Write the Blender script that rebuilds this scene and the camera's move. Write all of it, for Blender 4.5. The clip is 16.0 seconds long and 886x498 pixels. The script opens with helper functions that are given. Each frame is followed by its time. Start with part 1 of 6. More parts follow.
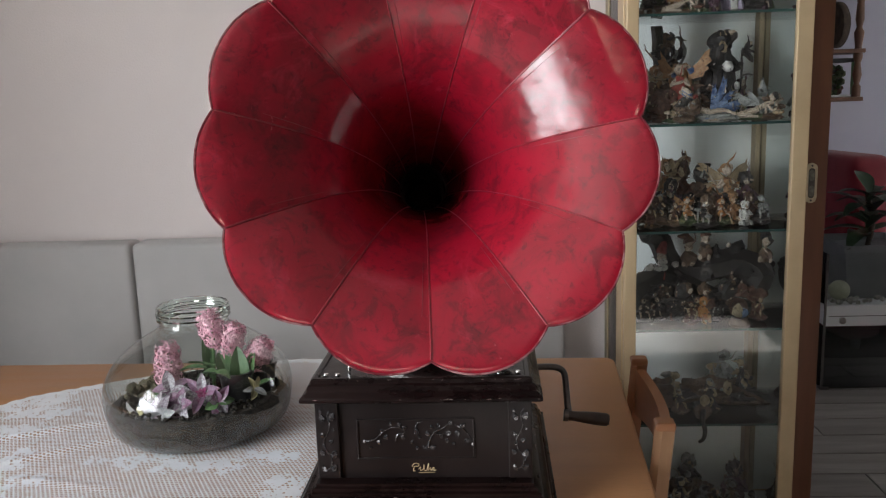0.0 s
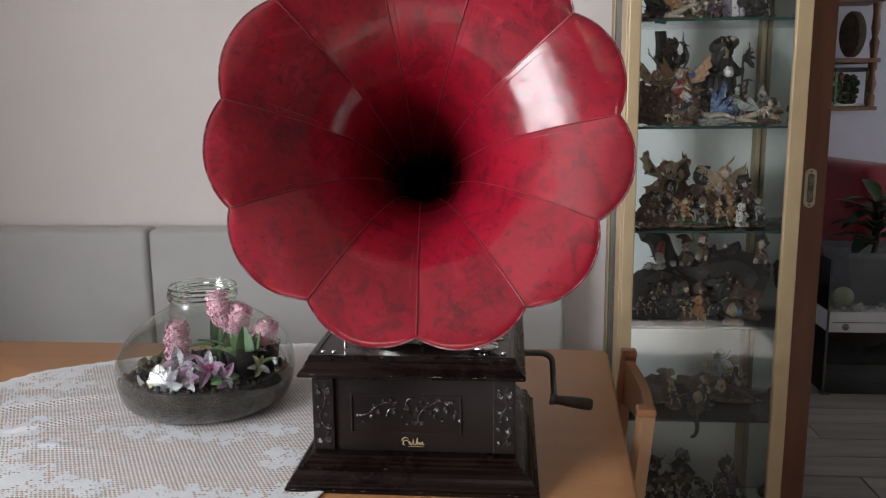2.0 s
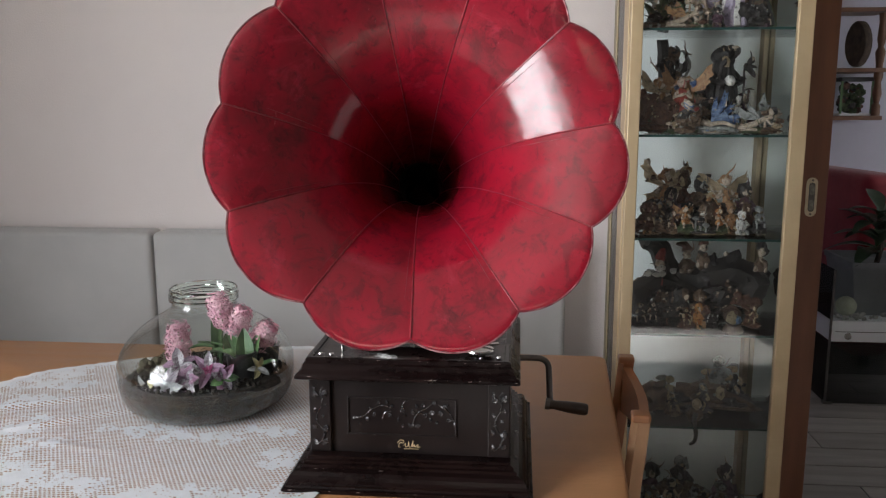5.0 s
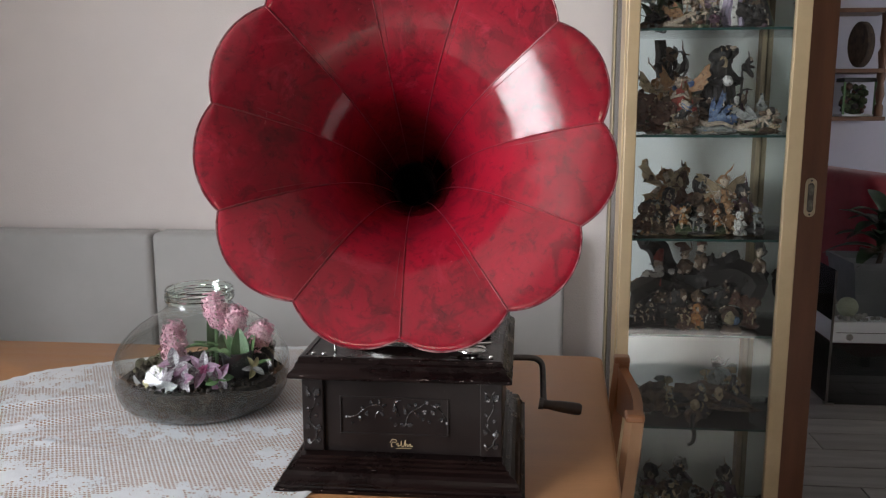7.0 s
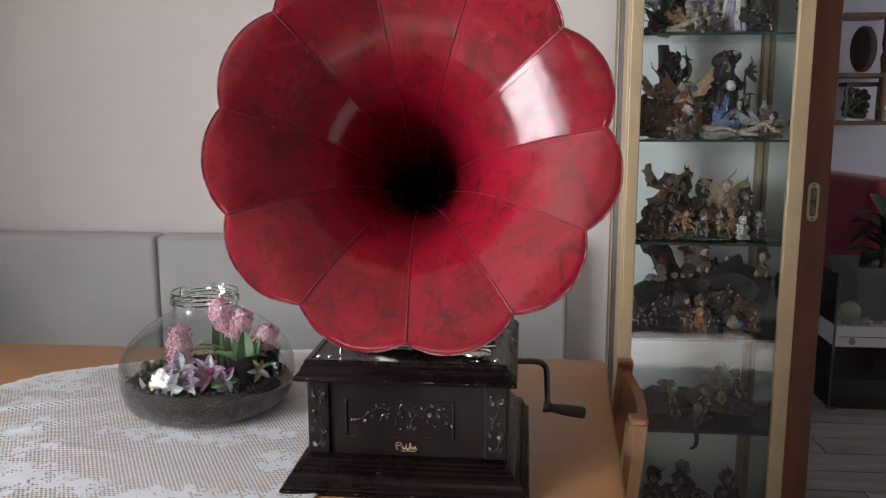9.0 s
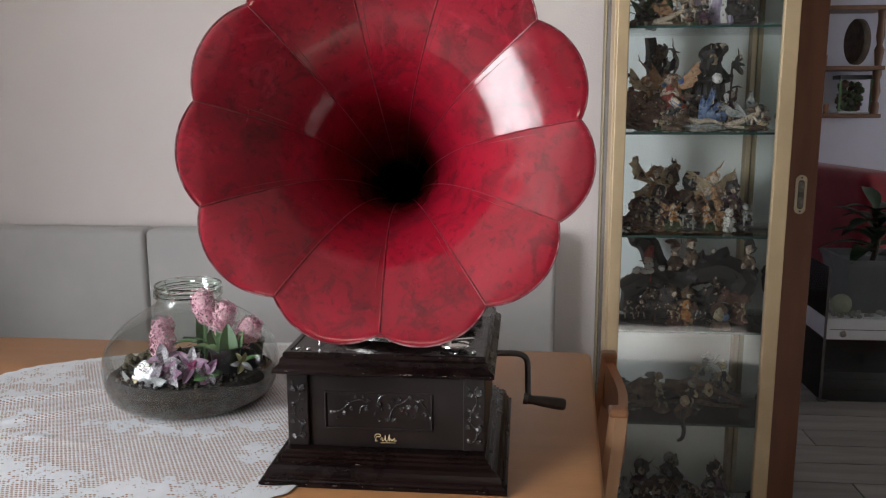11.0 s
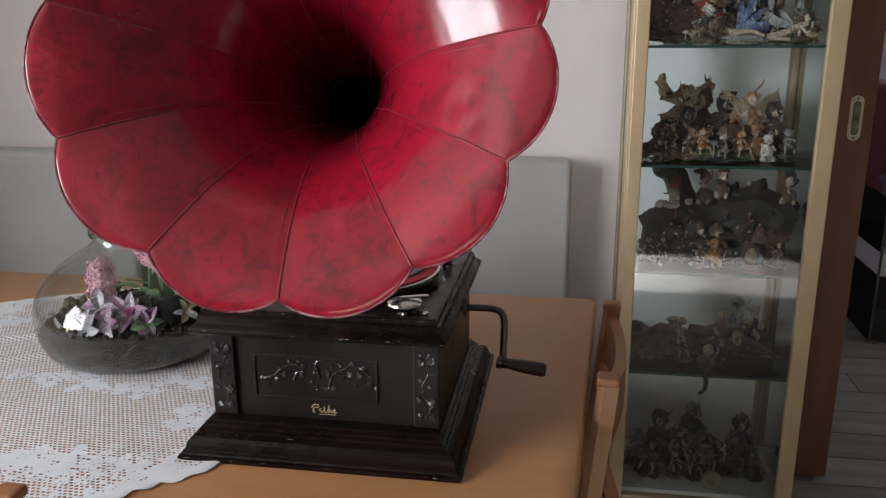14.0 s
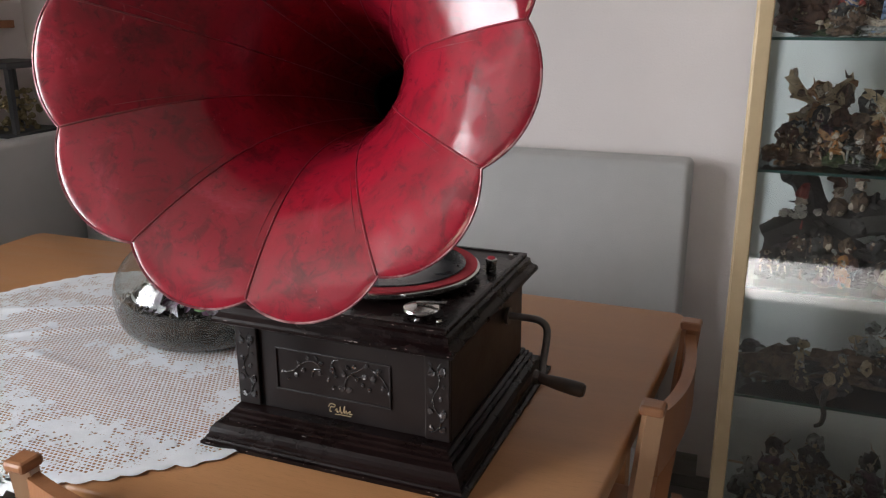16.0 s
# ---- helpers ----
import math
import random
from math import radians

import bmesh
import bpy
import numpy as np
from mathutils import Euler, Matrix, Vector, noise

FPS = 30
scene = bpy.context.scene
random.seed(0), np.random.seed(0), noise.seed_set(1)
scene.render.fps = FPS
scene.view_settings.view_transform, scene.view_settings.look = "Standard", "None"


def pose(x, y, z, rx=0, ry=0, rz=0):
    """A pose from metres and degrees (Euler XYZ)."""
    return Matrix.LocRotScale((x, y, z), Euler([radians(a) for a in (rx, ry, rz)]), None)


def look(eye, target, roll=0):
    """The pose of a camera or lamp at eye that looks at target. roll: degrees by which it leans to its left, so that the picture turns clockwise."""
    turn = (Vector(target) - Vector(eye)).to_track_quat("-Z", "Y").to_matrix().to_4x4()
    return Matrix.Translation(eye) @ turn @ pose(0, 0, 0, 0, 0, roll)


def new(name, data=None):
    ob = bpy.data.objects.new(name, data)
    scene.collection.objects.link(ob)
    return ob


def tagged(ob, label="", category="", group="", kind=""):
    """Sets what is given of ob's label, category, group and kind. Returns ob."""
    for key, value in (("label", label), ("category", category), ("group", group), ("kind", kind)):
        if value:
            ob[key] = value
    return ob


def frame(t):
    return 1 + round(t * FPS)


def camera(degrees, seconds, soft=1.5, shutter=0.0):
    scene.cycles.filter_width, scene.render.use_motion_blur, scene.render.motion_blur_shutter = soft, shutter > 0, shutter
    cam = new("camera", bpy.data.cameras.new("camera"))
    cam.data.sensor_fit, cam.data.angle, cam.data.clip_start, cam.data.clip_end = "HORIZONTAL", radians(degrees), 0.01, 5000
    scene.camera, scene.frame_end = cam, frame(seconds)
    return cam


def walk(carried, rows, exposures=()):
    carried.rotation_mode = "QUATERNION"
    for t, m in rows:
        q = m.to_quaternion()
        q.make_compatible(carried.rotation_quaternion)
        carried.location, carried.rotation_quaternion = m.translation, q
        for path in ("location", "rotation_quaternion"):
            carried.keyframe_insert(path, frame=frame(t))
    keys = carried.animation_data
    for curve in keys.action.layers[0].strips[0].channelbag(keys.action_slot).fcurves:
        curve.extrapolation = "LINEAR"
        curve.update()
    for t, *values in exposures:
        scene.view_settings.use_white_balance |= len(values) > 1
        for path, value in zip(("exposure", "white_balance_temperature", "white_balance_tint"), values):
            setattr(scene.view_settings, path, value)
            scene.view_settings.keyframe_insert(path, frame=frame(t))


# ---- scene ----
cam = camera(56.7, 16.0, soft=1.2)
METRES, EYE, TILT, LEAN, TURN = 0.711, 1.349, -0.7, 0.0, 3.1
ROWS = [
    (0.0, 0.0, 0.0, 0.0, -0.32, -9.78, 1.88),
    (0.5, 0.0266, -0.0293, -0.0068, 0.52, -9.73, 1.42),
    (1.0, 0.0392, -0.0875, -0.0065, 0.96, -9.65, 1.18),
    (1.5, 0.0432, -0.1036, -0.012, 1.08, -9.61, 0.8),
    (2.0, 0.0509, -0.1056, -0.0124, 1.11, -9.7, 0.54),
    (2.5, 0.0589, -0.1057, -0.0121, 1.12, -9.67, 0.42),
    (3.0, 0.0671, -0.1119, -0.0119, 1.16, -9.61, 0.21),
    (3.5, 0.066, -0.1163, -0.0115, 1.27, -9.54, 0.15),
    (4.0, 0.0558, -0.1249, -0.0105, 1.38, -9.47, 0.08),
    (6.5, 0.1003, -0.1256, -0.0117, 1.94, -9.19, 0.1),
    (7.0, 0.0994, -0.128, -0.0143, 1.98, -9.21, 0.1),
    (7.5, 0.0956, -0.1356, -0.0132, 2.03, -9.17, -0.02),
    (8.0, 0.0868, -0.1373, -0.0115, 2.09, -9.1, -0.03),
    (10.5, 0.1242, -0.1416, -0.012, 2.06, -8.88, 0.1),
    (11.0, 0.138, -0.1421, -0.0144, 2.03, -9.39, 0.11),
    (11.5, 0.146, -0.1094, -0.0157, 2.04, -10.05, 0.12),
    (12.0, 0.1797, -0.0244, -0.0233, 2.04, -11.31, 0.11),
    (12.5, 0.2079, 0.0504, -0.0226, 2.5, -12.73, 0.05),
    (13.0, 0.2349, 0.0977, -0.0214, 3.72, -13.4, 0.17),
    (13.5, 0.2589, 0.1513, -0.0264, 4.68, -14.02, 0.15),
    (14.0, 0.3165, 0.1913, -0.0304, 5.68, -15.04, 0.26),
    (14.5, 0.4101, 0.2295, -0.0282, 9.06, -15.87, -0.13),
    (15.0, 0.5045, 0.2478, -0.0183, 13.5, -16.01, -0.46),
    (15.5, 0.5602, 0.2785, -0.021, 16.48, -15.96, -0.38),
    (16.0, 0.5685, 0.3338, -0.0201, 18.35, -15.98, 0.09),
]
walk(cam, [(t, pose(0, 0, EYE, TILT, LEAN, TURN) @ pose(METRES * x, METRES * y, METRES * z, 90 + pitch, roll, yaw)) for t, x, y, z, yaw, pitch, roll in ROWS], [(0.0, 3.0), (16.0, 3.0)])

# ---- light ----
world = bpy.data.worlds.new("sky")
scene.world = world
world.use_nodes = True
wn = world.node_tree.nodes
sky = wn.new("ShaderNodeTexSky")
sky.sky_type, sky.sun_disc = "NISHITA", False
sky.sun_elevation, sky.sun_rotation = radians(25), radians(186)
wn["Background"].inputs["Strength"].default_value = 0.06
world.node_tree.links.new(sky.outputs["Color"], wn["Background"].inputs["Color"])
sun = new("sun", bpy.data.lights.new("sun", "SUN"))
sun.data.energy, sun.data.angle, sun.data.color = 2.8, radians(0.6), (1.0, 0.98, 0.96)
sun.matrix_world = look((0, -6, 3), (0.10, -6 + math.cos(radians(25)), 3 - math.sin(radians(25))))


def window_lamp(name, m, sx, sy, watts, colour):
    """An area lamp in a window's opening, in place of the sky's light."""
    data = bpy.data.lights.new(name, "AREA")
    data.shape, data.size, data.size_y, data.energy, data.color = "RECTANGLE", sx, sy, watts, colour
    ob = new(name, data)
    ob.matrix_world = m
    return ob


LEFT_WALL, REAR_WALL, BACK_WALL, RIGHT_WALL, CEILING = -2.07, -4.4, 2.50, 4.2, 2.55
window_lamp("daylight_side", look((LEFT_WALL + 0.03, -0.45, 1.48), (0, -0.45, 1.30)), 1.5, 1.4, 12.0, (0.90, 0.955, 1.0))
# fill lamp added to brighten the room beyond, no known source
window_lamp("daylight_beyond", look((RIGHT_WALL - 0.03, 3.75, 1.5), (2, 3.9, 1.2)), 1.2, 1.2, 0.15, (0.86, 0.90, 1.0))

# ---- materials ----


def surface(name, c1, c2=None, scale=8.0, rough=0.5, rough2=None, metal=0.0, bump=0.0, bump_scale=60.0, contrast=(0.35, 0.65),
            stretch=(1, 1, 1), fleck=None, fleck_scale=90.0, fleck_at=0.62, coat=0.0, per_object=0.0, sheen=0.0, spec=0.5):
    """A procedural surface: two colours mixed by coarse noise, flecks by fine noise, and fine relief."""
    m = bpy.data.materials.new(name)
    m.use_nodes = True
    n, l = m.node_tree.nodes, m.node_tree.links
    b = n["Principled BSDF"]
    co = n.new("ShaderNodeTexCoord")
    mp = n.new("ShaderNodeMapping")
    mp.inputs["Scale"].default_value = stretch
    l.new(co.outputs["Object"], mp.inputs["Vector"])
    no = n.new("ShaderNodeTexNoise")
    no.inputs["Scale"].default_value, no.inputs["Detail"].default_value, no.inputs["Roughness"].default_value = scale, 8.0, 0.62
    l.new(mp.outputs[0], no.inputs["Vector"])
    ra = n.new("ShaderNodeMapRange")
    ra.inputs["From Min"].default_value, ra.inputs["From Max"].default_value = contrast
    l.new(no.outputs["Fac"], ra.inputs["Value"])
    mix = n.new("ShaderNodeMix")
    mix.data_type = "RGBA"
    mix.inputs["A"].default_value, mix.inputs["B"].default_value = (*c1, 1), (*(c2 or c1), 1)
    l.new(ra.outputs[0], mix.inputs["Factor"])
    out = mix.outputs["Result"]
    fine = n.new("ShaderNodeTexNoise")
    fine.inputs["Scale"].default_value, fine.inputs["Detail"].default_value = fleck_scale, 4.0
    l.new(mp.outputs[0], fine.inputs["Vector"])
    if fleck:
        fr = n.new("ShaderNodeMapRange")
        fr.inputs["From Min"].default_value, fr.inputs["From Max"].default_value = fleck_at, fleck_at + 0.06
        l.new(fine.outputs["Fac"], fr.inputs["Value"])
        fm = n.new("ShaderNodeMix")
        fm.data_type = "RGBA"
        l.new(fr.outputs[0], fm.inputs["Factor"])
        l.new(out, fm.inputs["A"])
        fm.inputs["B"].default_value = (*fleck, 1)
        out = fm.outputs["Result"]
    if per_object:
        info = n.new("ShaderNodeObjectInfo")
        pr = n.new("ShaderNodeMapRange")
        pr.inputs["To Min"].default_value, pr.inputs["To Max"].default_value = 1 - per_object, 1 + per_object
        l.new(info.outputs["Random"], pr.inputs["Value"])
        hs = n.new("ShaderNodeHueSaturation")
        l.new(pr.outputs[0], hs.inputs["Value"])
        l.new(out, hs.inputs["Color"])
        out = hs.outputs["Color"]
    l.new(out, b.inputs["Base Color"])
    rr = n.new("ShaderNodeMapRange")
    rr.inputs["To Min"].default_value, rr.inputs["To Max"].default_value = rough, rough if rough2 is None else rough2
    l.new(ra.outputs[0], rr.inputs["Value"])
    l.new(rr.outputs[0], b.inputs["Roughness"])
    b.inputs["Metallic"].default_value = metal
    b.inputs["Coat Weight"].default_value, b.inputs["Coat Roughness"].default_value = coat, 0.15
    b.inputs["Sheen Weight"].default_value, b.inputs["Specular IOR Level"].default_value = sheen, spec
    if bump:
        bt = n.new("ShaderNodeTexNoise")
        bt.inputs["Scale"].default_value, bt.inputs["Detail"].default_value = bump_scale, 5.0
        l.new(mp.outputs[0], bt.inputs["Vector"])
        bp = n.new("ShaderNodeBump")
        bp.inputs["Strength"].default_value, bp.inputs["Distance"].default_value = bump, 0.004
        l.new(bt.outputs["Fac"], bp.inputs["Height"])
        l.new(bp.outputs[0], b.inputs["Normal"])
    return m


def glass(name, colour, rough=0.0, ior=1.45, solid=False):
    """Solid glass refracts; a thin pane lets light straight through and mirrors at its face."""
    m = bpy.data.materials.new(name)
    m.use_nodes = True
    n, l = m.node_tree.nodes, m.node_tree.links
    n.remove(n["Principled BSDF"])
    if solid:
        g = n.new("ShaderNodeBsdfGlass")
        g.inputs["Color"].default_value, g.inputs["Roughness"].default_value, g.inputs["IOR"].default_value = (*colour, 1), rough, ior
        l.new(g.outputs[0], n["Material Output"].inputs["Surface"])
        return m
    t, g, f, x = n.new("ShaderNodeBsdfTransparent"), n.new("ShaderNodeBsdfGlossy"), n.new("ShaderNodeFresnel"), n.new("ShaderNodeMixShader")
    t.inputs["Color"].default_value = (*colour, 1)
    g.inputs["Roughness"].default_value = rough
    f.inputs["IOR"].default_value = ior
    l.new(f.outputs[0], x.inputs["Fac"])
    l.new(t.outputs[0], x.inputs[1])
    l.new(g.outputs[0], x.inputs[2])
    l.new(x.outputs[0], n["Material Output"].inputs["Surface"])
    return m


def emitter(name, colour, strength):
    m = bpy.data.materials.new(name)
    m.use_nodes = True
    b = m.node_tree.nodes["Principled BSDF"]
    b.inputs["Emission Color"].default_value, b.inputs["Emission Strength"].default_value = (*colour, 1), strength
    b.inputs["Base Color"].default_value = (0.8, 0.8, 0.8, 1)
    return m


def thin_shell(name, colour, least, most, power):
    """One blown glass wall: clear straight on, glossier towards its edges."""
    m = glass(name, colour)
    n, l = m.node_tree.nodes, m.node_tree.links
    x = n["Mix Shader"]
    w, p, k = n.new("ShaderNodeLayerWeight"), n.new("ShaderNodeMath"), n.new("ShaderNodeMapRange")
    w.inputs["Blend"].default_value = 0.5
    p.operation = "POWER"
    p.inputs[1].default_value = power
    k.inputs["To Min"].default_value, k.inputs["To Max"].default_value = least, most
    l.new(w.outputs["Facing"], p.inputs[0])
    l.new(p.outputs[0], k.inputs["Value"])
    l.new(k.outputs[0], x.inputs["Fac"])
    return m


WALL = surface("wall_paint", (0.70, 0.625, 0.605), (0.73, 0.655, 0.635), 2.5, 0.85, bump=0.25, bump_scale=180)
# for unseen walls: darkened to cut bounce light and reflections in the cabinet glass
DIM_TAUPE = surface("dim_taupe_wall", (0.24, 0.215, 0.20), (0.27, 0.24, 0.225), 2.5, 0.85, bump=0.2, bump_scale=180)
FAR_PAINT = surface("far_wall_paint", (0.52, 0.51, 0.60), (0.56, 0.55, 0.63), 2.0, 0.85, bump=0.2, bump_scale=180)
# unseen ceiling, dulled so it throws less light on the horn's lower petals
CEIL = surface("dimmed_ceiling", (0.44, 0.42, 0.39), (0.48, 0.46, 0.43), 2.0, 0.9, bump=0.15, bump_scale=200)
UPHOLSTERY = surface("grey_upholstery", (0.40, 0.385, 0.375), (0.46, 0.44, 0.43), 5.0, 0.85, bump=0.35, bump_scale=420, contrast=(0.25, 0.75), sheen=0.3)
FLOOR_PLANK = surface("plank_tile", (0.175, 0.155, 0.14), (0.32, 0.288, 0.262), 5.0, 0.40, 0.55, stretch=(0.35, 3.0, 3.0), bump=0.08, bump_scale=60, per_object=0.22)
GROUT = surface("grout", (0.02, 0.018, 0.017), (0.03, 0.027, 0.025), 20, 0.9)
BEECH = surface("beech_wood", (0.395, 0.180, 0.074), (0.45, 0.214, 0.092), 5.0, 0.33, 0.42, stretch=(0.25, 5.0, 5.0), bump=0.06, bump_scale=120, fleck=(0.36, 0.172, 0.070), fleck_scale=160, fleck_at=0.58)
CHAIR_WOOD = surface("chair_wood", (0.27, 0.105, 0.043), (0.36, 0.152, 0.065), 7.0, 0.33, 0.45, stretch=(2.0, 2.0, 0.3), bump=0.08, bump_scale=120)
# paler copy of the chair wood: window light on one post put into its colour
CHAIR_LIT = surface("chair_wood_lit", (0.44, 0.25, 0.14), (0.50, 0.29, 0.165), 7.0, 0.4, 0.5, stretch=(2.0, 2.0, 0.3), bump=0.06, bump_scale=120)
EBONY = surface("black_stained_wood", (0.0055, 0.0028, 0.0028), (0.0130, 0.0062, 0.0056), 14.0, 0.22, 0.36, stretch=(0.8, 0.8, 1.4), bump=0.07, bump_scale=110, fleck=(0.09, 0.07, 0.065), fleck_scale=140, fleck_at=0.76, spec=0.17)
CASE_WOOD = surface("black_case_panels", (0.0062, 0.0040, 0.0042), (0.0135, 0.0085, 0.0080), 7.0, 0.30, 0.45, bump=0.06, bump_scale=90, spec=0.36, fleck=(0.05, 0.04, 0.036), fleck_scale=110, fleck_at=0.74)
GRIP_WOOD = surface("turned_grip_wood", (0.035, 0.020, 0.015), (0.06, 0.036, 0.026), 30.0, 0.4, 0.5, bump=0.1)
# pale flecks and lighter tone paint in the leaves' highlights along with rubbing
CARVING = surface("worn_glint_carving", (0.012, 0.011, 0.012), (0.06, 0.056, 0.058), 60.0, 0.12, 0.26, bump=0.2, bump_scale=200, coat=0.8, fleck=(0.34, 0.33, 0.34), fleck_scale=120, fleck_at=0.60)
NICKEL = surface("worn_nickel", (0.62, 0.61, 0.59), (0.50, 0.48, 0.46), 30.0, 0.14, 0.3, metal=1.0, bump=0.05)
IRON = surface("dark_iron", (0.10, 0.09, 0.085), (0.17, 0.15, 0.14), 30.0, 0.3, 0.45, metal=0.8, bump=0.2)
BRASS = surface("brass", (0.55, 0.46, 0.28), (0.44, 0.36, 0.22), 12.0, 0.32, 0.45, metal=0.75, bump=0.1)
GOLD_FRAME = surface("champagne_frame", (0.58, 0.44, 0.27), (0.52, 0.385, 0.235), 9.0, 0.40, 0.5, metal=0.25, bump=0.12, bump_scale=40)
# the champagne colour at about half strength, for the back posts
GOLD_DARK = surface("dark_champagne_frame", (0.27, 0.21, 0.13), (0.33, 0.26, 0.16), 9.0, 0.42, 0.5, metal=0.25, bump=0.1)
GILT = surface("gilt_transfer", (0.52, 0.40, 0.24), (0.40, 0.30, 0.16), 60.0, 0.45, metal=0.3)
FELT = surface("red_felt", (0.36, 0.018, 0.03), (0.44, 0.03, 0.045), 40.0, 0.9, bump=0.4, bump_scale=500)
SHELLAC = surface("shellac_record", (0.018, 0.018, 0.02), (0.03, 0.03, 0.032), 20.0, 0.22, 0.35, bump=0.05)
CABINET_BACK = surface("cabinet_back_panel", (0.88, 0.93, 0.92), (0.90, 0.95, 0.94), 3.0, 0.55)
DOOR_WOOD = surface("mahogany_door", (0.165, 0.064, 0.036), (0.225, 0.092, 0.050), 6.0, 0.38, 0.5, stretch=(3.0, 3.0, 0.35), bump=0.08, bump_scale=100)
THIN_GLASS = glass("cabinet_glass", (0.97, 0.985, 0.98))
FRONT_GLASS = glass("front_cabinet_glass", (0.99, 0.995, 0.99), 0.0, 1.66)
MIRRORED_PANE = surface("side_mirror", (0.66, 0.70, 0.68), (0.72, 0.75, 0.73), 6.0, 0.03, 0.07, metal=1.0)
SHELF_GLASS = surface("green_glass_edge", (0.02, 0.06, 0.055), (0.03, 0.08, 0.07), 20, 0.1)
WHITE = surface("white_lacquer", (0.74, 0.74, 0.75), (0.79, 0.79, 0.80), 4.0, 0.4)
# opaque pane that emits by itself, standing in for daylight outside
SKY_GLOW = emitter("glowing_pane", (0.92, 0.96, 1.0), 0.6)


def horn_paint():
    """Old red lacquer: dark mottled stains, fine speckle, rubbed pale scratches and small dents."""
    m = surface("red_horn_lacquer", (0.335, 0.005, 0.022), (0.235, 0.004, 0.015), 5.0, 0.45, 0.55, coat=1.0, spec=0.08)
    n, l = m.node_tree.nodes, m.node_tree.links
    b = n["Principled BSDF"]
    b.inputs["Coat Roughness"].default_value, b.inputs["Coat IOR"].default_value = 0.15, 1.55
    geo = n.new("ShaderNodeNewGeometry")
    out = b.inputs["Base Color"].links[0].from_socket
    first = None
    for scale, rough, warp, lo, hi, most, colour in ((5.0, 0.62, 0.8, 0.44, 0.64, 0.62, (0.120, 0.008, 0.014)), (13.0, 0.66, 1.6, 0.53, 0.60, 0.42, (0.095, 0.006, 0.010)), (26.0, 0.74, 0.8, 0.53, 0.62, 0.52, (0.075, 0.005, 0.009)), (75.0, 0.76, 0.6, 0.56, 0.63, 0.55, (0.050, 0.003, 0.008)),
                                                     (11.0, 0.72, 1.0, 0.57, 0.66, 0.45, (0.42, 0.026, 0.055)), (60.0, 0.80, 1.2, 0.645, 0.680, 0.70, (0.46, 0.12, 0.14))):
        t = n.new("ShaderNodeTexNoise")
        t.inputs["Scale"].default_value, t.inputs["Detail"].default_value, t.inputs["Roughness"].default_value, t.inputs["Distortion"].default_value = scale, 8.0, rough, warp
        l.new(geo.outputs["Position"], t.inputs["Vector"])
        k = n.new("ShaderNodeMapRange")
        k.inputs["From Min"].default_value, k.inputs["From Max"].default_value, k.inputs["To Max"].default_value = lo, hi, most
        l.new(t.outputs["Fac"], k.inputs["Value"])
        x = n.new("ShaderNodeMix")
        x.data_type = "RGBA"
        l.new(k.outputs[0], x.inputs["Factor"])
        l.new(out, x.inputs["A"])
        x.inputs["B"].default_value = (*colour, 1)
        out = x.outputs["Result"]
        first = first or t
    l.new(out, b.inputs["Base Color"])
    bt = n.new("ShaderNodeTexNoise")
    bt.inputs["Scale"].default_value, bt.inputs["Detail"].default_value, bt.inputs["Roughness"].default_value = 22.0, 6.0, 0.6
    l.new(geo.outputs["Position"], bt.inputs["Vector"])
    bp = n.new("ShaderNodeBump")
    bp.inputs["Strength"].default_value, bp.inputs["Distance"].default_value = 0.035, 0.005
    pit = n.new("ShaderNodeTexNoise")
    pit.inputs["Scale"].default_value, pit.inputs["Detail"].default_value, pit.inputs["Roughness"].default_value = 75.0, 5.0, 0.65
    l.new(geo.outputs["Position"], pit.inputs["Vector"])
    bq = n.new("ShaderNodeBump")
    bq.inputs["Strength"].default_value, bq.inputs["Distance"].default_value = 0.07, 0.003
    l.new(pit.outputs["Fac"], bq.inputs["Height"])
    l.new(bq.outputs[0], bp.inputs["Normal"])
    l.new(bt.outputs["Fac"], bp.inputs["Height"])
    l.new(bp.outputs[0], b.inputs["Normal"])
    l.new(bp.outputs[0], b.inputs["Coat Normal"])
    haze = n.new("ShaderNodeTexNoise")
    haze.inputs["Scale"].default_value, haze.inputs["Detail"].default_value, haze.inputs["Roughness"].default_value = 30.0, 7.0, 0.7
    l.new(geo.outputs["Position"], haze.inputs["Vector"])
    hr = n.new("ShaderNodeMapRange")
    for key, v in (("From Min", 0.38), ("From Max", 0.64), ("To Min", 0.10), ("To Max", 0.24)):
        hr.inputs[key].default_value = v
    l.new(haze.outputs["Fac"], hr.inputs["Value"])
    l.new(hr.outputs[0], b.inputs["Coat Roughness"])
    return m


HORN_RED = horn_paint()
HORN_SEAM = surface("dark_seam_lacquer", (0.16, 0.006, 0.015), (0.26, 0.02, 0.03), 60.0, 0.3, 0.4)
# rim bead mottled between dark red and pale pink
HORN_RIM = surface("pale_mottled_rim", (0.15, 0.008, 0.018), (0.44, 0.24, 0.24), 45.0, 0.3, metal=0.25, contrast=(0.45, 0.65))

# ---- mesh helpers ----


def part(name, bm, material, parent=None, label="", smooth=False):
    """Links a bmesh as one mesh object under a thing or a part."""
    me = bpy.data.meshes.new(name)
    bmesh.ops.recalc_face_normals(bm, faces=bm.faces)
    bm.to_mesh(me)
    bm.free()
    for mt in material if isinstance(material, (list, tuple)) else [material]:
        me.materials.append(mt)
    if smooth:
        me.shade_smooth()
        me.set_sharp_from_angle(angle=radians(38))
    ob = new(name, me)
    ob.parent = parent
    if label:
        tagged(ob, label)
    return ob


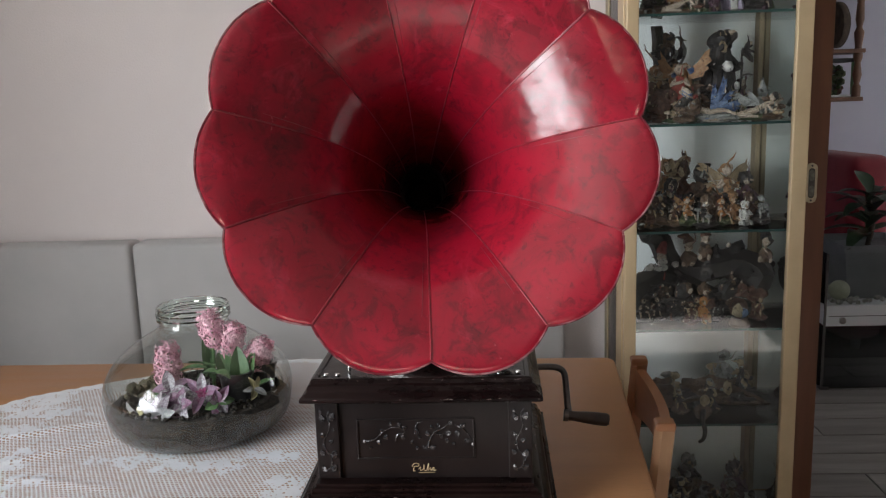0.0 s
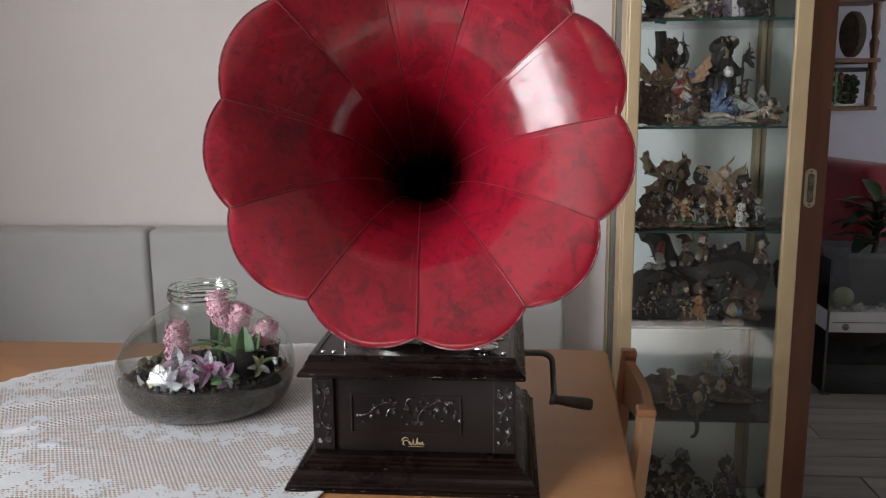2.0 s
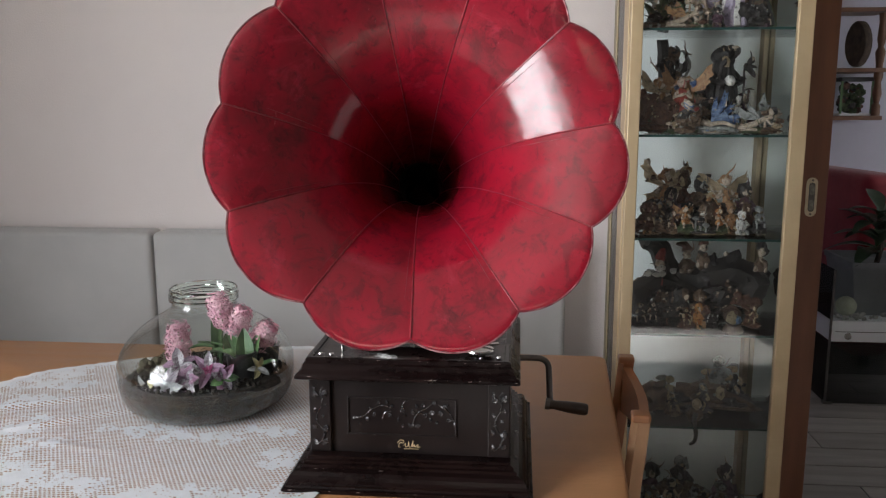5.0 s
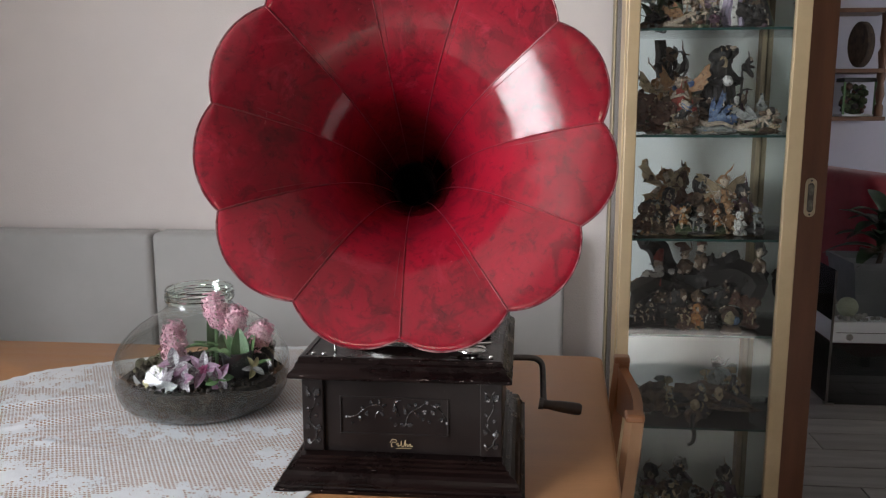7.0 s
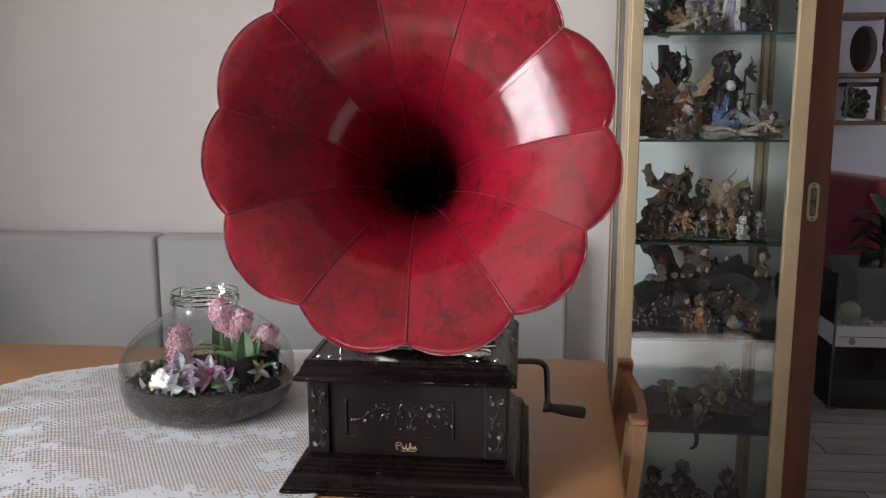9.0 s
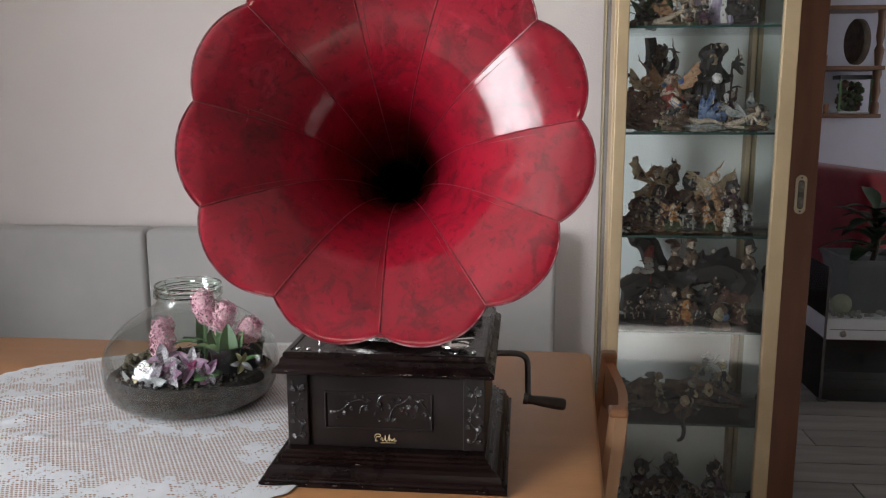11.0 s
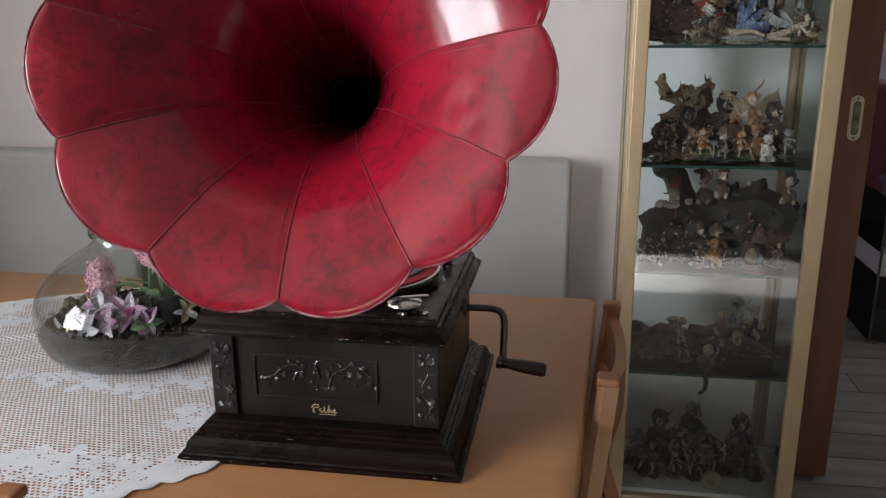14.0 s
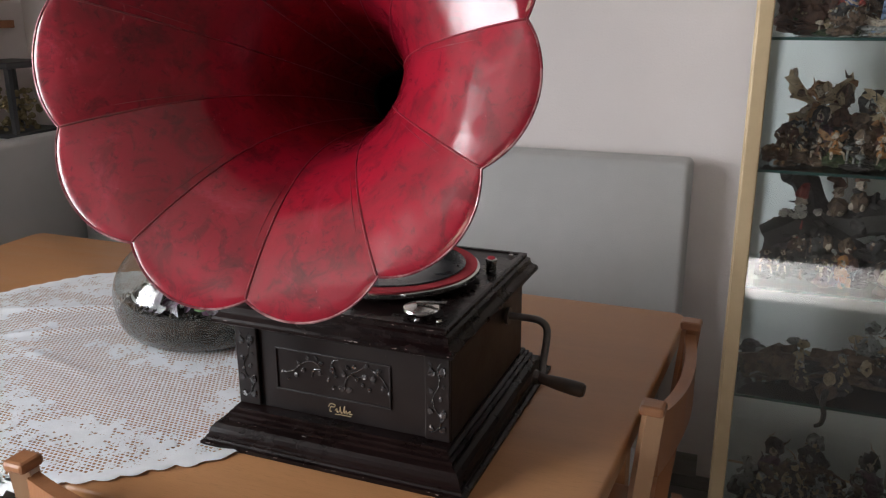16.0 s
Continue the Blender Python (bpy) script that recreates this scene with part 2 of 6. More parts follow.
def thing(name, label, category, group="", kind="", at=(0, 0, 0), rz=0):
    ob = new(name)
    ob.empty_display_size = 0.05
    ob.matrix_basis = pose(*at, 0, 0, rz)
    return tagged(ob, label, category, group, kind)


def box(x0, x1, y0, y1, z0, z1, bevel=0.0, seg=2, bm=None):
    """A bevelled box, as a new bmesh or added to one."""
    own = bmesh.new()
    bmesh.ops.create_cube(own, size=1, matrix=Matrix.Translation(((x0 + x1) / 2, (y0 + y1) / 2, (z0 + z1) / 2)) @ Matrix.Diagonal((x1 - x0, y1 - y0, z1 - z0, 1)))
    if bevel:
        bmesh.ops.bevel(own, geom=own.edges[:], offset=bevel, segments=seg, affect="EDGES", profile=0.5)
    return own if bm is None else merge(bm, own)


def merge(bm, other, m=None, slot=None):
    """Adds another bmesh, moved by m, to bm."""
    if m is not None:
        other.transform(m)
    if slot is not None:
        for f in other.faces:
            f.material_index = slot
    me = bpy.data.meshes.new("tmp")
    other.to_mesh(me)
    other.free()
    bm.from_mesh(me)
    bpy.data.meshes.remove(me)
    return bm


def lathe(profile, seg=32, bm=None, closed=False):
    """A surface of revolution round z from (r, z) pairs."""
    bm = bm or bmesh.new()
    rings = []
    for r, z in profile:
        rings.append([bm.verts.new((r * math.cos(2 * math.pi * i / seg), r * math.sin(2 * math.pi * i / seg), z)) for i in range(seg)] if r > 1e-5 else [bm.verts.new((0, 0, z))])
    pairs = list(zip(rings, rings[1:])) + ([(rings[-1], rings[0])] if closed else [])
    for a, b in pairs:
        for i in range(seg):
            j = (i + 1) % seg
            vs = [a[i % len(a)], a[j % len(a)], b[j % len(b)], b[i % len(b)]]
            vs = list(dict.fromkeys(vs))
            if len(vs) > 2:
                bm.faces.new(vs)
    return bm


def rect_loft(loops, cap_bottom=True, cap_top=True):
    """Stacks rectangles (half x, half y, z): a mitred moulding."""
    bm = bmesh.new()
    rings = [[bm.verts.new((sx * hx, sy * hy, z)) for sx, sy in ((-1, -1), (1, -1), (1, 1), (-1, 1))] for hx, hy, z in loops]
    for a, b in zip(rings, rings[1:]):
        for i in range(4):
            bm.faces.new((a[i], a[(i + 1) % 4], b[(i + 1) % 4], b[i]))
    if cap_bottom:
        bm.faces.new(rings[0][::-1])
    if cap_top:
        bm.faces.new(rings[-1])
    return bm


def tube(points, radii, seg=10, bm=None, cap=True):
    """A round bar along points, with one radius or one for each point."""
    bm = bm or bmesh.new()
    pts = [Vector(p) for p in points]
    radii = [radii] * len(pts) if isinstance(radii, (int, float)) else radii
    rings, side = [], None
    for i, p in enumerate(pts):
        d = (pts[min(i + 1, len(pts) - 1)] - pts[max(i - 1, 0)]).normalized()
        if side is None:
            side = d.cross(Vector((0.13, 0.31, 0.94))).normalized()
        side = (side - d * side.dot(d)).normalized()
        up = d.cross(side)
        rings.append([bm.verts.new(p + radii[i] * (math.cos(2 * math.pi * k / seg) * side + math.sin(2 * math.pi * k / seg) * up)) for k in range(seg)])
    for a, b in zip(rings, rings[1:]):
        for i in range(seg):
            bm.faces.new((a[i], a[(i + 1) % seg], b[(i + 1) % seg], b[i]))
    if cap:
        bm.faces.new(rings[0][::-1])
        bm.faces.new(rings[-1])
    return bm


def spline(points, steps=8):
    """A smooth line through points."""
    p = [Vector(q) for q in points]
    p = [2 * p[0] - p[1], *p, 2 * p[-1] - p[-2]]
    out = []
    for i in range(1, len(p) - 2):
        for k in range(steps):
            t = k / steps
            out.append(0.5 * (2 * p[i] + (p[i + 1] - p[i - 1]) * t + (2 * p[i - 1] - 5 * p[i] + 4 * p[i + 1] - p[i + 2]) * t * t + (3 * p[i] - p[i - 1] - 3 * p[i + 1] + p[i + 2]) * t ** 3))
    return [*out, p[-2]]


def wall(name, x0, x1, y0, y1, z0, z1, material, label):
    return tagged(part(name, box(x0, x1, y0, y1, z0, z1), material), label, "wall", "", "structure")

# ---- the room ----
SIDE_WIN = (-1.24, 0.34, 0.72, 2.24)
wall("wall_back", LEFT_WALL, 0.95, BACK_WALL, BACK_WALL + 0.14, 0, CEILING, WALL, "plain pale pinkish plaster wall behind the bench")
wall("wall_back_lintel", 0.95, 2.3, BACK_WALL, BACK_WALL + 0.14, 2.08, CEILING, WALL, "pale plaster wall above the sliding door opening")
wall("wall_back_right", 2.3, RIGHT_WALL, BACK_WALL, BACK_WALL + 0.14, 0, CEILING, WALL, "pale plaster wall beside the opening")
wall("wall_left_low", LEFT_WALL - 0.14, LEFT_WALL, REAR_WALL, BACK_WALL, 0, SIDE_WIN[2], WALL, "pale plaster wall under the window")
wall("wall_left_high", LEFT_WALL - 0.14, LEFT_WALL, REAR_WALL, BACK_WALL, SIDE_WIN[3], CEILING, WALL, "pale plaster wall over the window")
wall("wall_left_near", LEFT_WALL - 0.14, LEFT_WALL, REAR_WALL, SIDE_WIN[0], SIDE_WIN[2], SIDE_WIN[3], WALL, "pale plaster wall beside the window")
wall("wall_left_far", LEFT_WALL - 0.14, LEFT_WALL, SIDE_WIN[1], BACK_WALL, SIDE_WIN[2], SIDE_WIN[3], WALL, "pale plaster wall beside the window")
wall("wall_right", RIGHT_WALL, RIGHT_WALL + 0.14, REAR_WALL, 3.10, 0, CEILING, DIM_TAUPE, "unseen wall, dark taupe to cut bounce and reflections")
wall("wall_right_far", RIGHT_WALL, RIGHT_WALL + 0.14, 4.40, 5.6, 0, CEILING, FAR_PAINT, "cool white plaster wall beside the added far window")
wall("wall_right_far_low", RIGHT_WALL, RIGHT_WALL + 0.14, 3.10, 4.40, 0, 0.85, FAR_PAINT, "cool white plaster wall under the added far window")
wall("wall_right_far_high", RIGHT_WALL, RIGHT_WALL + 0.14, 3.10, 4.40, 2.15, CEILING, FAR_PAINT, "cool white plaster wall over the added far window")
wall("wall_rear_low", LEFT_WALL, RIGHT_WALL, REAR_WALL - 0.14, REAR_WALL, 0, 1.72, DIM_TAUPE, "unseen wall under the added rear window, dark taupe against bounce")
wall("wall_rear_high", LEFT_WALL, RIGHT_WALL, REAR_WALL - 0.14, REAR_WALL, 2.16, CEILING, DIM_TAUPE, "unseen wall over the added rear window, dark taupe against bounce")
wall("wall_rear_left", LEFT_WALL, -0.60, REAR_WALL - 0.14, REAR_WALL, 1.72, 2.16, DIM_TAUPE, "unseen wall beside the added rear window, dark taupe against bounce")
wall("wall_rear_right", 1.10, RIGHT_WALL, REAR_WALL - 0.14, REAR_WALL, 1.72, 2.16, DIM_TAUPE, "unseen wall on from the added rear window, dark taupe against bounce")
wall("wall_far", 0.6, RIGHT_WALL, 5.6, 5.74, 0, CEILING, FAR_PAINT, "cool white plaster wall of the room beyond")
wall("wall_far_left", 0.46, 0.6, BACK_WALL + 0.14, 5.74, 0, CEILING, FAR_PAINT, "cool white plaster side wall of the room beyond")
tagged(part("ceiling", box(LEFT_WALL - 0.14, RIGHT_WALL, REAR_WALL, 5.74, CEILING, CEILING + 0.12), CEIL), "unseen ceiling in dull beige to cut its fill light", "ceiling", "", "structure")
floor = tagged(part("floor", box(LEFT_WALL - 0.14, RIGHT_WALL, REAR_WALL, 5.74, -0.1, -0.004), GROUT), "greyish brown wood-look plank tile floor", "floor", "", "structure")


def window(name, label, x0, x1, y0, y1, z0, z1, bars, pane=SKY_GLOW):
    """A glazed opening with frame and bars; SKY_GLOW panes glow in place of sky."""
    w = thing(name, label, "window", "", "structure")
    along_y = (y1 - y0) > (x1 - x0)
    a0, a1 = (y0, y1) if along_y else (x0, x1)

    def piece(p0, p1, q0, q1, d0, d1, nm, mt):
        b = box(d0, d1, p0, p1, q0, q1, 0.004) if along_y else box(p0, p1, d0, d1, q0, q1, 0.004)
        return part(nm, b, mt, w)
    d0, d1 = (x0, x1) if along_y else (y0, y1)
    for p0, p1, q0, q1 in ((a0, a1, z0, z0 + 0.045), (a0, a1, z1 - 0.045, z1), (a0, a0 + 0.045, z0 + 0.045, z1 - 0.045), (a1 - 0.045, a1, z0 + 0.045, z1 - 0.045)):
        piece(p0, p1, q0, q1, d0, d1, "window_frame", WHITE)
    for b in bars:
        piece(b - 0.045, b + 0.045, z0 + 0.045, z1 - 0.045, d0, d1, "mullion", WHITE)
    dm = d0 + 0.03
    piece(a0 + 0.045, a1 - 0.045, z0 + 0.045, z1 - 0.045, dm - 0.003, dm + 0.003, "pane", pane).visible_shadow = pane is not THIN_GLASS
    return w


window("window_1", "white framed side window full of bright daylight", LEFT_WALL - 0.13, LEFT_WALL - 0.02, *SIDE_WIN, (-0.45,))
# unseen opening, placed and sized so that the sun leaves a patch on the floor
window("window_sun_patch", "unseen low rear window added to shape a sun patch", -0.60, 1.10, REAR_WALL - 0.13, REAR_WALL - 0.02, 1.72, 2.16, (), THIN_GLASS)

# unseen window, added only to carry the fill lamp of the room beyond
window("window_fill_far", "unseen white framed window added to brighten the room beyond", RIGHT_WALL + 0.02, RIGHT_WALL + 0.13, 3.10, 4.40, 0.85, 2.15, (3.75,))

# sliding door, drawn back beside its opening
door = thing("door_1", "reddish brown wooden sliding door drawn back, brass pull", "door", "", "structure")
leaf_ob = part("door_leaf", box(0.56, 1.000, 2.452, 2.490, 0.010, 2.06, 0.003), DOOR_WOOD, door)


def stadium(w, h, d, y, seg=8):
    """A flat plate with round ends, upright in the xz plane."""
    bm = bmesh.new()
    pts = []
    for s in (1, -1):
        for k in range(seg + 1):
            t = math.pi * k / seg
            pts.append((s * w / 2 * math.cos(t), s * (h / 2 - w / 2 + w / 2 * math.sin(t))))
    f = bm.faces.new([bm.verts.new((x, y, z)) for x, z in pts])
    top = bmesh.ops.extrude_face_region(bm, geom=[f])
    bmesh.ops.translate(bm, verts=[v for v in top["geom"] if isinstance(v, bmesh.types.BMVert)], vec=(0, -d, 0))
    return bm


PULL_PALE = surface("pale_brass", (0.72, 0.62, 0.46), (0.60, 0.50, 0.35), 60.0, 0.35, 0.5, metal=0.3)
PULL_GREY = surface("worn_grey_metal", (0.30, 0.29, 0.26), (0.16, 0.15, 0.13), 90.0, 0.45, metal=0.4)
pull = part("flush_pull", stadium(0.033, 0.118, 0.003, 2.4515), PULL_PALE, leaf_ob, "pale brass flush pull")
pull.location = (0.954, 0, 1.066)
part("recess", stadium(0.018, 0.088, 0.0008, 2.4483), IRON, pull).location = (0, 0, 0)
for z in (-0.023, 0.023):
    part("inset", stadium(0.014, 0.032, 0.0008, 2.4474), PULL_GREY, pull).location = (0, 0, z)
for z in (-0.051, 0.051):
    bm = tube([(0, 2.4486, z), (0, 2.4468, z)], 0.003, 10)
    part("screw", bm, IRON, pull)
tagged(part("door_track", box(0.56, 2.3, 2.455, 2.487, 2.068, 2.10, 0.002), DOOR_WOOD), "dark wooden sliding door track", "door track", "", "structure")
for nm, b in (("baseboard", box(LEFT_WALL, 0.30, BACK_WALL - 0.012, BACK_WALL - 0.001, 0.0, 0.07, 0.002)), ("baseboard_far", box(0.6, RIGHT_WALL, 5.588, 5.599, 0.0, 0.07, 0.002))):
    tagged(part(nm, b, FLOOR_PLANK), "low dark tiled skirting along the wall", "baseboard", "", "structure")

# ---- dining table ----
table = thing("dining_table", "long honey-coloured beech dining table with rounded edges", "table", at=(0, 0, 0))
TABLE_TOP = 0.75


def plate(outline, z0, z1, bevel):
    bm = bmesh.new()
    f = bm.faces.new([bm.verts.new((x, y, z0)) for x, y in outline])
    top = bmesh.ops.extrude_face_region(bm, geom=[f])
    bmesh.ops.translate(bm, verts=[v for v in top["geom"] if isinstance(v, bmesh.types.BMVert)], vec=(0, 0, z1 - z0))
    bmesh.ops.recalc_face_normals(bm, faces=bm.faces)
    if bevel:
        bmesh.ops.bevel(bm, geom=[e for e in bm.edges if abs(e.verts[0].co.z - e.verts[1].co.z) < 1e-6], offset=bevel, segments=3, affect="EDGES", profile=0.5)
    return bm


def rounded(corners, r, seg=6):
    out = []
    n = len(corners)
    for i in range(n):
        a, b, c = (Vector(corners[j % n]) for j in (i - 1, i, i + 1))
        p, q = b + (a - b).normalized() * r, b + (c - b).normalized() * r
        for k in range(seg + 1):
            t = k / seg
            out.append(tuple((1 - t) ** 2 * p + 2 * t * (1 - t) * b + t * t * q))
    return out


part("tabletop", plate(rounded([(-1.37, 0.93), (0.234, 0.93), (0.286, 1.826), (-1.40, 1.842)], 0.035), TABLE_TOP - 0.032, TABLE_TOP, 0.006), BEECH, table, smooth=True)
for x, y in ((-1.28, 1.03), (0.12, 1.03), (0.17, 1.72), (-1.30, 1.73)):
    part("leg", box(x - 0.033, x + 0.033, y - 0.033, y + 0.033, 0, TABLE_TOP - 0.034, 0.005), BEECH, table)
for x0, x1, y0, y1 in ((-1.245, 0.085, 1.02, 1.045), (-1.265, 0.135, 1.71, 1.735), (-1.30, -1.275, 1.065, 1.695), (0.13, 0.155, 1.065, 1.685)):
    part("apron", box(x0, x1, y0, y1, TABLE_TOP - 0.115, TABLE_TOP - 0.034, 0.002), BEECH, table)

# ---- gramophone ----
GX, GY = -0.0972, 1.2785
gram = thing("gramophone", "antique gramophone with black carved wooden case and red flower horn", "gramophone", at=(GX, GY, TABLE_TOP), rz=-0.5)
plinth = part("plinth", rect_loft([(0.192, 0.2038, 0.0000), (0.194, 0.2058, 0.0009), (0.194, 0.2058, 0.0064), (0.190, 0.2018, 0.0078), (0.188, 0.1998, 0.0101), (0.188, 0.1998, 0.0129), (0.1855, 0.1973, 0.0147),
                                   (0.1845, 0.1963, 0.0193), (0.1825, 0.1943, 0.0248), (0.178, 0.1898, 0.0294), (0.172, 0.1838, 0.0317), (0.169, 0.1808, 0.0322), (0.169, 0.1808, 0.0368), (0.164, 0.1758, 0.0381),
                                   (0.164, 0.1758, 0.0423), (0.159, 0.1708, 0.0441), (0.159, 0.1708, 0.0478)]), EBONY, gram)
BX, BY, BZ0, BZ1 = 0.1575, 0.152, 0.0478, 0.1735
case = part("case", box(-BX, BX, -BY, BY, BZ0, BZ1, 0.0015), CASE_WOOD, gram)
lid = part("lid", rect_loft([(0.1595, 0.1614, 0.1735), (0.1625, 0.1694, 0.1740), (0.1685, 0.1824, 0.1760), (0.1725, 0.1864, 0.1785), (0.1725, 0.1864, 0.1825), (0.1705, 0.1844, 0.1855), (0.1645, 0.1784, 0.1900), (0.1630, 0.1769, 0.1920),
                             (0.1620, 0.1759, 0.1990), (0.1580, 0.1719, 0.2015), (0.1580, 0.1719, 0.2070), (0.1545, 0.1684, 0.2085), (0.1485, 0.1624, 0.2085), (0.1480, 0.1619, 0.2065)]), EBONY, gram)
LID_TOP = 0.2085
# corner pilasters, front panel with its raised moulding
for sx in (-1, 1):
    part("pilaster", box(sx * (BX - 0.017) - 0.017, sx * (BX - 0.017) + 0.017, -BY - 0.006, -BY - 0.0005, BZ0 + 0.002, BZ1 - 0.002, 0.0015), CASE_WOOD, case)
PX0, PX1, PZ0, PZ1 = -0.0982, 0.0750, 0.0776, 0.1407
bm = bmesh.new()
for x0, x1, z0, z1 in ((PX0, PX1, PZ0, PZ0 + 0.003), (PX0, PX1, PZ1 - 0.003, PZ1), (PX0, PX0 + 0.003, PZ0 + 0.003, PZ1 - 0.003), (PX1 - 0.003, PX1, PZ0 + 0.003, PZ1 - 0.003)):
    box(x0, x1, -BY - 0.0022, -BY + 0.001, z0, z1, 0.0010, 2, bm)
part("panel_moulding", bm, CASE_WOOD, case)

CHIP = surface("rubbed_bare_wood", (0.10, 0.07, 0.06), (0.28, 0.22, 0.20), 200.0, 0.5)


def leaf(size, m, bm):
    """A small raised carved leaf or berry."""
    own = bmesh.new()
    bmesh.ops.create_icosphere(own, subdivisions=2, radius=1)
    for v in own.verts:
        dish = 0.5 * max(0.0, 1 - (v.co.x ** 2 + v.co.y ** 2) / 0.6) if v.co.z > 0 else 0.0
        v.co = Vector((v.co.x * size * 1.05 * (1 - 0.40 * v.co.y), v.co.y * size * 1.45, (v.co.z - dish) * size * 0.75))
    merge(bm, own, m)


def carve(stems, leaves, name, y, dz=0.0):
    stems = [[(x, z + dz) for x, z in s] for s in stems]
    leaves = [(x, z + dz, a, s) for x, z, a, s in leaves]
    bm = bmesh.new()
    for pts in stems:
        line = spline([(x, y, z) for x, z in pts], 6)
        tube(line, [0.0013 - 0.0006 * i / len(line) for i in range(len(line))], 6, bm)
    for x, z, a, s in leaves:
        leaf(s, Matrix.Translation((x, y, z)) @ Matrix.Rotation(radians(a), 4, "Y") @ Matrix.Rotation(radians(90), 4, "X"), bm)
    return part(name, bm, CARVING, case, "raised floral carving, rubbed, highlights painted as pale flecks", smooth=True)


FY = -BY - 0.0008
stems = [[(-0.082, 0.106), (-0.070, 0.110), (-0.060, 0.120), (-0.046, 0.127)], [(-0.046, 0.127), (-0.036, 0.127), (-0.028, 0.121)], [(-0.042, 0.105), (-0.038, 0.116), (-0.028, 0.118)], [(-0.012, 0.126), (-0.008, 0.134), (0.000, 0.136)],
         [(0.006, 0.096), (0.009, 0.108), (0.016, 0.118), (0.028, 0.125), (0.036, 0.131)], [(0.046, 0.130), (0.058, 0.124), (0.066, 0.114), (0.071, 0.104)], [(0.016, 0.118), (0.024, 0.116), (0.034, 0.117)]]
leaves = [(-0.086, 0.106, 80, 0.0026), (-0.066, 0.104, 150, 0.0030), (-0.055, 0.113, 20, 0.0030), (-0.062, 0.123, -40, 0.0024), (-0.048, 0.132, 10, 0.0026), (-0.035, 0.133, -20, 0.0026), (-0.027, 0.127, 70, 0.0028), (-0.030, 0.112, 120, 0.0030),
          (-0.010, 0.121, 5, 0.0038), (-0.017, 0.105, 20, 0.0024), (-0.006, 0.112, -15, 0.0022), (-0.010, 0.095, 200, 0.0024), (0.002, 0.096, -60, 0.0034), (0.014, 0.096, 60, 0.0034), (0.006, 0.118, -10, 0.0032), (0.012, 0.128, -25, 0.0026),
          (0.026, 0.113, 170, 0.0030), (0.037, 0.118, 80, 0.0034), (0.022, 0.130, 15, 0.0026), (0.040, 0.134, 30, 0.0032), (0.034, 0.106, 150, 0.0026), (0.050, 0.117, 170, 0.0036), (0.058, 0.130, 60, 0.0032), (0.063, 0.106, 190, 0.0030), (0.044, 0.101, 160, 0.0024), (0.072, 0.099, 170, 0.0026), (-0.078, 0.096, 100, 0.0020)]
carve(stems, leaves, "front_carving", FY, 0.0)
for sx in (-1, 1):
    cx = sx * (BX - 0.017)
    stems = [[(cx - 0.007, 0.064), (cx + 0.003, 0.072), (cx + 0.005, 0.086), (cx - 0.004, 0.100), (cx - 0.005, 0.114), (cx + 0.002, 0.128), (cx + 0.004, 0.140)], [(cx + 0.004, 0.140), (cx + 0.001, 0.152), (cx + 0.006, 0.160)], [(cx + 0.004, 0.078), (cx + 0.008, 0.084), (cx + 0.007, 0.090)]]
    leaves = [(cx - 0.008, 0.070, -20, 0.0034), (cx + 0.008, 0.070, 30, 0.0042), (cx + 0.009, 0.092, 15, 0.0046), (cx - 0.009, 0.094, -30, 0.0036), (cx + 0.005, 0.112, 40, 0.0028), (cx - 0.008, 0.122, -25, 0.0030),
              (cx - 0.007, 0.148, -15, 0.0044), (cx + 0.008, 0.150, 20, 0.0048), (cx - 0.009, 0.158, -40, 0.0024), (cx - 0.006, 0.106, 60, 0.0022), (cx + 0.009, 0.130, 10, 0.0022)]
    carve(stems, leaves, "pilaster_carving", FY - 0.0055, -0.003)

# gilt transfer mark on the front: a plain flourish
bm = bmesh.new()
for pts in ([(-0.016, 0.066), (-0.012, 0.071), (-0.006, 0.070), (-0.007, 0.0665), (-0.012, 0.0665), (-0.014, 0.060), (-0.011, 0.0595)], [(-0.006, 0.062), (-0.003, 0.0655), (-0.003, 0.060), (0.001, 0.0625), (0.002, 0.069), (0.003, 0.060), (0.006, 0.061)],
            [(0.006, 0.061), (0.009, 0.071), (0.008, 0.0600), (0.011, 0.0645), (0.012, 0.060), (0.015, 0.0635), (0.017, 0.0645), (0.016, 0.060), (0.020, 0.061)], [(-0.006, 0.0565), (0.006, 0.0572), (0.018, 0.0568)]):
    tube(spline([(x - 0.003, FY - 0.0004, z) for x, z in pts], 5), 0.00065, 5, bm)
part("gilt_mark", bm, GILT, case, "small gilt flourish on the case front")

# turntable, speed dial, brake and stop posts
PLX, PLY = 0.006, 0.0
platter = part("platter", lathe([(0, LID_TOP + 0.004), (0.02, LID_TOP + 0.004), (0.02, LID_TOP + 0.014), (0.122, LID_TOP + 0.014), (0.127, LID_TOP + 0.016), (0.127, LID_TOP + 0.022), (0.124, LID_TOP + 0.0235), (0, LID_TOP + 0.0235)], 64), NICKEL, gram, "nickel-rimmed turntable", smooth=True)
platter.location = (PLX, PLY, -0.009)
part("felt", lathe([(0, LID_TOP + 0.0238), (0.1235, LID_TOP + 0.0238), (0.1235, LID_TOP + 0.0255), (0, LID_TOP + 0.0255)], 64), FELT, platter, "red felt", smooth=True)
bm = lathe([(0, 0), (0.012, 0), (0.013, 0.003), (0.0215, 0.0045), (0.0235, 0.006), (0.0225, 0.0085), (0.014, 0.0105), (0.006, 0.0115), (0, 0.0125)], 32)
dial = part("speed_dial", bm, NICKEL, gram, "chromed speed dial", smooth=True)
dial.location = (0.108, -0.129, LID_TOP)
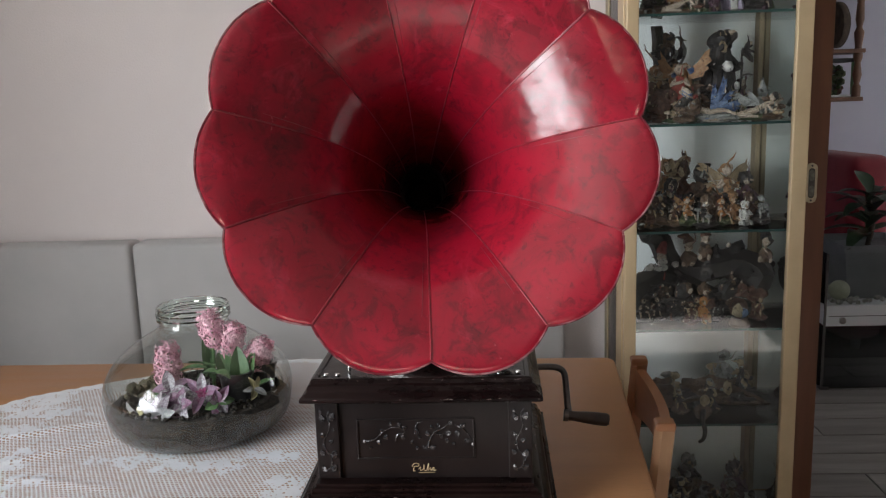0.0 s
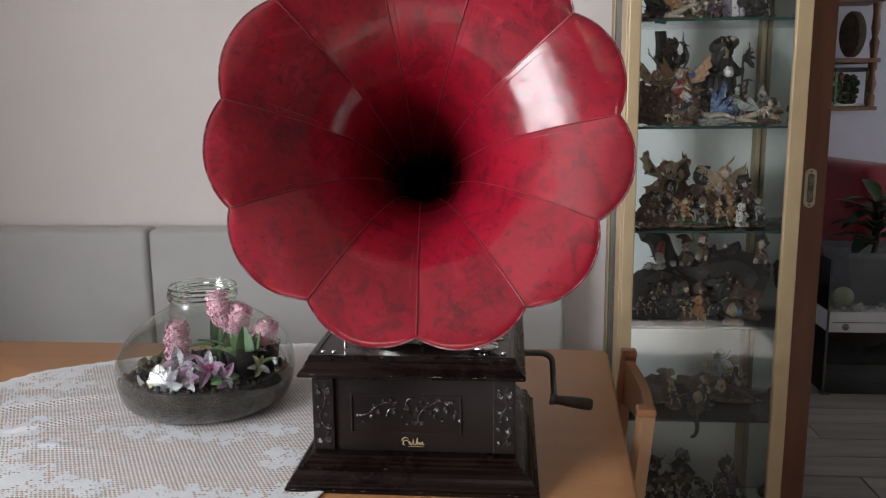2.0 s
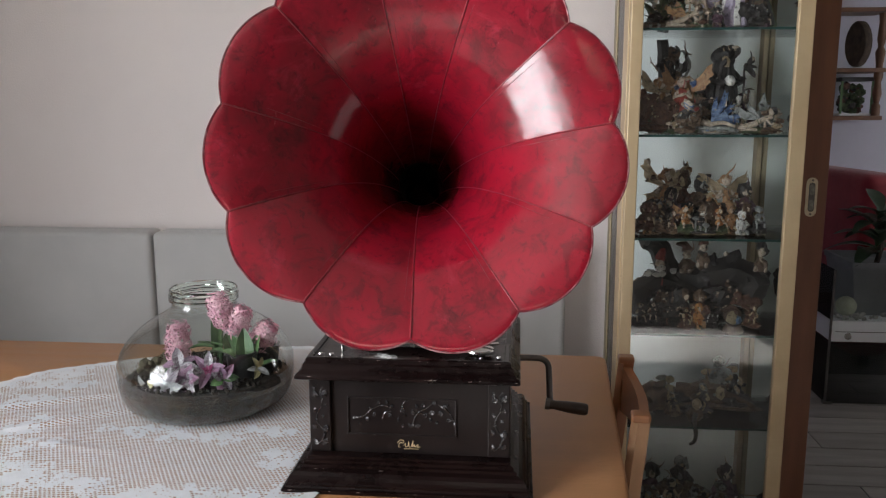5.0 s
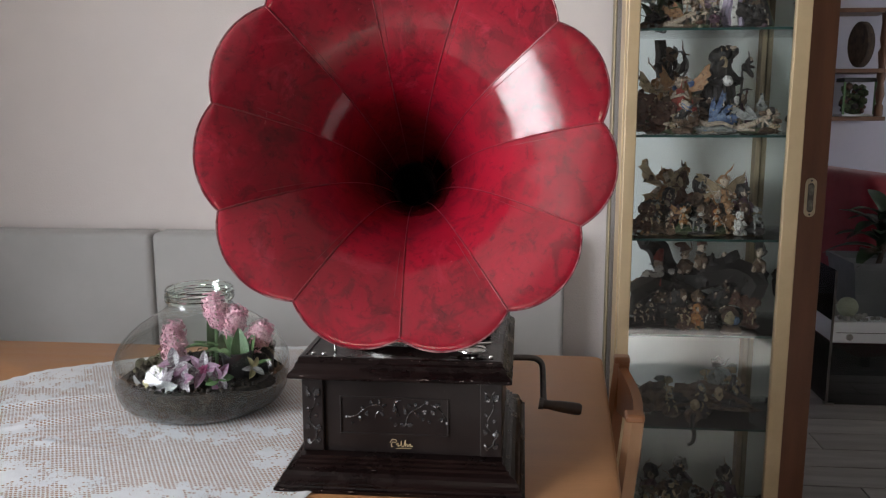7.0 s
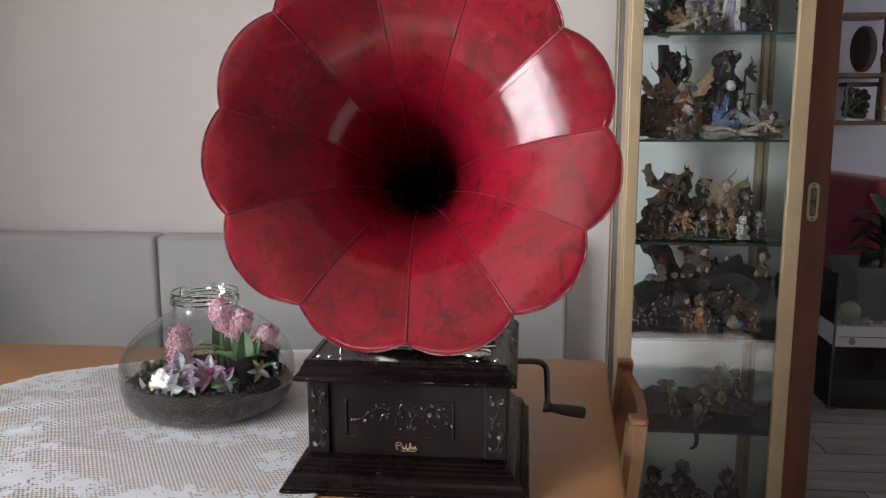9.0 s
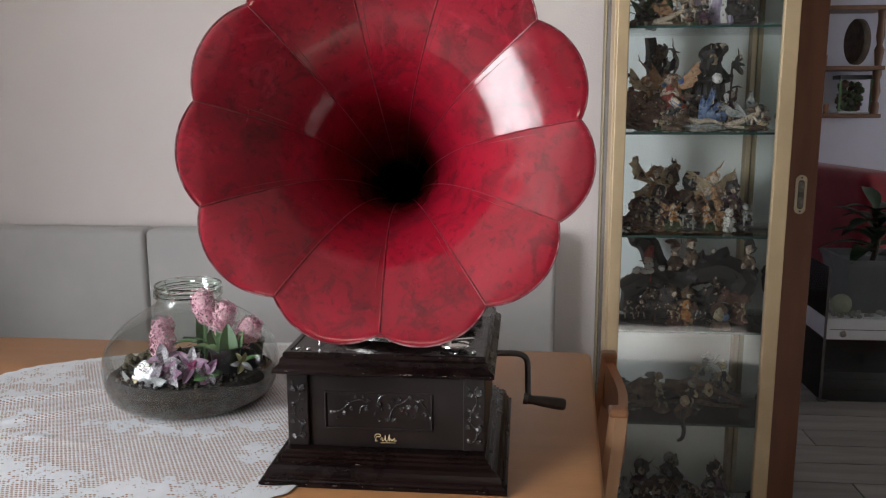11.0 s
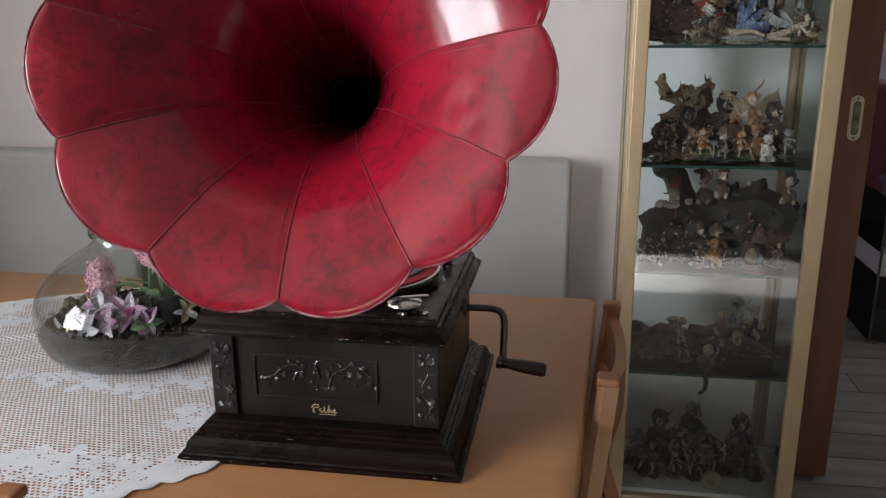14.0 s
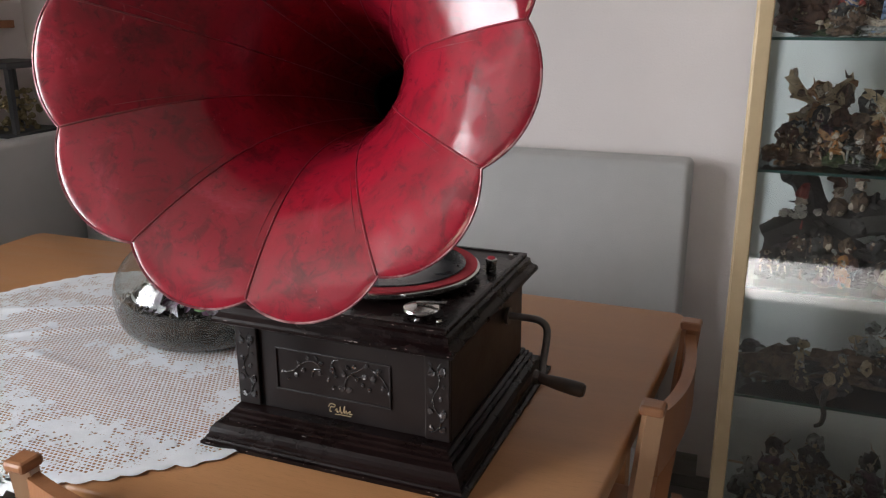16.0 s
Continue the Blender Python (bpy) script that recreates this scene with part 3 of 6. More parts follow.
part("pointer", box(-0.006, 0.032, -0.0035, 0.0035, 0.0125, 0.0155, 0.0008), NICKEL, dial).rotation_euler = (0, 0, radians(20))
bm = lathe([(0, 0), (0.0075, 0), (0.0075, 0.012), (0.0085, 0.014), (0.0085, 0.018), (0.006, 0.019), (0, 0.019)], 20)
post = part("needle_cup", bm, NICKEL, gram, "nickel needle cup with a red lid", smooth=True)
post.location = (0.134, 0.068, LID_TOP - 0.001)
part("cup_lid", lathe([(0, 0.0192), (0.006, 0.0192), (0.005, 0.021), (0, 0.0215)], 16), FELT, post, "red lid")
bm = tube([(-0.108, -0.134, LID_TOP), (-0.108, -0.134, LID_TOP + 0.012), (-0.078, -0.126, LID_TOP + 0.016)], 0.003, 8)
part("brake", bm, NICKEL, gram, smooth=True)
for x, y in ((-0.139, -0.150), (-0.122, -0.151), (0.139, -0.146), (0.139, 0.148), (-0.139, 0.148), (0.112, -0.152)):
    part("screw", lathe([(0, 0), (0.004, 0), (0.0036, 0.0016), (0, 0.0022)], 12), NICKEL, gram, smooth=True).location = (x, y, LID_TOP - 0.0005)

# winding crank on the side
crank = part("crank", tube(spline([(BX - 0.01, 0.062, 0.148), (BX + 0.035, 0.062, 0.149), (BX + 0.052, 0.060, 0.147), (BX + 0.061, 0.058, 0.138), (BX + 0.063, 0.050, 0.120), (BX + 0.064, 0.028, 0.092), (BX + 0.066, 0.016, 0.080)], 6), 0.0055, 12), IRON, gram, "bent iron crank", smooth=True)
bm = lathe([(0, 0), (0.007, 0), (0.0085, 0.004), (0.0078, 0.010), (0.0098, 0.030), (0.0108, 0.052), (0.0105, 0.064), (0.008, 0.068), (0, 0.069)], 20)
grip = part("grip", bm, GRIP_WOOD, crank, "turned dark wooden grip", smooth=True)
grip.matrix_basis = Matrix.Translation((BX + 0.062, 0.014, 0.081)) @ Vector((0.96, -0.06, -0.10)).to_track_quat("Z", "Y").to_matrix().to_4x4()
part("collar", tube([(0, 0, -0.006), (0, 0, 0.002)], 0.010, 16), IRON, grip)
part("escutcheon", tube([(BX - 0.0005, 0.062, 0.148), (BX + 0.004, 0.062, 0.148)], 0.013, 20), IRON, crank)

for ob in (crank,):
    ob.location = (0.004, 0.0, -0.005)
# small chips and rubbed spots along the edges
rc = random.Random(8)
for nm, par, hx, hy, z in (("plinth_chips", plinth, 0.1945, 0.2063, 0.0062), ("plinth_chips", plinth, 0.1715, 0.1833, 0.0318), ("lid_chips", lid, 0.1727, 0.1866, 0.1825), ("lid_chips", lid, 0.1582, 0.1721, 0.2066)):
    bm = bmesh.new()
    for i in range(20):
        t = rc.uniform(-1, 1)
        x, y = rc.choice(((t * hx, -hy), (t * hx, -hy), (t * hx, -hy), (hx, t * hy), (-hx, t * hy)))
        own = bmesh.new()
        bmesh.ops.create_icosphere(own, subdivisions=1, radius=1)
        ln = rc.choice((0.0008, 0.0012, 0.0020, 0.0042))
        merge(bm, own, Matrix.Translation((x, y, z + rc.uniform(-0.0010, 0.0006))) @ (Matrix.Diagonal((ln, 0.0005, 0.0005, 1)) if abs(abs(y) - hy) < 1e-6 else Matrix.Diagonal((0.0005, ln, 0.0005, 1))))
    tagged(part(nm, bm, CHIP, par, "pale rubbed chips along the moulding"), kind="stuff")

# flower horn: eleven hand-beaten petals round a bell, its mouth tilted up and a little aside
HC = Vector((-0.0651, 0.9501, 1.2968)) - Vector((GX, GY, TABLE_TOP))
HN = Vector((0.0916, -0.9687, 0.2305)).normalized()
HX = Vector((1, 0, 0)) - HN * HN.x
HX.normalize()
HM = Matrix.Rotation(radians(0.5), 4, "Z") @ Matrix.Translation(HC + HN * 0.0125) @ Matrix((HX, HN.cross(HX), HN)).transposed().to_4x4()
PROFILE = [(0.2850, 0.0020), (0.2740, -0.0010), (0.2600, -0.0060), (0.2450, -0.0125), (0.2300, -0.0200), (0.2100, -0.0310), (0.1900, -0.0440), (0.1680, -0.0600), (0.1470, -0.0790), (0.1270, -0.1010), (0.1090, -0.1270), (0.0940, -0.1560), (0.0810, -0.1900), (0.0690, -0.2300), (0.0590, -0.2750), (0.0500, -0.3250), (0.0430, -0.3750), (0.0375, -0.4300)]
# each notch of the rim: angle round the axis, its radius, and how far it is bent forward
NOTCHES = [(-198.5, 0.2490, 0.0), (-166.0, 0.2490, 0.0), (-133.0, 0.2490, 0.0), (-99.9, 0.2492, 0.0), (-68.2, 0.2519, -0.0035), (-33.4, 0.2460, 0.0006), (-0.2, 0.2497, 0.0029), (32.1, 0.2505, 0.0016), (64.8, 0.2467, 0.0006), (96.7, 0.2530, -0.0080), (129.0, 0.2480, 0.0)]
RADII = [p[0] for p in PROFILE][::-1]
DEPTHS = [p[1] for p in PROFILE][::-1]
US = [-1 + 2 * i / 24 for i in range(25)]
STEPS = [0.0, 0.004, 0.012, 0.024, 0.038, 0.053, 0.069, 0.086, 0.104, 0.124, 0.146] + [0.17 + 0.83 * (i / 34) for i in range(35)]
horn = part("horn", lathe([(0.0395, -0.415), (0.043, -0.418), (0.043, -0.430), (0.040, -0.436), (0.0375, -0.430), (0.0375, -0.418)], 32, closed=True), IRON, gram, "red flower-shaped horn")
horn.matrix_basis = HM


def horn_petal(k):
    """One sheet-metal petal between two notches, with its rolled rim and the lapped seam along one side."""
    a0, r0, z0 = NOTCHES[k]
    a1, r1, z1 = NOTCHES[(k + 1) % len(NOTCHES)]
    a1 += 360 if a1 < a0 else 0
    mid, half = radians((a0 + a1) / 2), radians((a1 - a0) / 2)
    bm = bmesh.new()
    grid = []
    for side in (0, 1):
        rows_ = []
        for s in STEPS:
            row = []
            for u in US:
                w1 = (u + 1) / 2
                notch = r0 + (r1 - r0) * w1
                rim = notch + (0.0165 if k in (2, 3) else 0.0215) * (1 - abs(u) ** 1.95) ** 0.92
                r = rim + (0.0375 - rim) * s ** 0.85
                z = float(np.interp(r * 0.25 / notch, RADII, DEPTHS)) + (z0 + (z1 - z0) * w1) * max(0.0, 1 - 1.7 * s)
                flat = 0.80 * min(1.0, max(0.0, (r - 0.06) / 0.10)) * min(1.0, max(0.0, (0.262 - r) / 0.04))
                a = half * u
                chord = math.cos(half) / math.cos(a)
                rr = r * (1 - flat * (1 - chord))
                inner_w = 1 if abs(u) < 0.9 else 0
                dent = (0.0003 * noise.noise(Vector((u * 2.1, s * 9.0, 3.7 + k))) + 0.00012 * noise.noise(Vector((u * 6.0, s * 22.0, 1.3 + k)))) * inner_w
                lip = 0.0020 * max(0.0, 1 - s / 0.02) ** 2 + 0.16 * max(0.0, r - notch * chord * 0.995)
                off = 0.0011 * side
                row.append(bm.verts.new(((rr + off) * math.sin(a + mid), -(rr + off) * math.cos(a + mid), z - off + dent - lip)))
            rows_.append(row)
        grid.append(rows_)
    for side, rows_ in enumerate(grid):
        for a, b in zip(rows_, rows_[1:]):
            for i in range(len(US) - 1):
                bm.faces.new((a[i], a[i + 1], b[i + 1], b[i]) if side else (a[i], b[i], b[i + 1], a[i + 1]))
    for i in range(len(US) - 1):
        bm.faces.new((grid[0][0][i], grid[0][0][i + 1], grid[1][0][i + 1], grid[1][0][i]))
    inner = [[v.co.copy() for v in row] for row in grid[0]]
    part("petal", bm, HORN_RED, horn, smooth=True)
    part("rim_bead", tube(inner[0], 0.0013, 6), HORN_RIM, horn, smooth=True)
    line = [p[-1] + Vector((0, 0, 0.0002)) for p in inner[1:]]
    part("seam", tube(line, [0.0014 - 0.0007 * i / len(line) for i in range(len(line))], 6), HORN_SEAM, horn, smooth=True)
    lap = [p[-3] + Vector((0, 0, 0.0001)) for p in inner[12:26]]
    part("seam_lap", tube(lap, [0.0001 + 0.0004 * math.sin(math.pi * i / (len(lap) - 1)) for i in range(len(lap))], 5), HORN_SEAM, horn, smooth=True)


for k in range(len(NOTCHES)):
    horn_petal(k)
# elbow, tone arm and its bracket behind the horn
end = HM @ Vector((0, 0, -0.425))
back = HM @ Vector((0, 0, -0.50))
line = spline([end, back, back + Vector((0, 0.05, -0.03)), Vector((0.0, 0.205, 0.345)), Vector((0.0, 0.205, 0.262))], 6)
part("elbow", tube(line, [0.0385 - 0.010 * i / len(line) for i in range(len(line))], 24, cap=False), EBONY, gram, smooth=True)
part("bracket", tube([(0.0, 0.205, 0.275), (0.0, 0.205, 0.16), (0, 0.17, 0.13), (0, 0.138, 0.13)], [0.028, 0.024, 0.02, 0.02], 14), IRON, gram, smooth=True)

record = tagged(part("record", lathe([(0.0, 0), (0.106, 0), (0.107, 0.001), (0.106, 0.0022), (0.036, 0.0022), (0.035, 0.0018), (0, 0.0018)], 64), SHELLAC, smooth=True), "dark shellac record lying on the red turntable felt", "record")
record.location = (GX + PLX, GY + PLY, TABLE_TOP + LID_TOP + 0.0167)

# ---- bench along the back wall ----
bench = thing("corner_bench", "grey upholstered corner bench with a high padded back", "bench")
part("seat_box", box(-1.40, 0.19, 1.98, 2.36, 0.02, 0.36, 0.01), UPHOLSTERY, bench)
part("seat_cushion", box(-1.40, 0.20, 1.93, 2.37, 0.362, 0.47, 0.03, 4), UPHOLSTERY, bench, smooth=True)
part("back_cushion", box(-1.062, 0.2255, 2.362, 2.47, 0.40, 0.948, 0.018, 4), UPHOLSTERY, bench, smooth=True)
part("back_cushion", box(-1.776, -1.068, 2.362, 2.47, 0.40, 0.948, 0.018, 4), UPHOLSTERY, bench, smooth=True)
part("side_back_cushion", box(-1.88, -1.784, 0.95, 2.47, 0.40, 0.925, 0.018, 4), UPHOLSTERY, bench, smooth=True)
part("side_seat_box", box(-1.78, -1.45, 0.95, 1.97, 0.02, 0.36, 0.01), UPHOLSTERY, bench)
part("side_seat_cushion", box(-1.78, -1.43, 0.95, 1.92, 0.362, 0.47, 0.03, 4), UPHOLSTERY, bench, smooth=True)
part("ledge", box(LEFT_WALL + 0.005, -1.885, 0.95, 2.47, 0.02, 0.915, 0.006), WHITE, bench, "pale ledge behind the side back")

# ---- display cabinet ----
VX0, VX1, VY0, VY1, VTOP = 0.352, 0.802, 2.085, 2.435, 1.95
SHELVES = (0.464, 0.728, 0.990, 1.263, 1.533, 1.80)
cab = thing("display_cabinet", "tall champagne-framed glass display cabinet crowded with figurines", "cabinet", at=(0, 0, 0))
for x0, x1, y0, y1 in ((VX0, VX0 + 0.031, VY0, VY0 + 0.02), (VX1 - 0.040, VX1, VY0, VY0 + 0.02)):
    part("front_post", box(x0, x1, y0, y1, 0.0, VTOP, 0.003), GOLD_FRAME, cab)
for x0, x1 in ((VX0, VX0 + 0.022), (VX1 - 0.034, VX1 - 0.019)):
    part("back_post", box(x0, x1, VY1 - 0.05, VY1, 0.0, VTOP, 0.003), GOLD_DARK, cab)
part("side_post", box(VX0 - 0.004, VX0 + 0.010, VY0 + 0.022, VY0 + 0.105, 0.0, VTOP, 0.002), GOLD_FRAME, cab)
part("base", box(VX0 + 0.032, VX1 - 0.041, VY0 + 0.003, VY1 - 0.02, 0.0, 0.122, 0.003), GOLD_FRAME, cab)
part("base_board", box(VX0 + 0.005, VX1 - 0.019, VY0 + 0.024, VY1 - 0.055, 0.122, 0.134, 0.002), CABINET_BACK, cab)
for x0, x1, y0, y1 in ((VX0, VX1, VY0, VY0 + 0.03), (VX0, VX1, VY1 - 0.03, VY1), (VX0, VX0 + 0.03, VY0 + 0.031, VY1 - 0.031), (VX1 - 0.03, VX1, VY0 + 0.031, VY1 - 0.031)):
    part("top_rail", box(x0, x1, y0, y1, VTOP, VTOP + 0.05, 0.003), GOLD_FRAME, cab)
# unseen top, glazed only to let more light into the cabinet
part("top_glass", box(VX0 + 0.031, VX1 - 0.031, VY0 + 0.031, VY1 - 0.031, VTOP + 0.02, VTOP + 0.0201), THIN_GLASS, cab).visible_shadow = False
part("back_panel", box(VX0 + 0.022, VX1 - 0.034, VY1 - 0.012, VY1 - 0.004, 0.02, VTOP, 0.0), CABINET_BACK, cab)
for z in SHELVES:
    sh = part("shelf", box(VX0 + 0.012, VX1 - 0.019, VY0 + 0.028, VY1 - 0.052, z - 0.0055, z - 0.0005, 0.0005), THIN_GLASS, cab)
    sh.visible_shadow = False
    part("shelf_edge", box(VX0 + 0.012, VX1 - 0.019, VY0 + 0.0245, VY0 + 0.0275, z - 0.006, z, 0.0), SHELF_GLASS, sh)
for nm, b in (("front_glass", box(VX0 + 0.030, VX1 - 0.039, VY0 + 0.009, VY0 + 0.0091, 0.122, VTOP)), ("side_glass", box(VX0 + 0.004, VX0 + 0.0041, VY0 + 0.106, VY1 - 0.05, 0.02, VTOP)),
              ):
    part(nm, b, FRONT_GLASS if nm == "front_glass" else THIN_GLASS, cab).visible_shadow = False
# clear side glass, built as an opaque mirror to give its strong reflection
part("side_mirror", box(VX1 - 0.0185, VX1 - 0.0145, VY0 + 0.021, VY1 - 0.0005, 0.136, VTOP, 0.0), MIRRORED_PANE, cab, "side glass made a full mirror for its reflections")


def chair(label, m):
    """A curved-back dining chair; its back stands at y = 0 and it faces +y."""
    c = thing("dining_chair", label, "chair", "chairs round the table")
    w, h = 0.166, 0.808
    for s in (-1, 1):
        part("back_post", tube(spline([(s * w, 0.03, 0), (s * w, 0.015, 0.42), (s * w, -0.006, 0.65), (s * w, -0.02, h - 0.004)], 5), 0.017, 4), CHAIR_LIT if s < 0 else CHAIR_WOOD, c, "wooden post coloured paler for the window light" if s < 0 else "")
        part("post_cap", box(s * w - 0.0165, s * w + 0.0165, -0.036, -0.002, h - 0.010, h + 0.005, 0.005, 2), CHAIR_WOOD, c)
        part("front_leg", tube([(s * w, 0.40, 0), (s * w, 0.40, 0.42)], 0.019, 8), CHAIR_WOOD, c)
    for z0, z1, sag in ((h - 0.115, h - 0.016, 0.018), (h - 0.37, h - 0.325, 0.024)):
        bm = bmesh.new()
        n = 14
        ring = []
        for i in range(n + 1):
            t = -1 + 2 * i / n
            x, y = t * (w - 0.014), -0.02 - sag * (1 - t * t)
            cut = 0.012 * (1 - t * t)
            ring.append([bm.verts.new((x, y + dy, z)) for dy, z in ((-0.009, z0 + cut), (0.009, z0 + cut), (0.009, z1 - cut), (-0.009, z1 - cut))])
        for a, b in zip(ring, ring[1:]):
            for k in range(4):
                bm.faces.new((a[k], a[(k + 1) % 4], b[(k + 1) % 4], b[k]))
        bm.faces.new(ring[0][::-1]), bm.faces.new(ring[-1])
        part("back_rail", bm, CHAIR_WOOD, c, smooth=True)
    part("seat", box(-w - 0.02, w + 0.02, 0.03, 0.43, 0.422, 0.46, 0.012, 3), CHAIR_WOOD, c, smooth=True)
    c.matrix_basis = m
    return c


chair("reddish beech dining chair with curved back, pushed under the table end", pose(0.277, 1.463, 0, 0, 0, 86.7))
chair("reddish beech dining chair with curved back, at the table's long side", pose(-0.236, 0.905, 0, 0, 0, 0))

# ---- glass jar with planting ----
JAR_GLASS = glass("green_jar_glass", (0.965, 0.99, 0.975), 0.0, 1.45, True)
JX, JY = -0.544, 1.445
jar = thing("terrarium_jar", "squat round clear glass jar planted with pink hyacinths", "jar", at=(JX, JY, TABLE_TOP + 0.004))
outer = [(0.0, 0.0), (0.118, 0.0), (0.139, 0.004), (0.156, 0.017), (0.166, 0.040), (0.1705, 0.072), (0.167, 0.101), (0.152, 0.130), (0.124, 0.158), (0.094, 0.178), (0.073, 0.190), (0.0635, 0.200), (0.0615, 0.208)]
shell = [(p.x, p.z) for p in spline([(r, 0, z) for r, z in outer], 4)]
JAR_SHELL = thin_shell("clear_jar_glass", (0.925, 0.955, 0.938), 0.045, 0.72, 2.0)
part("jar_glass", lathe(shell, 72), JAR_SHELL, jar, smooth=True).visible_shadow = False
collar = [(0.0615, 0.2082), (0.0625, 0.2110), (0.0665, 0.2125), (0.0670, 0.2155), (0.0640, 0.2175), (0.0640, 0.2190), (0.0668, 0.2205), (0.0668, 0.2245), (0.0640, 0.2265), (0.0645, 0.2290), (0.0655, 0.2330), (0.0630, 0.2355), (0.0590, 0.2340), (0.0580, 0.2280), (0.0578, 0.2082)]
part("threaded_neck", lathe(collar, 72, closed=True), JAR_GLASS, jar, "greenish threaded glass neck", smooth=True).visible_shadow = False
SOIL = surface("dark_potting_soil", (0.003, 0.0025, 0.002), (0.042, 0.031, 0.023), 70.0, 0.95, bump=1.0, bump_scale=90, fleck=(0.13, 0.10, 0.075), fleck_scale=140, fleck_at=0.70)
FIBRE = surface("peat_fibre", (0.022, 0.017, 0.014), (0.13, 0.10, 0.075), 60.0, 0.95, bump=0.6)
soil_side = [(r - 0.0025, z + 0.002) for r, z in shell if z < 0.050]
bm = lathe([(0, 0.002)] + soil_side[1:] + [(0.145, 0.062), (0.12, 0.057), (0.08, 0.062), (0.04, 0.058), (0, 0.061)], 120)
for v in bm.verts:
    if v.co.xy.length > 0.1 and v.co.z > 0.004:
        k = 1 - 0.045 * max(0.0, noise.noise(v.co * 38) + 0.4 * noise.noise(v.co * 95))
        v.co.x, v.co.y = v.co.x * k, v.co.y * k
part("soil", bm, SOIL, jar, "dark potting soil", smooth=True)
rs = random.Random(17)
bm = bmesh.new()
for i in range(520):
    a, z = rs.uniform(0, 2 * math.pi), 0.006 + 0.052 * rs.random() ** 0.7
    r = float(np.interp(z, [q[1] for q in shell], [q[0] for q in shell])) - 0.0022
    da, dz = rs.uniform(-0.09, 0.09), rs.uniform(-0.010, 0.010)
    pts = []
    for k in range(4):
        zz = max(0.005, z + dz * k / 3 + rs.uniform(-0.0015, 0.0015))
        rr = min(r, float(np.interp(zz, [q[1] for q in shell], [q[0] for q in shell])) - 0.0018)
        pts.append((rr * math.cos(a + da * k / 3), rr * math.sin(a + da * k / 3), zz))
    tube(pts, [0.0006, rs.uniform(0.0005, 0.0011), rs.uniform(0.0005, 0.0010), 0.0003], 4, bm)
tagged(part("peat_fibre", bm, FIBRE, jar, "loose brown peat fibres against the glass"), kind="stuff")
PETAL_PINK = surface("hyacinth_pink", (0.60, 0.255, 0.345), (0.78, 0.47, 0.545), 70.0, 0.5, per_object=0.10)
LEAF_GREEN = surface("strap_leaf", (0.055, 0.125, 0.045), (0.13, 0.22, 0.09), 30.0, 0.4, stretch=(3, 3, 0.5))
LEAF_SILVER = surface("silver_striped_leaf", (0.36, 0.335, 0.36), (0.15, 0.105, 0.14), 90.0, 0.4, stretch=(3, 0.6, 3), contrast=(0.42, 0.58))
LEAF_PURPLE = surface("plum_leaf", (0.16, 0.05, 0.11), (0.30, 0.20, 0.28), 60.0, 0.45)
LEAF_PLUM = surface("magenta_heart_leaf", (0.20, 0.02, 0.09), (0.30, 0.06, 0.15), 60.0, 0.45)
LEAF_PALE = surface("pale_grey_leaf", (0.36, 0.36, 0.35), (0.22, 0.21, 0.23), 90.0, 0.4, stretch=(3, 0.6, 3))
LEAF_YELLOW = surface("withered_yellow_leaf", (0.42, 0.36, 0.20), (0.30, 0.27, 0.15), 60.0, 0.6)
POT_BLACK = surface("black_plastic", (0.016, 0.016, 0.017), (0.03, 0.03, 0.03), 20.0, 0.35)
MOSS = surface("dark_moss", (0.045, 0.040, 0.022), (0.12, 0.10, 0.06), 70.0, 0.9, bump=0.8, bump_scale=200)


def blade(length, width, curl, bm, m, fold=0.25, steps=7):
    """A pointed leaf that bends down along its length."""
    rows = []
    for i in range(steps + 1):
        t = i / steps
        w = width * math.sin(math.pi * min(0.98, 0.08 + 0.9 * t)) ** 0.8
        y, z = length * t * (1 - 0.25 * curl * t), -length * curl * 0.5 * t * t
        rows.append([bm.verts.new(m @ Vector((x * w, y, z + fold * w * abs(x) + dz))) for x, dz in ((-1, 0), (0, 0), (1, 0), (0, -0.0012))])
    for a, b in zip(rows, rows[1:]):
        for k in range(4):
            bm.faces.new((a[k], a[(k + 1) % 4], b[(k + 1) % 4], b[k]))


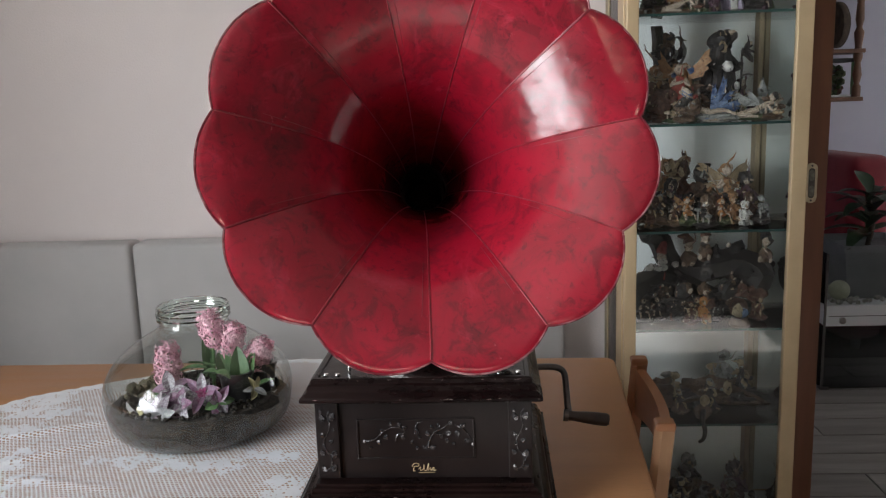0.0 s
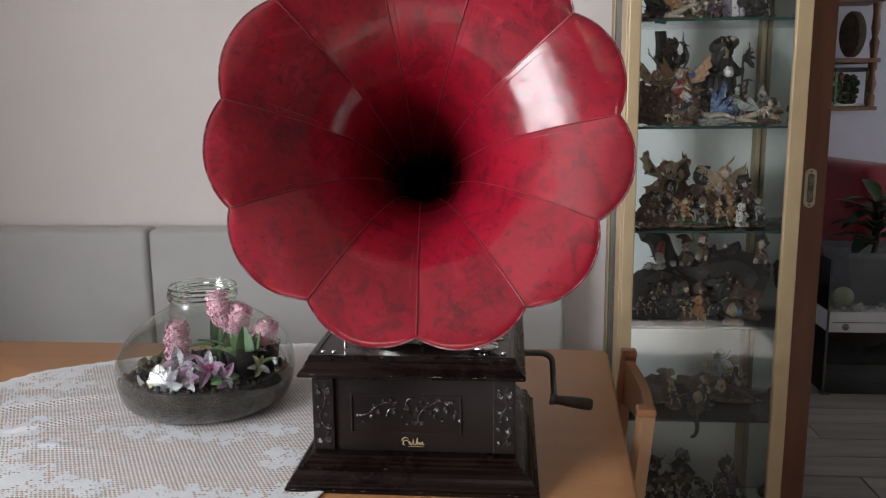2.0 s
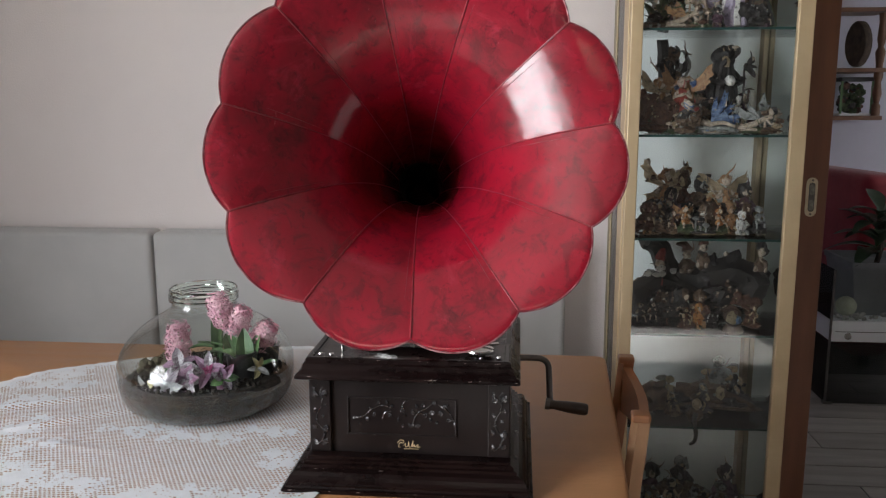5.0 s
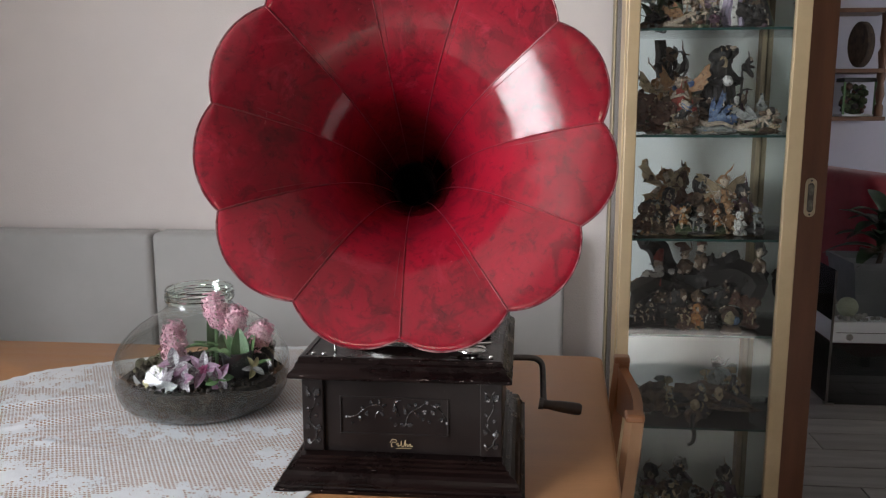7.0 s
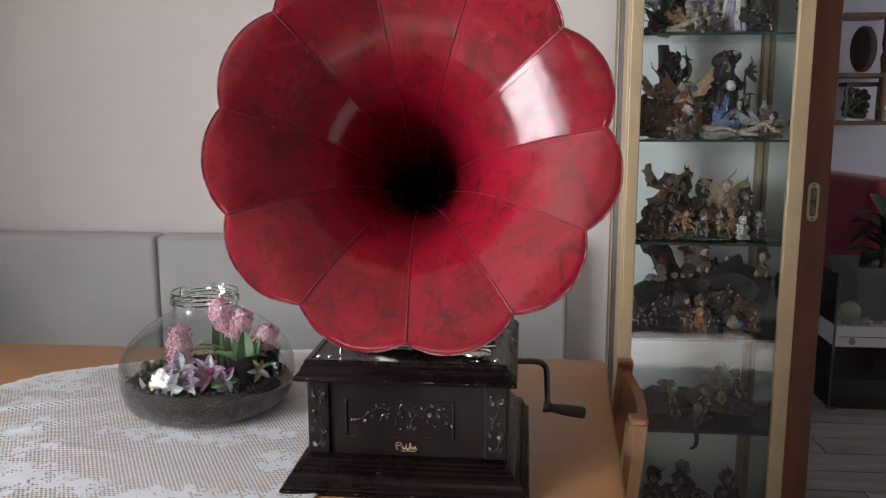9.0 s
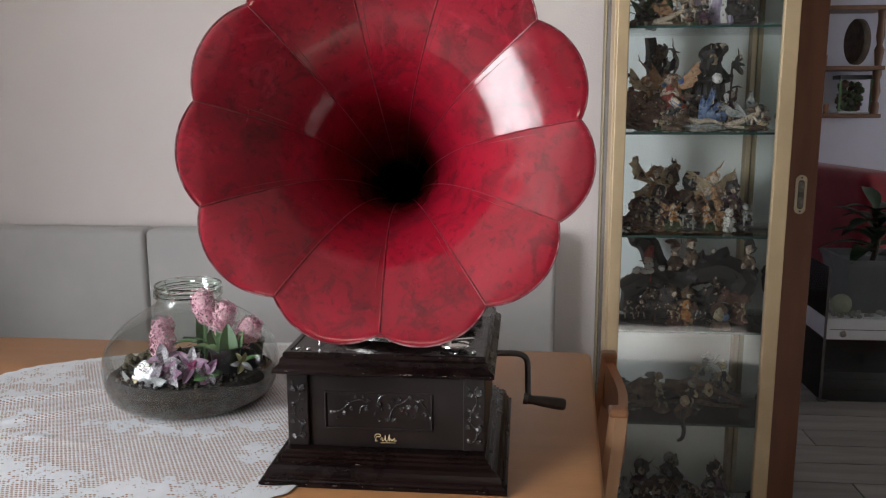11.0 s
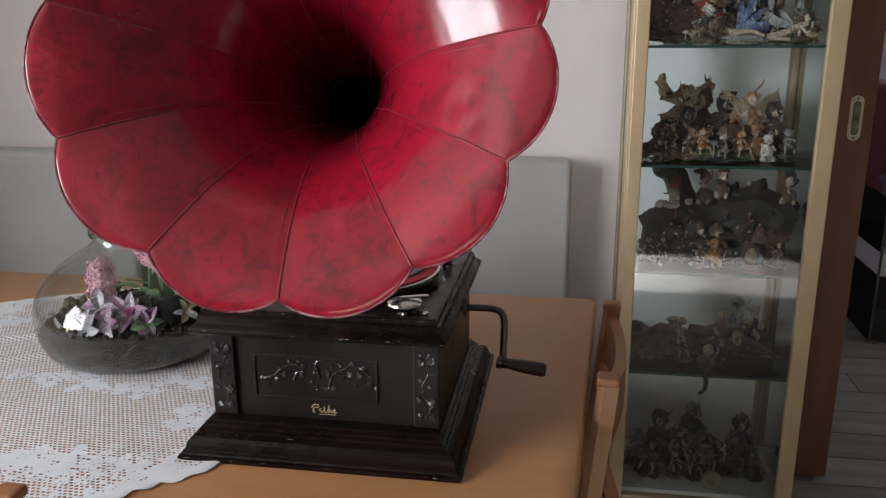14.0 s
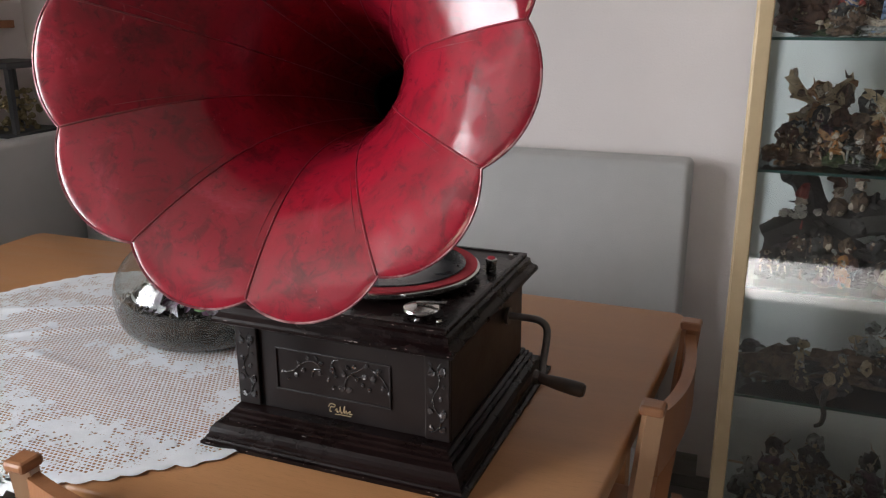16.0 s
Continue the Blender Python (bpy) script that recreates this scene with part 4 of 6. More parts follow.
def hyacinth(x, y, z, h, lean, seed):
    """A flower spike of many small curled star florets, with its stem."""
    r = random.Random(seed)
    bm = bmesh.new()
    count = 72
    for i in range(count):
        t = (i + 0.5) / count
        a = i * 2.39996
        rad = 0.015 + 0.011 * math.sin(math.pi * min(1, t * 0.85 + 0.15))
        base = Vector((rad * 0.55 * math.cos(a), rad * 0.55 * math.sin(a), (t - 0.5) * h))
        out = Vector((math.cos(a), math.sin(a), -0.35 + 1.0 * t + r.uniform(-0.2, 0.2))).normalized()
        q = out.to_track_quat("Z", "Y").to_matrix().to_4x4()
        for k in range(6):
            b = k * math.pi / 3 + r.random() * 0.5
            m = Matrix.Translation(base + out * (0.002 + 0.009 * r.random())) @ q @ Matrix.Rotation(b, 4, "Z") @ Matrix.Rotation(radians(15 + 60 * r.random()), 4, "X")
            blade(0.0100 + 0.005 * r.random(), 0.0017, 1.4 + 1.2 * r.random(), bm, m, 0.3, 4)
    f = part("flower_spike", bm, PETAL_PINK, jar, "pale pink curled hyacinth florets")
    f.matrix_basis = Matrix.Translation((x, y, z)) @ Matrix.Rotation(lean[0], 4, "Y") @ Matrix.Rotation(lean[1], 4, "X")
    line = spline([(x * 0.8, y * 0.9, 0.05), (x * 0.9, y, z * 0.6), (x, y, z - h * 0.3), (x, y, z + h * 0.4)], 5)
    part("stem", tube(line, 0.0035, 7), LEAF_GREEN, jar, smooth=True)


# places are taken from the jar's middle
hyacinth(-0.042, -0.036, 0.130, 0.072, (0.05, 0.0), 1)
hyacinth(0.033, 0.000, 0.188, 0.058, (-0.35, 0.0), 2)
hyacinth(0.066, 0.004, 0.168, 0.046, (0.5, 0.1), 3)
hyacinth(0.112, 0.016, 0.134, 0.048, (0.5, 0.0), 4)
rl = random.Random(9)
# broad green strap leaves behind, thin stalks, a few bent blades
for x, y, z, ln, wd, az, el, curl in ((0.088, -0.030, 0.078, 0.085, 0.017, 22, 84, 0.25), (0.066, -0.026, 0.092, 0.070, 0.018, 40, 62, 0.5), (0.100, -0.024, 0.085, 0.070, 0.013, -25, 78, 0.3), (0.016, 0.020, 0.085, 0.105, 0.007, 0, 88, 0.1), (0.004, 0.030, 0.085, 0.100, 0.006, 8, 86, 0.1),
                                      (-0.050, -0.050, 0.070, 0.055, 0.014, 200, 48, 0.5), (-0.030, -0.050, 0.072, 0.050, 0.012, 150, 40, 0.6), (0.030, -0.040, 0.125, 0.055, 0.009, 95, 12, 0.5), (0.050, -0.044, 0.118, 0.050, 0.011, 75, 5, 0.7), (0.045, -0.046, 0.116, 0.040, 0.012, 250, 18, 0.8), (0.110, -0.040, 0.080, 0.050, 0.010, -70, 35, 0.4)):
    bm = bmesh.new()
    blade(ln, wd, curl, bm, Matrix.Translation((x, y, z)) @ Matrix.Rotation(radians(az), 4, "Z") @ Matrix.Rotation(radians(el), 4, "X"), 0.45, 9)
    part("strap_leaf", bm, LEAF_GREEN, jar, smooth=True)
bm = tube(spline([(-0.02, 0.01, 0.120), (0.01, -0.005, 0.124), (0.045, -0.015, 0.121)], 5), 0.0022, 6)
part("stem", bm, LEAF_GREEN, jar, smooth=True)


def rosette(cx, cy, cz, count, ln, face, spread, palette, seed):
    """A tuft of striped pointed leaves that opens towards face."""
    r = random.Random(seed)
    axis = Vector(face).normalized().to_track_quat("Z", "Y").to_matrix().to_4x4()
    for i in range(count):
        bm = bmesh.new()
        m = Matrix.Translation((cx, cy, cz)) @ axis @ Matrix.Rotation(2 * math.pi * (i + 0.4 * r.random()) / count, 4, "Z") @ Matrix.Rotation(radians(90 - spread + r.uniform(-22, 22)), 4, "X")
        blade(ln * r.uniform(0.75, 1.15), ln * r.uniform(0.20, 0.28), 0.5 + 0.5 * r.random(), bm, m, 0.45, 8)
        part("striped_leaf", bm, palette[i % len(palette)], jar, smooth=True)


rosette(0.034, -0.078, 0.090, 9, 0.040, (0.1, -0.8, 0.5), 62, (LEAF_SILVER, LEAF_PURPLE, LEAF_SILVER), 1)
rosette(0.034, -0.080, 0.091, 6, 0.018, (0.1, -0.8, 0.5), 35, (LEAF_PLUM,), 2)
rosette(0.062, -0.088, 0.078, 7, 0.034, (0.4, -0.8, 0.4), 62, (LEAF_PURPLE, LEAF_SILVER, LEAF_GREEN), 8)
rosette(0.002, -0.098, 0.077, 8, 0.038, (-0.2, -0.8, 0.4), 60, (LEAF_PURPLE, LEAF_SILVER), 3)
rosette(-0.036, -0.104, 0.064, 9, 0.046, (-0.3, -0.9, 0.1), 66, (LEAF_SILVER, LEAF_PALE, LEAF_SILVER), 4)
rosette(-0.024, -0.078, 0.096, 6, 0.040, (0.1, -0.5, 0.8), 45, (LEAF_SILVER, LEAF_PURPLE), 5)
rosette(-0.082, -0.092, 0.060, 4, 0.034, (-0.5, -0.7, 0.2), 50, (LEAF_PALE, LEAF_YELLOW), 6)
rosette(0.118, -0.050, 0.088, 5, 0.026, (0.7, -0.5, 0.3), 55, (LEAF_YELLOW, LEAF_PALE), 7)
for x, y, r in ((0.078, -0.022, 0.030), (0.108, 0.030, 0.030)):
    part("nursery_pot", lathe([(0, 0.055), (r * 0.8, 0.055), (r, 0.108), (r + 0.003, 0.108), (r + 0.003, 0.114), (r - 0.002, 0.114), (r - 0.003, 0.104), (0, 0.102)], 28), POT_BLACK, jar, smooth=True).location = (x, y, 0)
bm = bmesh.new()
for i in range(70):
    own = bmesh.new()
    bmesh.ops.create_icosphere(own, subdivisions=1, radius=0.006 + 0.007 * rl.random())
    a = 2.45 + 1.0 * rl.random()
    rad = 0.075 + 0.055 * rl.random()
    merge(bm, own, Matrix.Translation((rad * math.cos(a), rad * math.sin(a), 0.06 + 0.055 * rl.random() * (1.25 - rad / 0.14))) @ Matrix.Rotation(rl.random() * 3, 4, "X"))
part("moss", bm, MOSS, jar, "dark brown moss clump")
bm = bmesh.new()
for i in range(260):
    own = bmesh.new()
    bmesh.ops.create_icosphere(own, subdivisions=1, radius=0.0025 + 0.0035 * rl.random())
    a, rad = rl.random() * 6.283, 0.145 * math.sqrt(rl.random())
    merge(bm, own, Matrix.Translation((rad * math.cos(a), rad * math.sin(a), 0.0605 + 0.004 * rl.random())) @ Matrix.Rotation(rl.random() * 3, 4, "Y"))
part("bark_crumb", bm, SOIL, jar)

# ---- lace cloth ----
COTTON = surface("white_cotton_lace", (0.80, 0.795, 0.81), (0.86, 0.855, 0.875), 30.0, 0.9, bump=0.5, bump_scale=600)
OUTLINE = [(-1.075, 1.42), (-1.03, 1.51), (-0.98, 1.588), (-0.92, 1.634), (-0.852, 1.674), (-0.66, 1.765), (-0.45, 1.825), (-0.37, 1.80), (-0.25, 1.70), (-0.17, 1.50), (-0.16, 1.25), (-0.246, 1.065), (-0.30, 1.014), (-0.356, 0.962), (-0.43, 0.925), (-0.56, 0.885), (-0.74, 0.885), (-0.92, 0.96), (-1.04, 1.16)]
edge = [(p.x, p.y) for p in spline([(x, y, 0) for x, y in OUTLINE + OUTLINE[:1]], 12)][:-1]
EA = np.array(edge)
EB = np.roll(EA, -1, axis=0)


def inside(x, y):
    hit = (EA[:, 1] > y) != (EB[:, 1] > y)
    return bool(np.sum(hit & (x < (EB[:, 0] - EA[:, 0]) * (y - EA[:, 1]) / (EB[:, 1] - EA[:, 1] + 1e-12) + EA[:, 0])) % 2)


def edge_gap(x, y):
    return float(np.sqrt(((EA - (x, y)) ** 2).sum(1).min()))


def cloth_z(x, y):
    """The cloth lies flat with soft puckers and two long creases."""
    z = 0.0018 + 0.0022 * max(0.0, noise.noise(Vector((x * 7, y * 7, 0.3)))) + 0.0008 * noise.noise(Vector((x * 31, y * 31, 2.0)))
    for cx, cy, ang, ln, ht in ((-0.88, 1.40, 25, 0.20, 0.007), (-0.76, 1.335, 32, 0.15, 0.006), (-0.70, 1.21, -12, 0.10, 0.003)):
        dx, dy = x - cx, y - cy
        u, v = dx * math.cos(radians(ang)) + dy * math.sin(radians(ang)), -dx * math.sin(radians(ang)) + dy * math.cos(radians(ang))
        z += ht * math.exp(-(v / 0.011) ** 2 - (u / ln) ** 4)
    return TABLE_TOP + z


def drape(x, y, dz=0.0):
    """Past the table's front edge the cloth hangs down."""
    if y < 0.924:
        return (x, 0.924 - 0.002, cloth_z(x, 0.924) - (0.924 - y))
    return (x, y, cloth_z(x, y) + dz)


verts, faces = [], []


def quad(pts, dz=0.0):
    n0 = len(verts)
    verts.extend(drape(x, y, dz) for x, y in pts)
    faces.append(tuple(range(n0, n0 + len(pts))))


CELL_X, CELL_Y, STR = 0.0074, 0.0064, 0.0033
MOTIFS = [(-0.52, 1.035, 0.085, 0.030), (-0.74, 1.090, 0.075, 0.050), (-0.85, 1.280, 0.050, 0.050), (-0.90, 1.430, 0.060, 0.028), (-0.93, 1.580, 0.070, 0.030), (-0.62, 1.075, 0.055, 0.022), (-0.44, 1.055, 0.060, 0.020), (-0.335, 1.205, 0.028, 0.022), (-0.50, 1.268, 0.10, 0.022), (-0.62, 1.292, 0.06, 0.02), (-0.47, 1.020, 0.075, 0.026), (-0.86, 1.16, 0.08, 0.04), (-0.90, 1.52, 0.09, 0.04), (-0.335, 1.045, 0.06, 0.024), (-0.62, 0.985, 0.09, 0.022), (-0.78, 1.03, 0.07, 0.03), (-0.98, 1.33, 0.05, 0.09), (-0.60, 1.71, 0.10, 0.03), (-0.76, 1.22, 0.03, 0.02), (-0.385, 1.305, 0.05, 0.018), (-0.32, 1.17, 0.03, 0.016)]
ny, nx = int(0.97 / CELL_Y), int(0.94 / CELL_X)
for j in range(ny):
    y = 0.875 + j * CELL_Y
    for i in range(nx):
        x = -1.09 + (i + 0.5 * (j % 2)) * CELL_X
        if not inside(x, y) or edge_gap(x, y) < 0.006 or abs(x - GX) < 0.185 and abs(y - GY) < 0.18:
            continue
        w = STR * (0.85 + 0.35 * noise.noise(Vector((x * 90, y * 90, 5))))
        quad([(x, y - w / 2), (x + CELL_X, y - w / 2), (x + CELL_X, y + w / 2), (x, y + w / 2)])
        quad([(x - w / 2, y), (x + w / 2, y), (x + w / 2, y + CELL_Y), (x - w / 2, y + CELL_Y)], 0.0002)
        gap = edge_gap(x, y)
        near = min(((x - mx) / rx) ** 2 + ((y - my) / ry) ** 2 for mx, my, rx, ry in MOTIFS)
        blot = 0.6 * noise.noise(Vector((x * 48, y * 48, 9))) + 0.6 * noise.noise(Vector((x * 130, y * 130, 4)))
        fill = (near < 0.40 and blot > -0.12) or (gap < 0.018 and blot > 0.0) or blot > 0.68
        if fill:
            quad([(x - 0.0008, y - 0.001), (x + CELL_X, y - 0.001), (x + CELL_X, y + CELL_Y + 0.0005), (x - 0.0008, y + CELL_Y + 0.0005)], 0.0006)
rf = random.Random(21)


def sprig(x, y, r):
    """A crocheted flower of five solid petals, or a pair of small leaves."""
    a0, n = rf.random() * 6.3, rf.choice((5, 5, 6, 3, 2))
    for k in range(n):
        a = a0 + 2 * math.pi * k / n
        cx, cy = x + r * 0.62 * math.cos(a), y + r * 0.62 * math.sin(a)
        pts = []
        for i in range(8):
            b = 2 * math.pi * i / 8
            u, v = r * 0.52 * math.cos(b), r * 0.30 * math.sin(b)
            pts.append((cx + u * math.cos(a) - v * math.sin(a), cy + u * math.sin(a) + v * math.cos(a)))
        quad(pts, 0.0011)


for mx, my, rx, ry in MOTIFS:
    for i in range(int(8 + rx * ry * 9000)):
        a, k = rf.random() * 6.283, 1.25 * math.sqrt(rf.random())
        x, y = mx + rx * k * math.cos(a), my + ry * k * math.sin(a)
        if inside(x, y) and not (abs(x - GX) < 0.20 and abs(y - GY) < 0.195):
            sprig(x, y, rf.uniform(0.007, 0.013))
for i in range(260):
    p = edge[rf.randrange(len(edge))]
    x, y = p[0] + rf.gauss(0, 0.028), p[1] + rf.gauss(0, 0.028)
    if inside(x, y) and edge_gap(x, y) > 0.01 and not (abs(x - GX) < 0.20 and abs(y - GY) < 0.195):
        sprig(x, y, rf.uniform(0.006, 0.011))
me = bpy.data.meshes.new("net")
me.from_pydata(verts, [], faces)
me.materials.append(COTTON)
lace = thing("lace_tablecloth", "white openwork lace cloth spread on the wooden table", "tablecloth")
net = tagged(new("net", me), kind="stuff")
net.parent = lace
bm = bmesh.new()
prev = None
n = len(edge)
total = 0.0
first = None
for i in range(n + 1):
    a, b = Vector(edge[i % n]), Vector(edge[(i + 1) % n])
    d = (b - a).normalized()
    out = Vector((-d.y, d.x))
    total += (b - a).length
    s = abs(math.sin(total * math.pi / 0.034))
    bump = 0.005 + 0.009 * s + 0.002 * noise.noise(Vector((total * 60, 0, 0)))
    if i == n and first:
        cur = first
    else:
        cur = [bm.verts.new(drape(*(a + out * k), dz)) for k, dz in ((bump, 0.0008), (bump * 0.4, 0.0026), (-0.010, 0.0008))]
    if prev:
        for k in range(2):
            bm.faces.new((prev[k], prev[k + 1], cur[k + 1], cur[k]))
    prev, first = cur, first or cur
part("scalloped_border", bm, COTTON, lace, "scalloped crochet border", smooth=True)

# ---- figurines in the cabinet ----
RESIN = {n: surface("resin_" + n, c1, c2, 55.0, 0.45, 0.6, bump=0.7, bump_scale=160, contrast=(0.40, 0.60), fleck=tuple(0.35 * v for v in c1), fleck_scale=130.0, fleck_at=0.60) for n, c1, c2 in (
    ("dark", (0.018, 0.016, 0.016), (0.055, 0.048, 0.045)), ("brown", (0.07, 0.042, 0.026), (0.17, 0.11, 0.07)), ("cream", (0.42, 0.33, 0.25), (0.62, 0.53, 0.43)), ("amber", (0.27, 0.13, 0.055), (0.42, 0.25, 0.13)),
    ("grey", (0.17, 0.18, 0.17), (0.36, 0.37, 0.35)), ("moss", (0.035, 0.055, 0.025), (0.10, 0.13, 0.06)), ("rust", (0.075, 0.032, 0.022), (0.15, 0.07, 0.045)), ("blue", (0.04, 0.08, 0.20), (0.22, 0.30, 0.44)),
    ("lilac", (0.30, 0.24, 0.36), (0.48, 0.42, 0.54)), ("orange", (0.42, 0.15, 0.04), (0.55, 0.28, 0.10)), ("red", (0.26, 0.03, 0.025), (0.36, 0.08, 0.06)), ("black", (0.006, 0.005, 0.005), (0.020, 0.016, 0.015)), ("white", (0.62, 0.61, 0.58), (0.74, 0.73, 0.70)), ("plum", (0.07, 0.035, 0.05), (0.14, 0.07, 0.10)), ("sand", (0.34, 0.26, 0.16), (0.48, 0.38, 0.25)), ("violet", (0.03, 0.024, 0.06), (0.07, 0.055, 0.12)))}


def lump(bm, at, size, slot, seed, rough=0.35, sub=3):
    """A knobbly modelled mass."""
    own = bmesh.new()
    bmesh.ops.create_icosphere(own, subdivisions=sub, radius=1)
    for v in own.verts:
        k = 1 + rough * noise.noise(v.co * 1.7 + Vector((seed * 3.1, seed, 0))) + rough * 0.5 * noise.noise(v.co * 4.3 + Vector((0, seed * 2.3, 1)))
        v.co = Vector((v.co.x * size[0] * k, v.co.y * size[1] * k, v.co.z * size[2] * k))
    merge(bm, own, Matrix.Translation(at), slot)


def limb(bm, pts, r0, r1, slot):
    own = bmesh.new()
    line = spline(pts, 3)
    tube(line, [r0 + (r1 - r0) * i / (len(line) - 1) for i in range(len(line))], 6, own)
    merge(bm, own, None, slot)


def wing(bm, at, length, width, az, el, slot, seed):
    """A butterfly wing: a thin bowed sheet with a scalloped outer edge and raised veins."""
    r = random.Random(seed)
    own = bmesh.new()
    edge_ = [(0.0, 0.10), (0.25, 0.38), (0.55, 0.66), (0.85, 0.92), (1.0, 1.0), (0.92, 0.70), (0.98, 0.48), (0.82, 0.32), (0.84, 0.08), (0.66, 0.02), (0.60, -0.22), (0.36, -0.14), (0.0, -0.10)]
    pts = []
    for u, v in edge_:
        u, v = u * r.uniform(0.92, 1.06), v * r.uniform(0.88, 1.08)
        pts.append(Vector((u * length, 0.22 * length * u * u, v * width * 1.1)))
    mid_ = Vector((0.45 * length, 0.02 * length, 0.22 * width))
    back_ = Vector((0, 0.0022, 0))
    rings = [[own.verts.new(p + o) for p in pts] for o in (Vector(), back_)]
    hubs = [own.verts.new(mid_ + o) for o in (Vector(), back_)]
    for k in range(len(pts)):
        q = (k + 1) % len(pts)
        own.faces.new((hubs[0], rings[0][k], rings[0][q]))
        own.faces.new((hubs[1], rings[1][q], rings[1][k]))
        own.faces.new((rings[0][k], rings[1][k], rings[1][q], rings[0][q]))
    for k in (3, 6, 8, 10):
        tube([pts[0] * 0.5 + pts[-1] * 0.5, mid_ * 0.5 + pts[k] * 0.4, pts[k]], [0.018 * length, 0.012 * length, 0.006 * length], 4, own)
    merge(bm, own, Matrix.Translation(at) @ Matrix.Rotation(radians(az), 4, "Z") @ Matrix.Rotation(radians(-el + 28), 4, "Y"), slot)


def figurine(kind, h, palette, seed):
    """One modelled figurine of height h as a single mesh; palette: base, garment, body, hair or wings."""
    r = random.Random(seed)
    bm = bmesh.new()
    j = lambda s: (r.random() - 0.5) * s
    if kind in ("fairy", "elf"):
        lump(bm, (0, 0, 0.12 * h), (0.26 * h, 0.22 * h, 0.13 * h), 0, seed, 0.4)
        lump(bm, (j(0.15) * h, j(0.1) * h, 0.22 * h), (0.17 * h, 0.15 * h, 0.12 * h), 0, seed + 7, 0.5)
        hip = Vector((j(0.08) * h, 0.0, 0.32 * h))
        chest = hip + Vector((j(0.10) * h, 0.01 * h, 0.20 * h))
        head = chest + Vector((j(0.06) * h, -0.02 * h, 0.17 * h))
        limb(bm, [hip, (hip + chest) / 2, chest + Vector((0, 0, 0.05 * h))], 0.075 * h, 0.045 * h, 1)
        lump(bm, hip, (0.12 * h, 0.11 * h, 0.09 * h), 1, seed + 1, 0.35)
        lump(bm, head, (0.062 * h, 0.062 * h, 0.075 * h), 2, seed, 0.08)
        lump(bm, head + Vector((0, 0.025 * h, 0.015 * h)), (0.078 * h, 0.07 * h, 0.085 * h), 3, seed + 2, 0.35)
        for s in (-1, 1):
            knee = hip + Vector((s * 0.12 * h + j(0.1) * h, -0.13 * h, 0.03 * h + j(0.1) * h))
            limb(bm, [hip + Vector((s * 0.04 * h, -0.03 * h, 0)), knee, knee + Vector((j(0.12) * h, -0.02 * h, -0.20 * h))], 0.036 * h, 0.022 * h, 2)
            elbow = chest + Vector((s * 0.13 * h, -0.05 * h, -0.07 * h + j(0.12) * h))
            limb(bm, [chest + Vector((s * 0.06 * h, 0, 0.03 * h)), elbow, elbow + Vector((-s * 0.04 * h + j(0.1) * h, -0.07 * h, 0.07 * h))], 0.026 * h, 0.018 * h, 2)
            if kind == "fairy":
                wing(bm, chest + Vector((0, 0.05 * h, 0.02 * h)), (0.44 + j(0.1)) * h, 0.20 * h, (0 if s > 0 else 180) + s * 15, 42 + j(24), 4, seed + s)
                wing(bm, chest + Vector((0, 0.05 * h, 0)), 0.28 * h, 0.12 * h, (0 if s > 0 else 180) + s * 10, -8 + j(20), 4, seed + 5 + s)
    elif kind == "gnome":
        lump(bm, (0, 0, 0.10 * h), (0.24 * h, 0.20 * h, 0.11 * h), 0, seed, 0.4)
        lump(bm, (0, 0, 0.34 * h), (0.19 * h, 0.16 * h, 0.24 * h), 1, seed + 1, 0.25)
        lump(bm, (0, -0.02 * h, 0.66 * h), (0.12 * h, 0.11 * h, 0.12 * h), 2, seed + 2, 0.15)
        limb(bm, [(0, 0, 0.70 * h), (0.02 * h, 0.02 * h, 0.84 * h), (j(0.2) * h, 0.05 * h, h)], 0.12 * h, 0.012 * h, 3)
        for s in (-1, 1):
            limb(bm, [(s * 0.16 * h, 0, 0.50 * h), (s * 0.24 * h, -0.07 * h, 0.36 * h), (s * 0.08 * h, -0.18 * h, 0.38 * h + j(0.1) * h)], 0.05 * h, 0.035 * h, 1)
            limb(bm, [(s * 0.09 * h, -0.05 * h, 0.18 * h), (s * 0.13 * h, -0.20 * h, 0.14 * h), (s * 0.14 * h, -0.24 * h, 0.04 * h)], 0.055 * h, 0.05 * h, 4)
    elif kind == "sprite":
        lump(bm, (0, 0, 0.08 * h), (0.55 * h, 0.25 * h, 0.10 * h), 0, seed, 0.4)
        limb(bm, [(-0.38 * h, -0.12 * h, 0.28 * h), (-0.15 * h, -0.12 * h, 0.20 * h), (0.15 * h, -0.12 * h, 0.24 * h), (0.45 * h, -0.14 * h, 0.14 * h)], 0.075 * h, 0.035 * h, 2)
        lump(bm, (-0.46 * h, -0.13 * h, 0.30 * h), (0.08 * h, 0.075 * h, 0.085 * h), 2, seed + 1, 0.15)
        lump(bm, (-0.52 * h, -0.09 * h, 0.30 * h), (0.12 * h, 0.09 * h, 0.10 * h), 3, seed + 2, 0.45)
        for i in range(6):
            a = radians(110 - 19 * i + j(10))
            ln = h * (0.92 - 0.035 * abs(i - 2)) * (1 if i % 2 else 0.82)
            wing(bm, (-0.10 * h, -0.04 * h + 0.006 * h * i, 0.18 * h), ln, 0.17 * h, 0, math.degrees(a) - 8, 4, seed + i)
    elif kind == "rock":
        for i in range(6):
            lump(bm, (j(0.75) * h, j(0.25) * h, (0.16 + 0.6 * r.random()) * h), ((0.16 + 0.16 * r.random()) * h, 0.16 * h, (0.14 + 0.14 * r.random()) * h), 0 if i else 1, seed + i, 0.55)
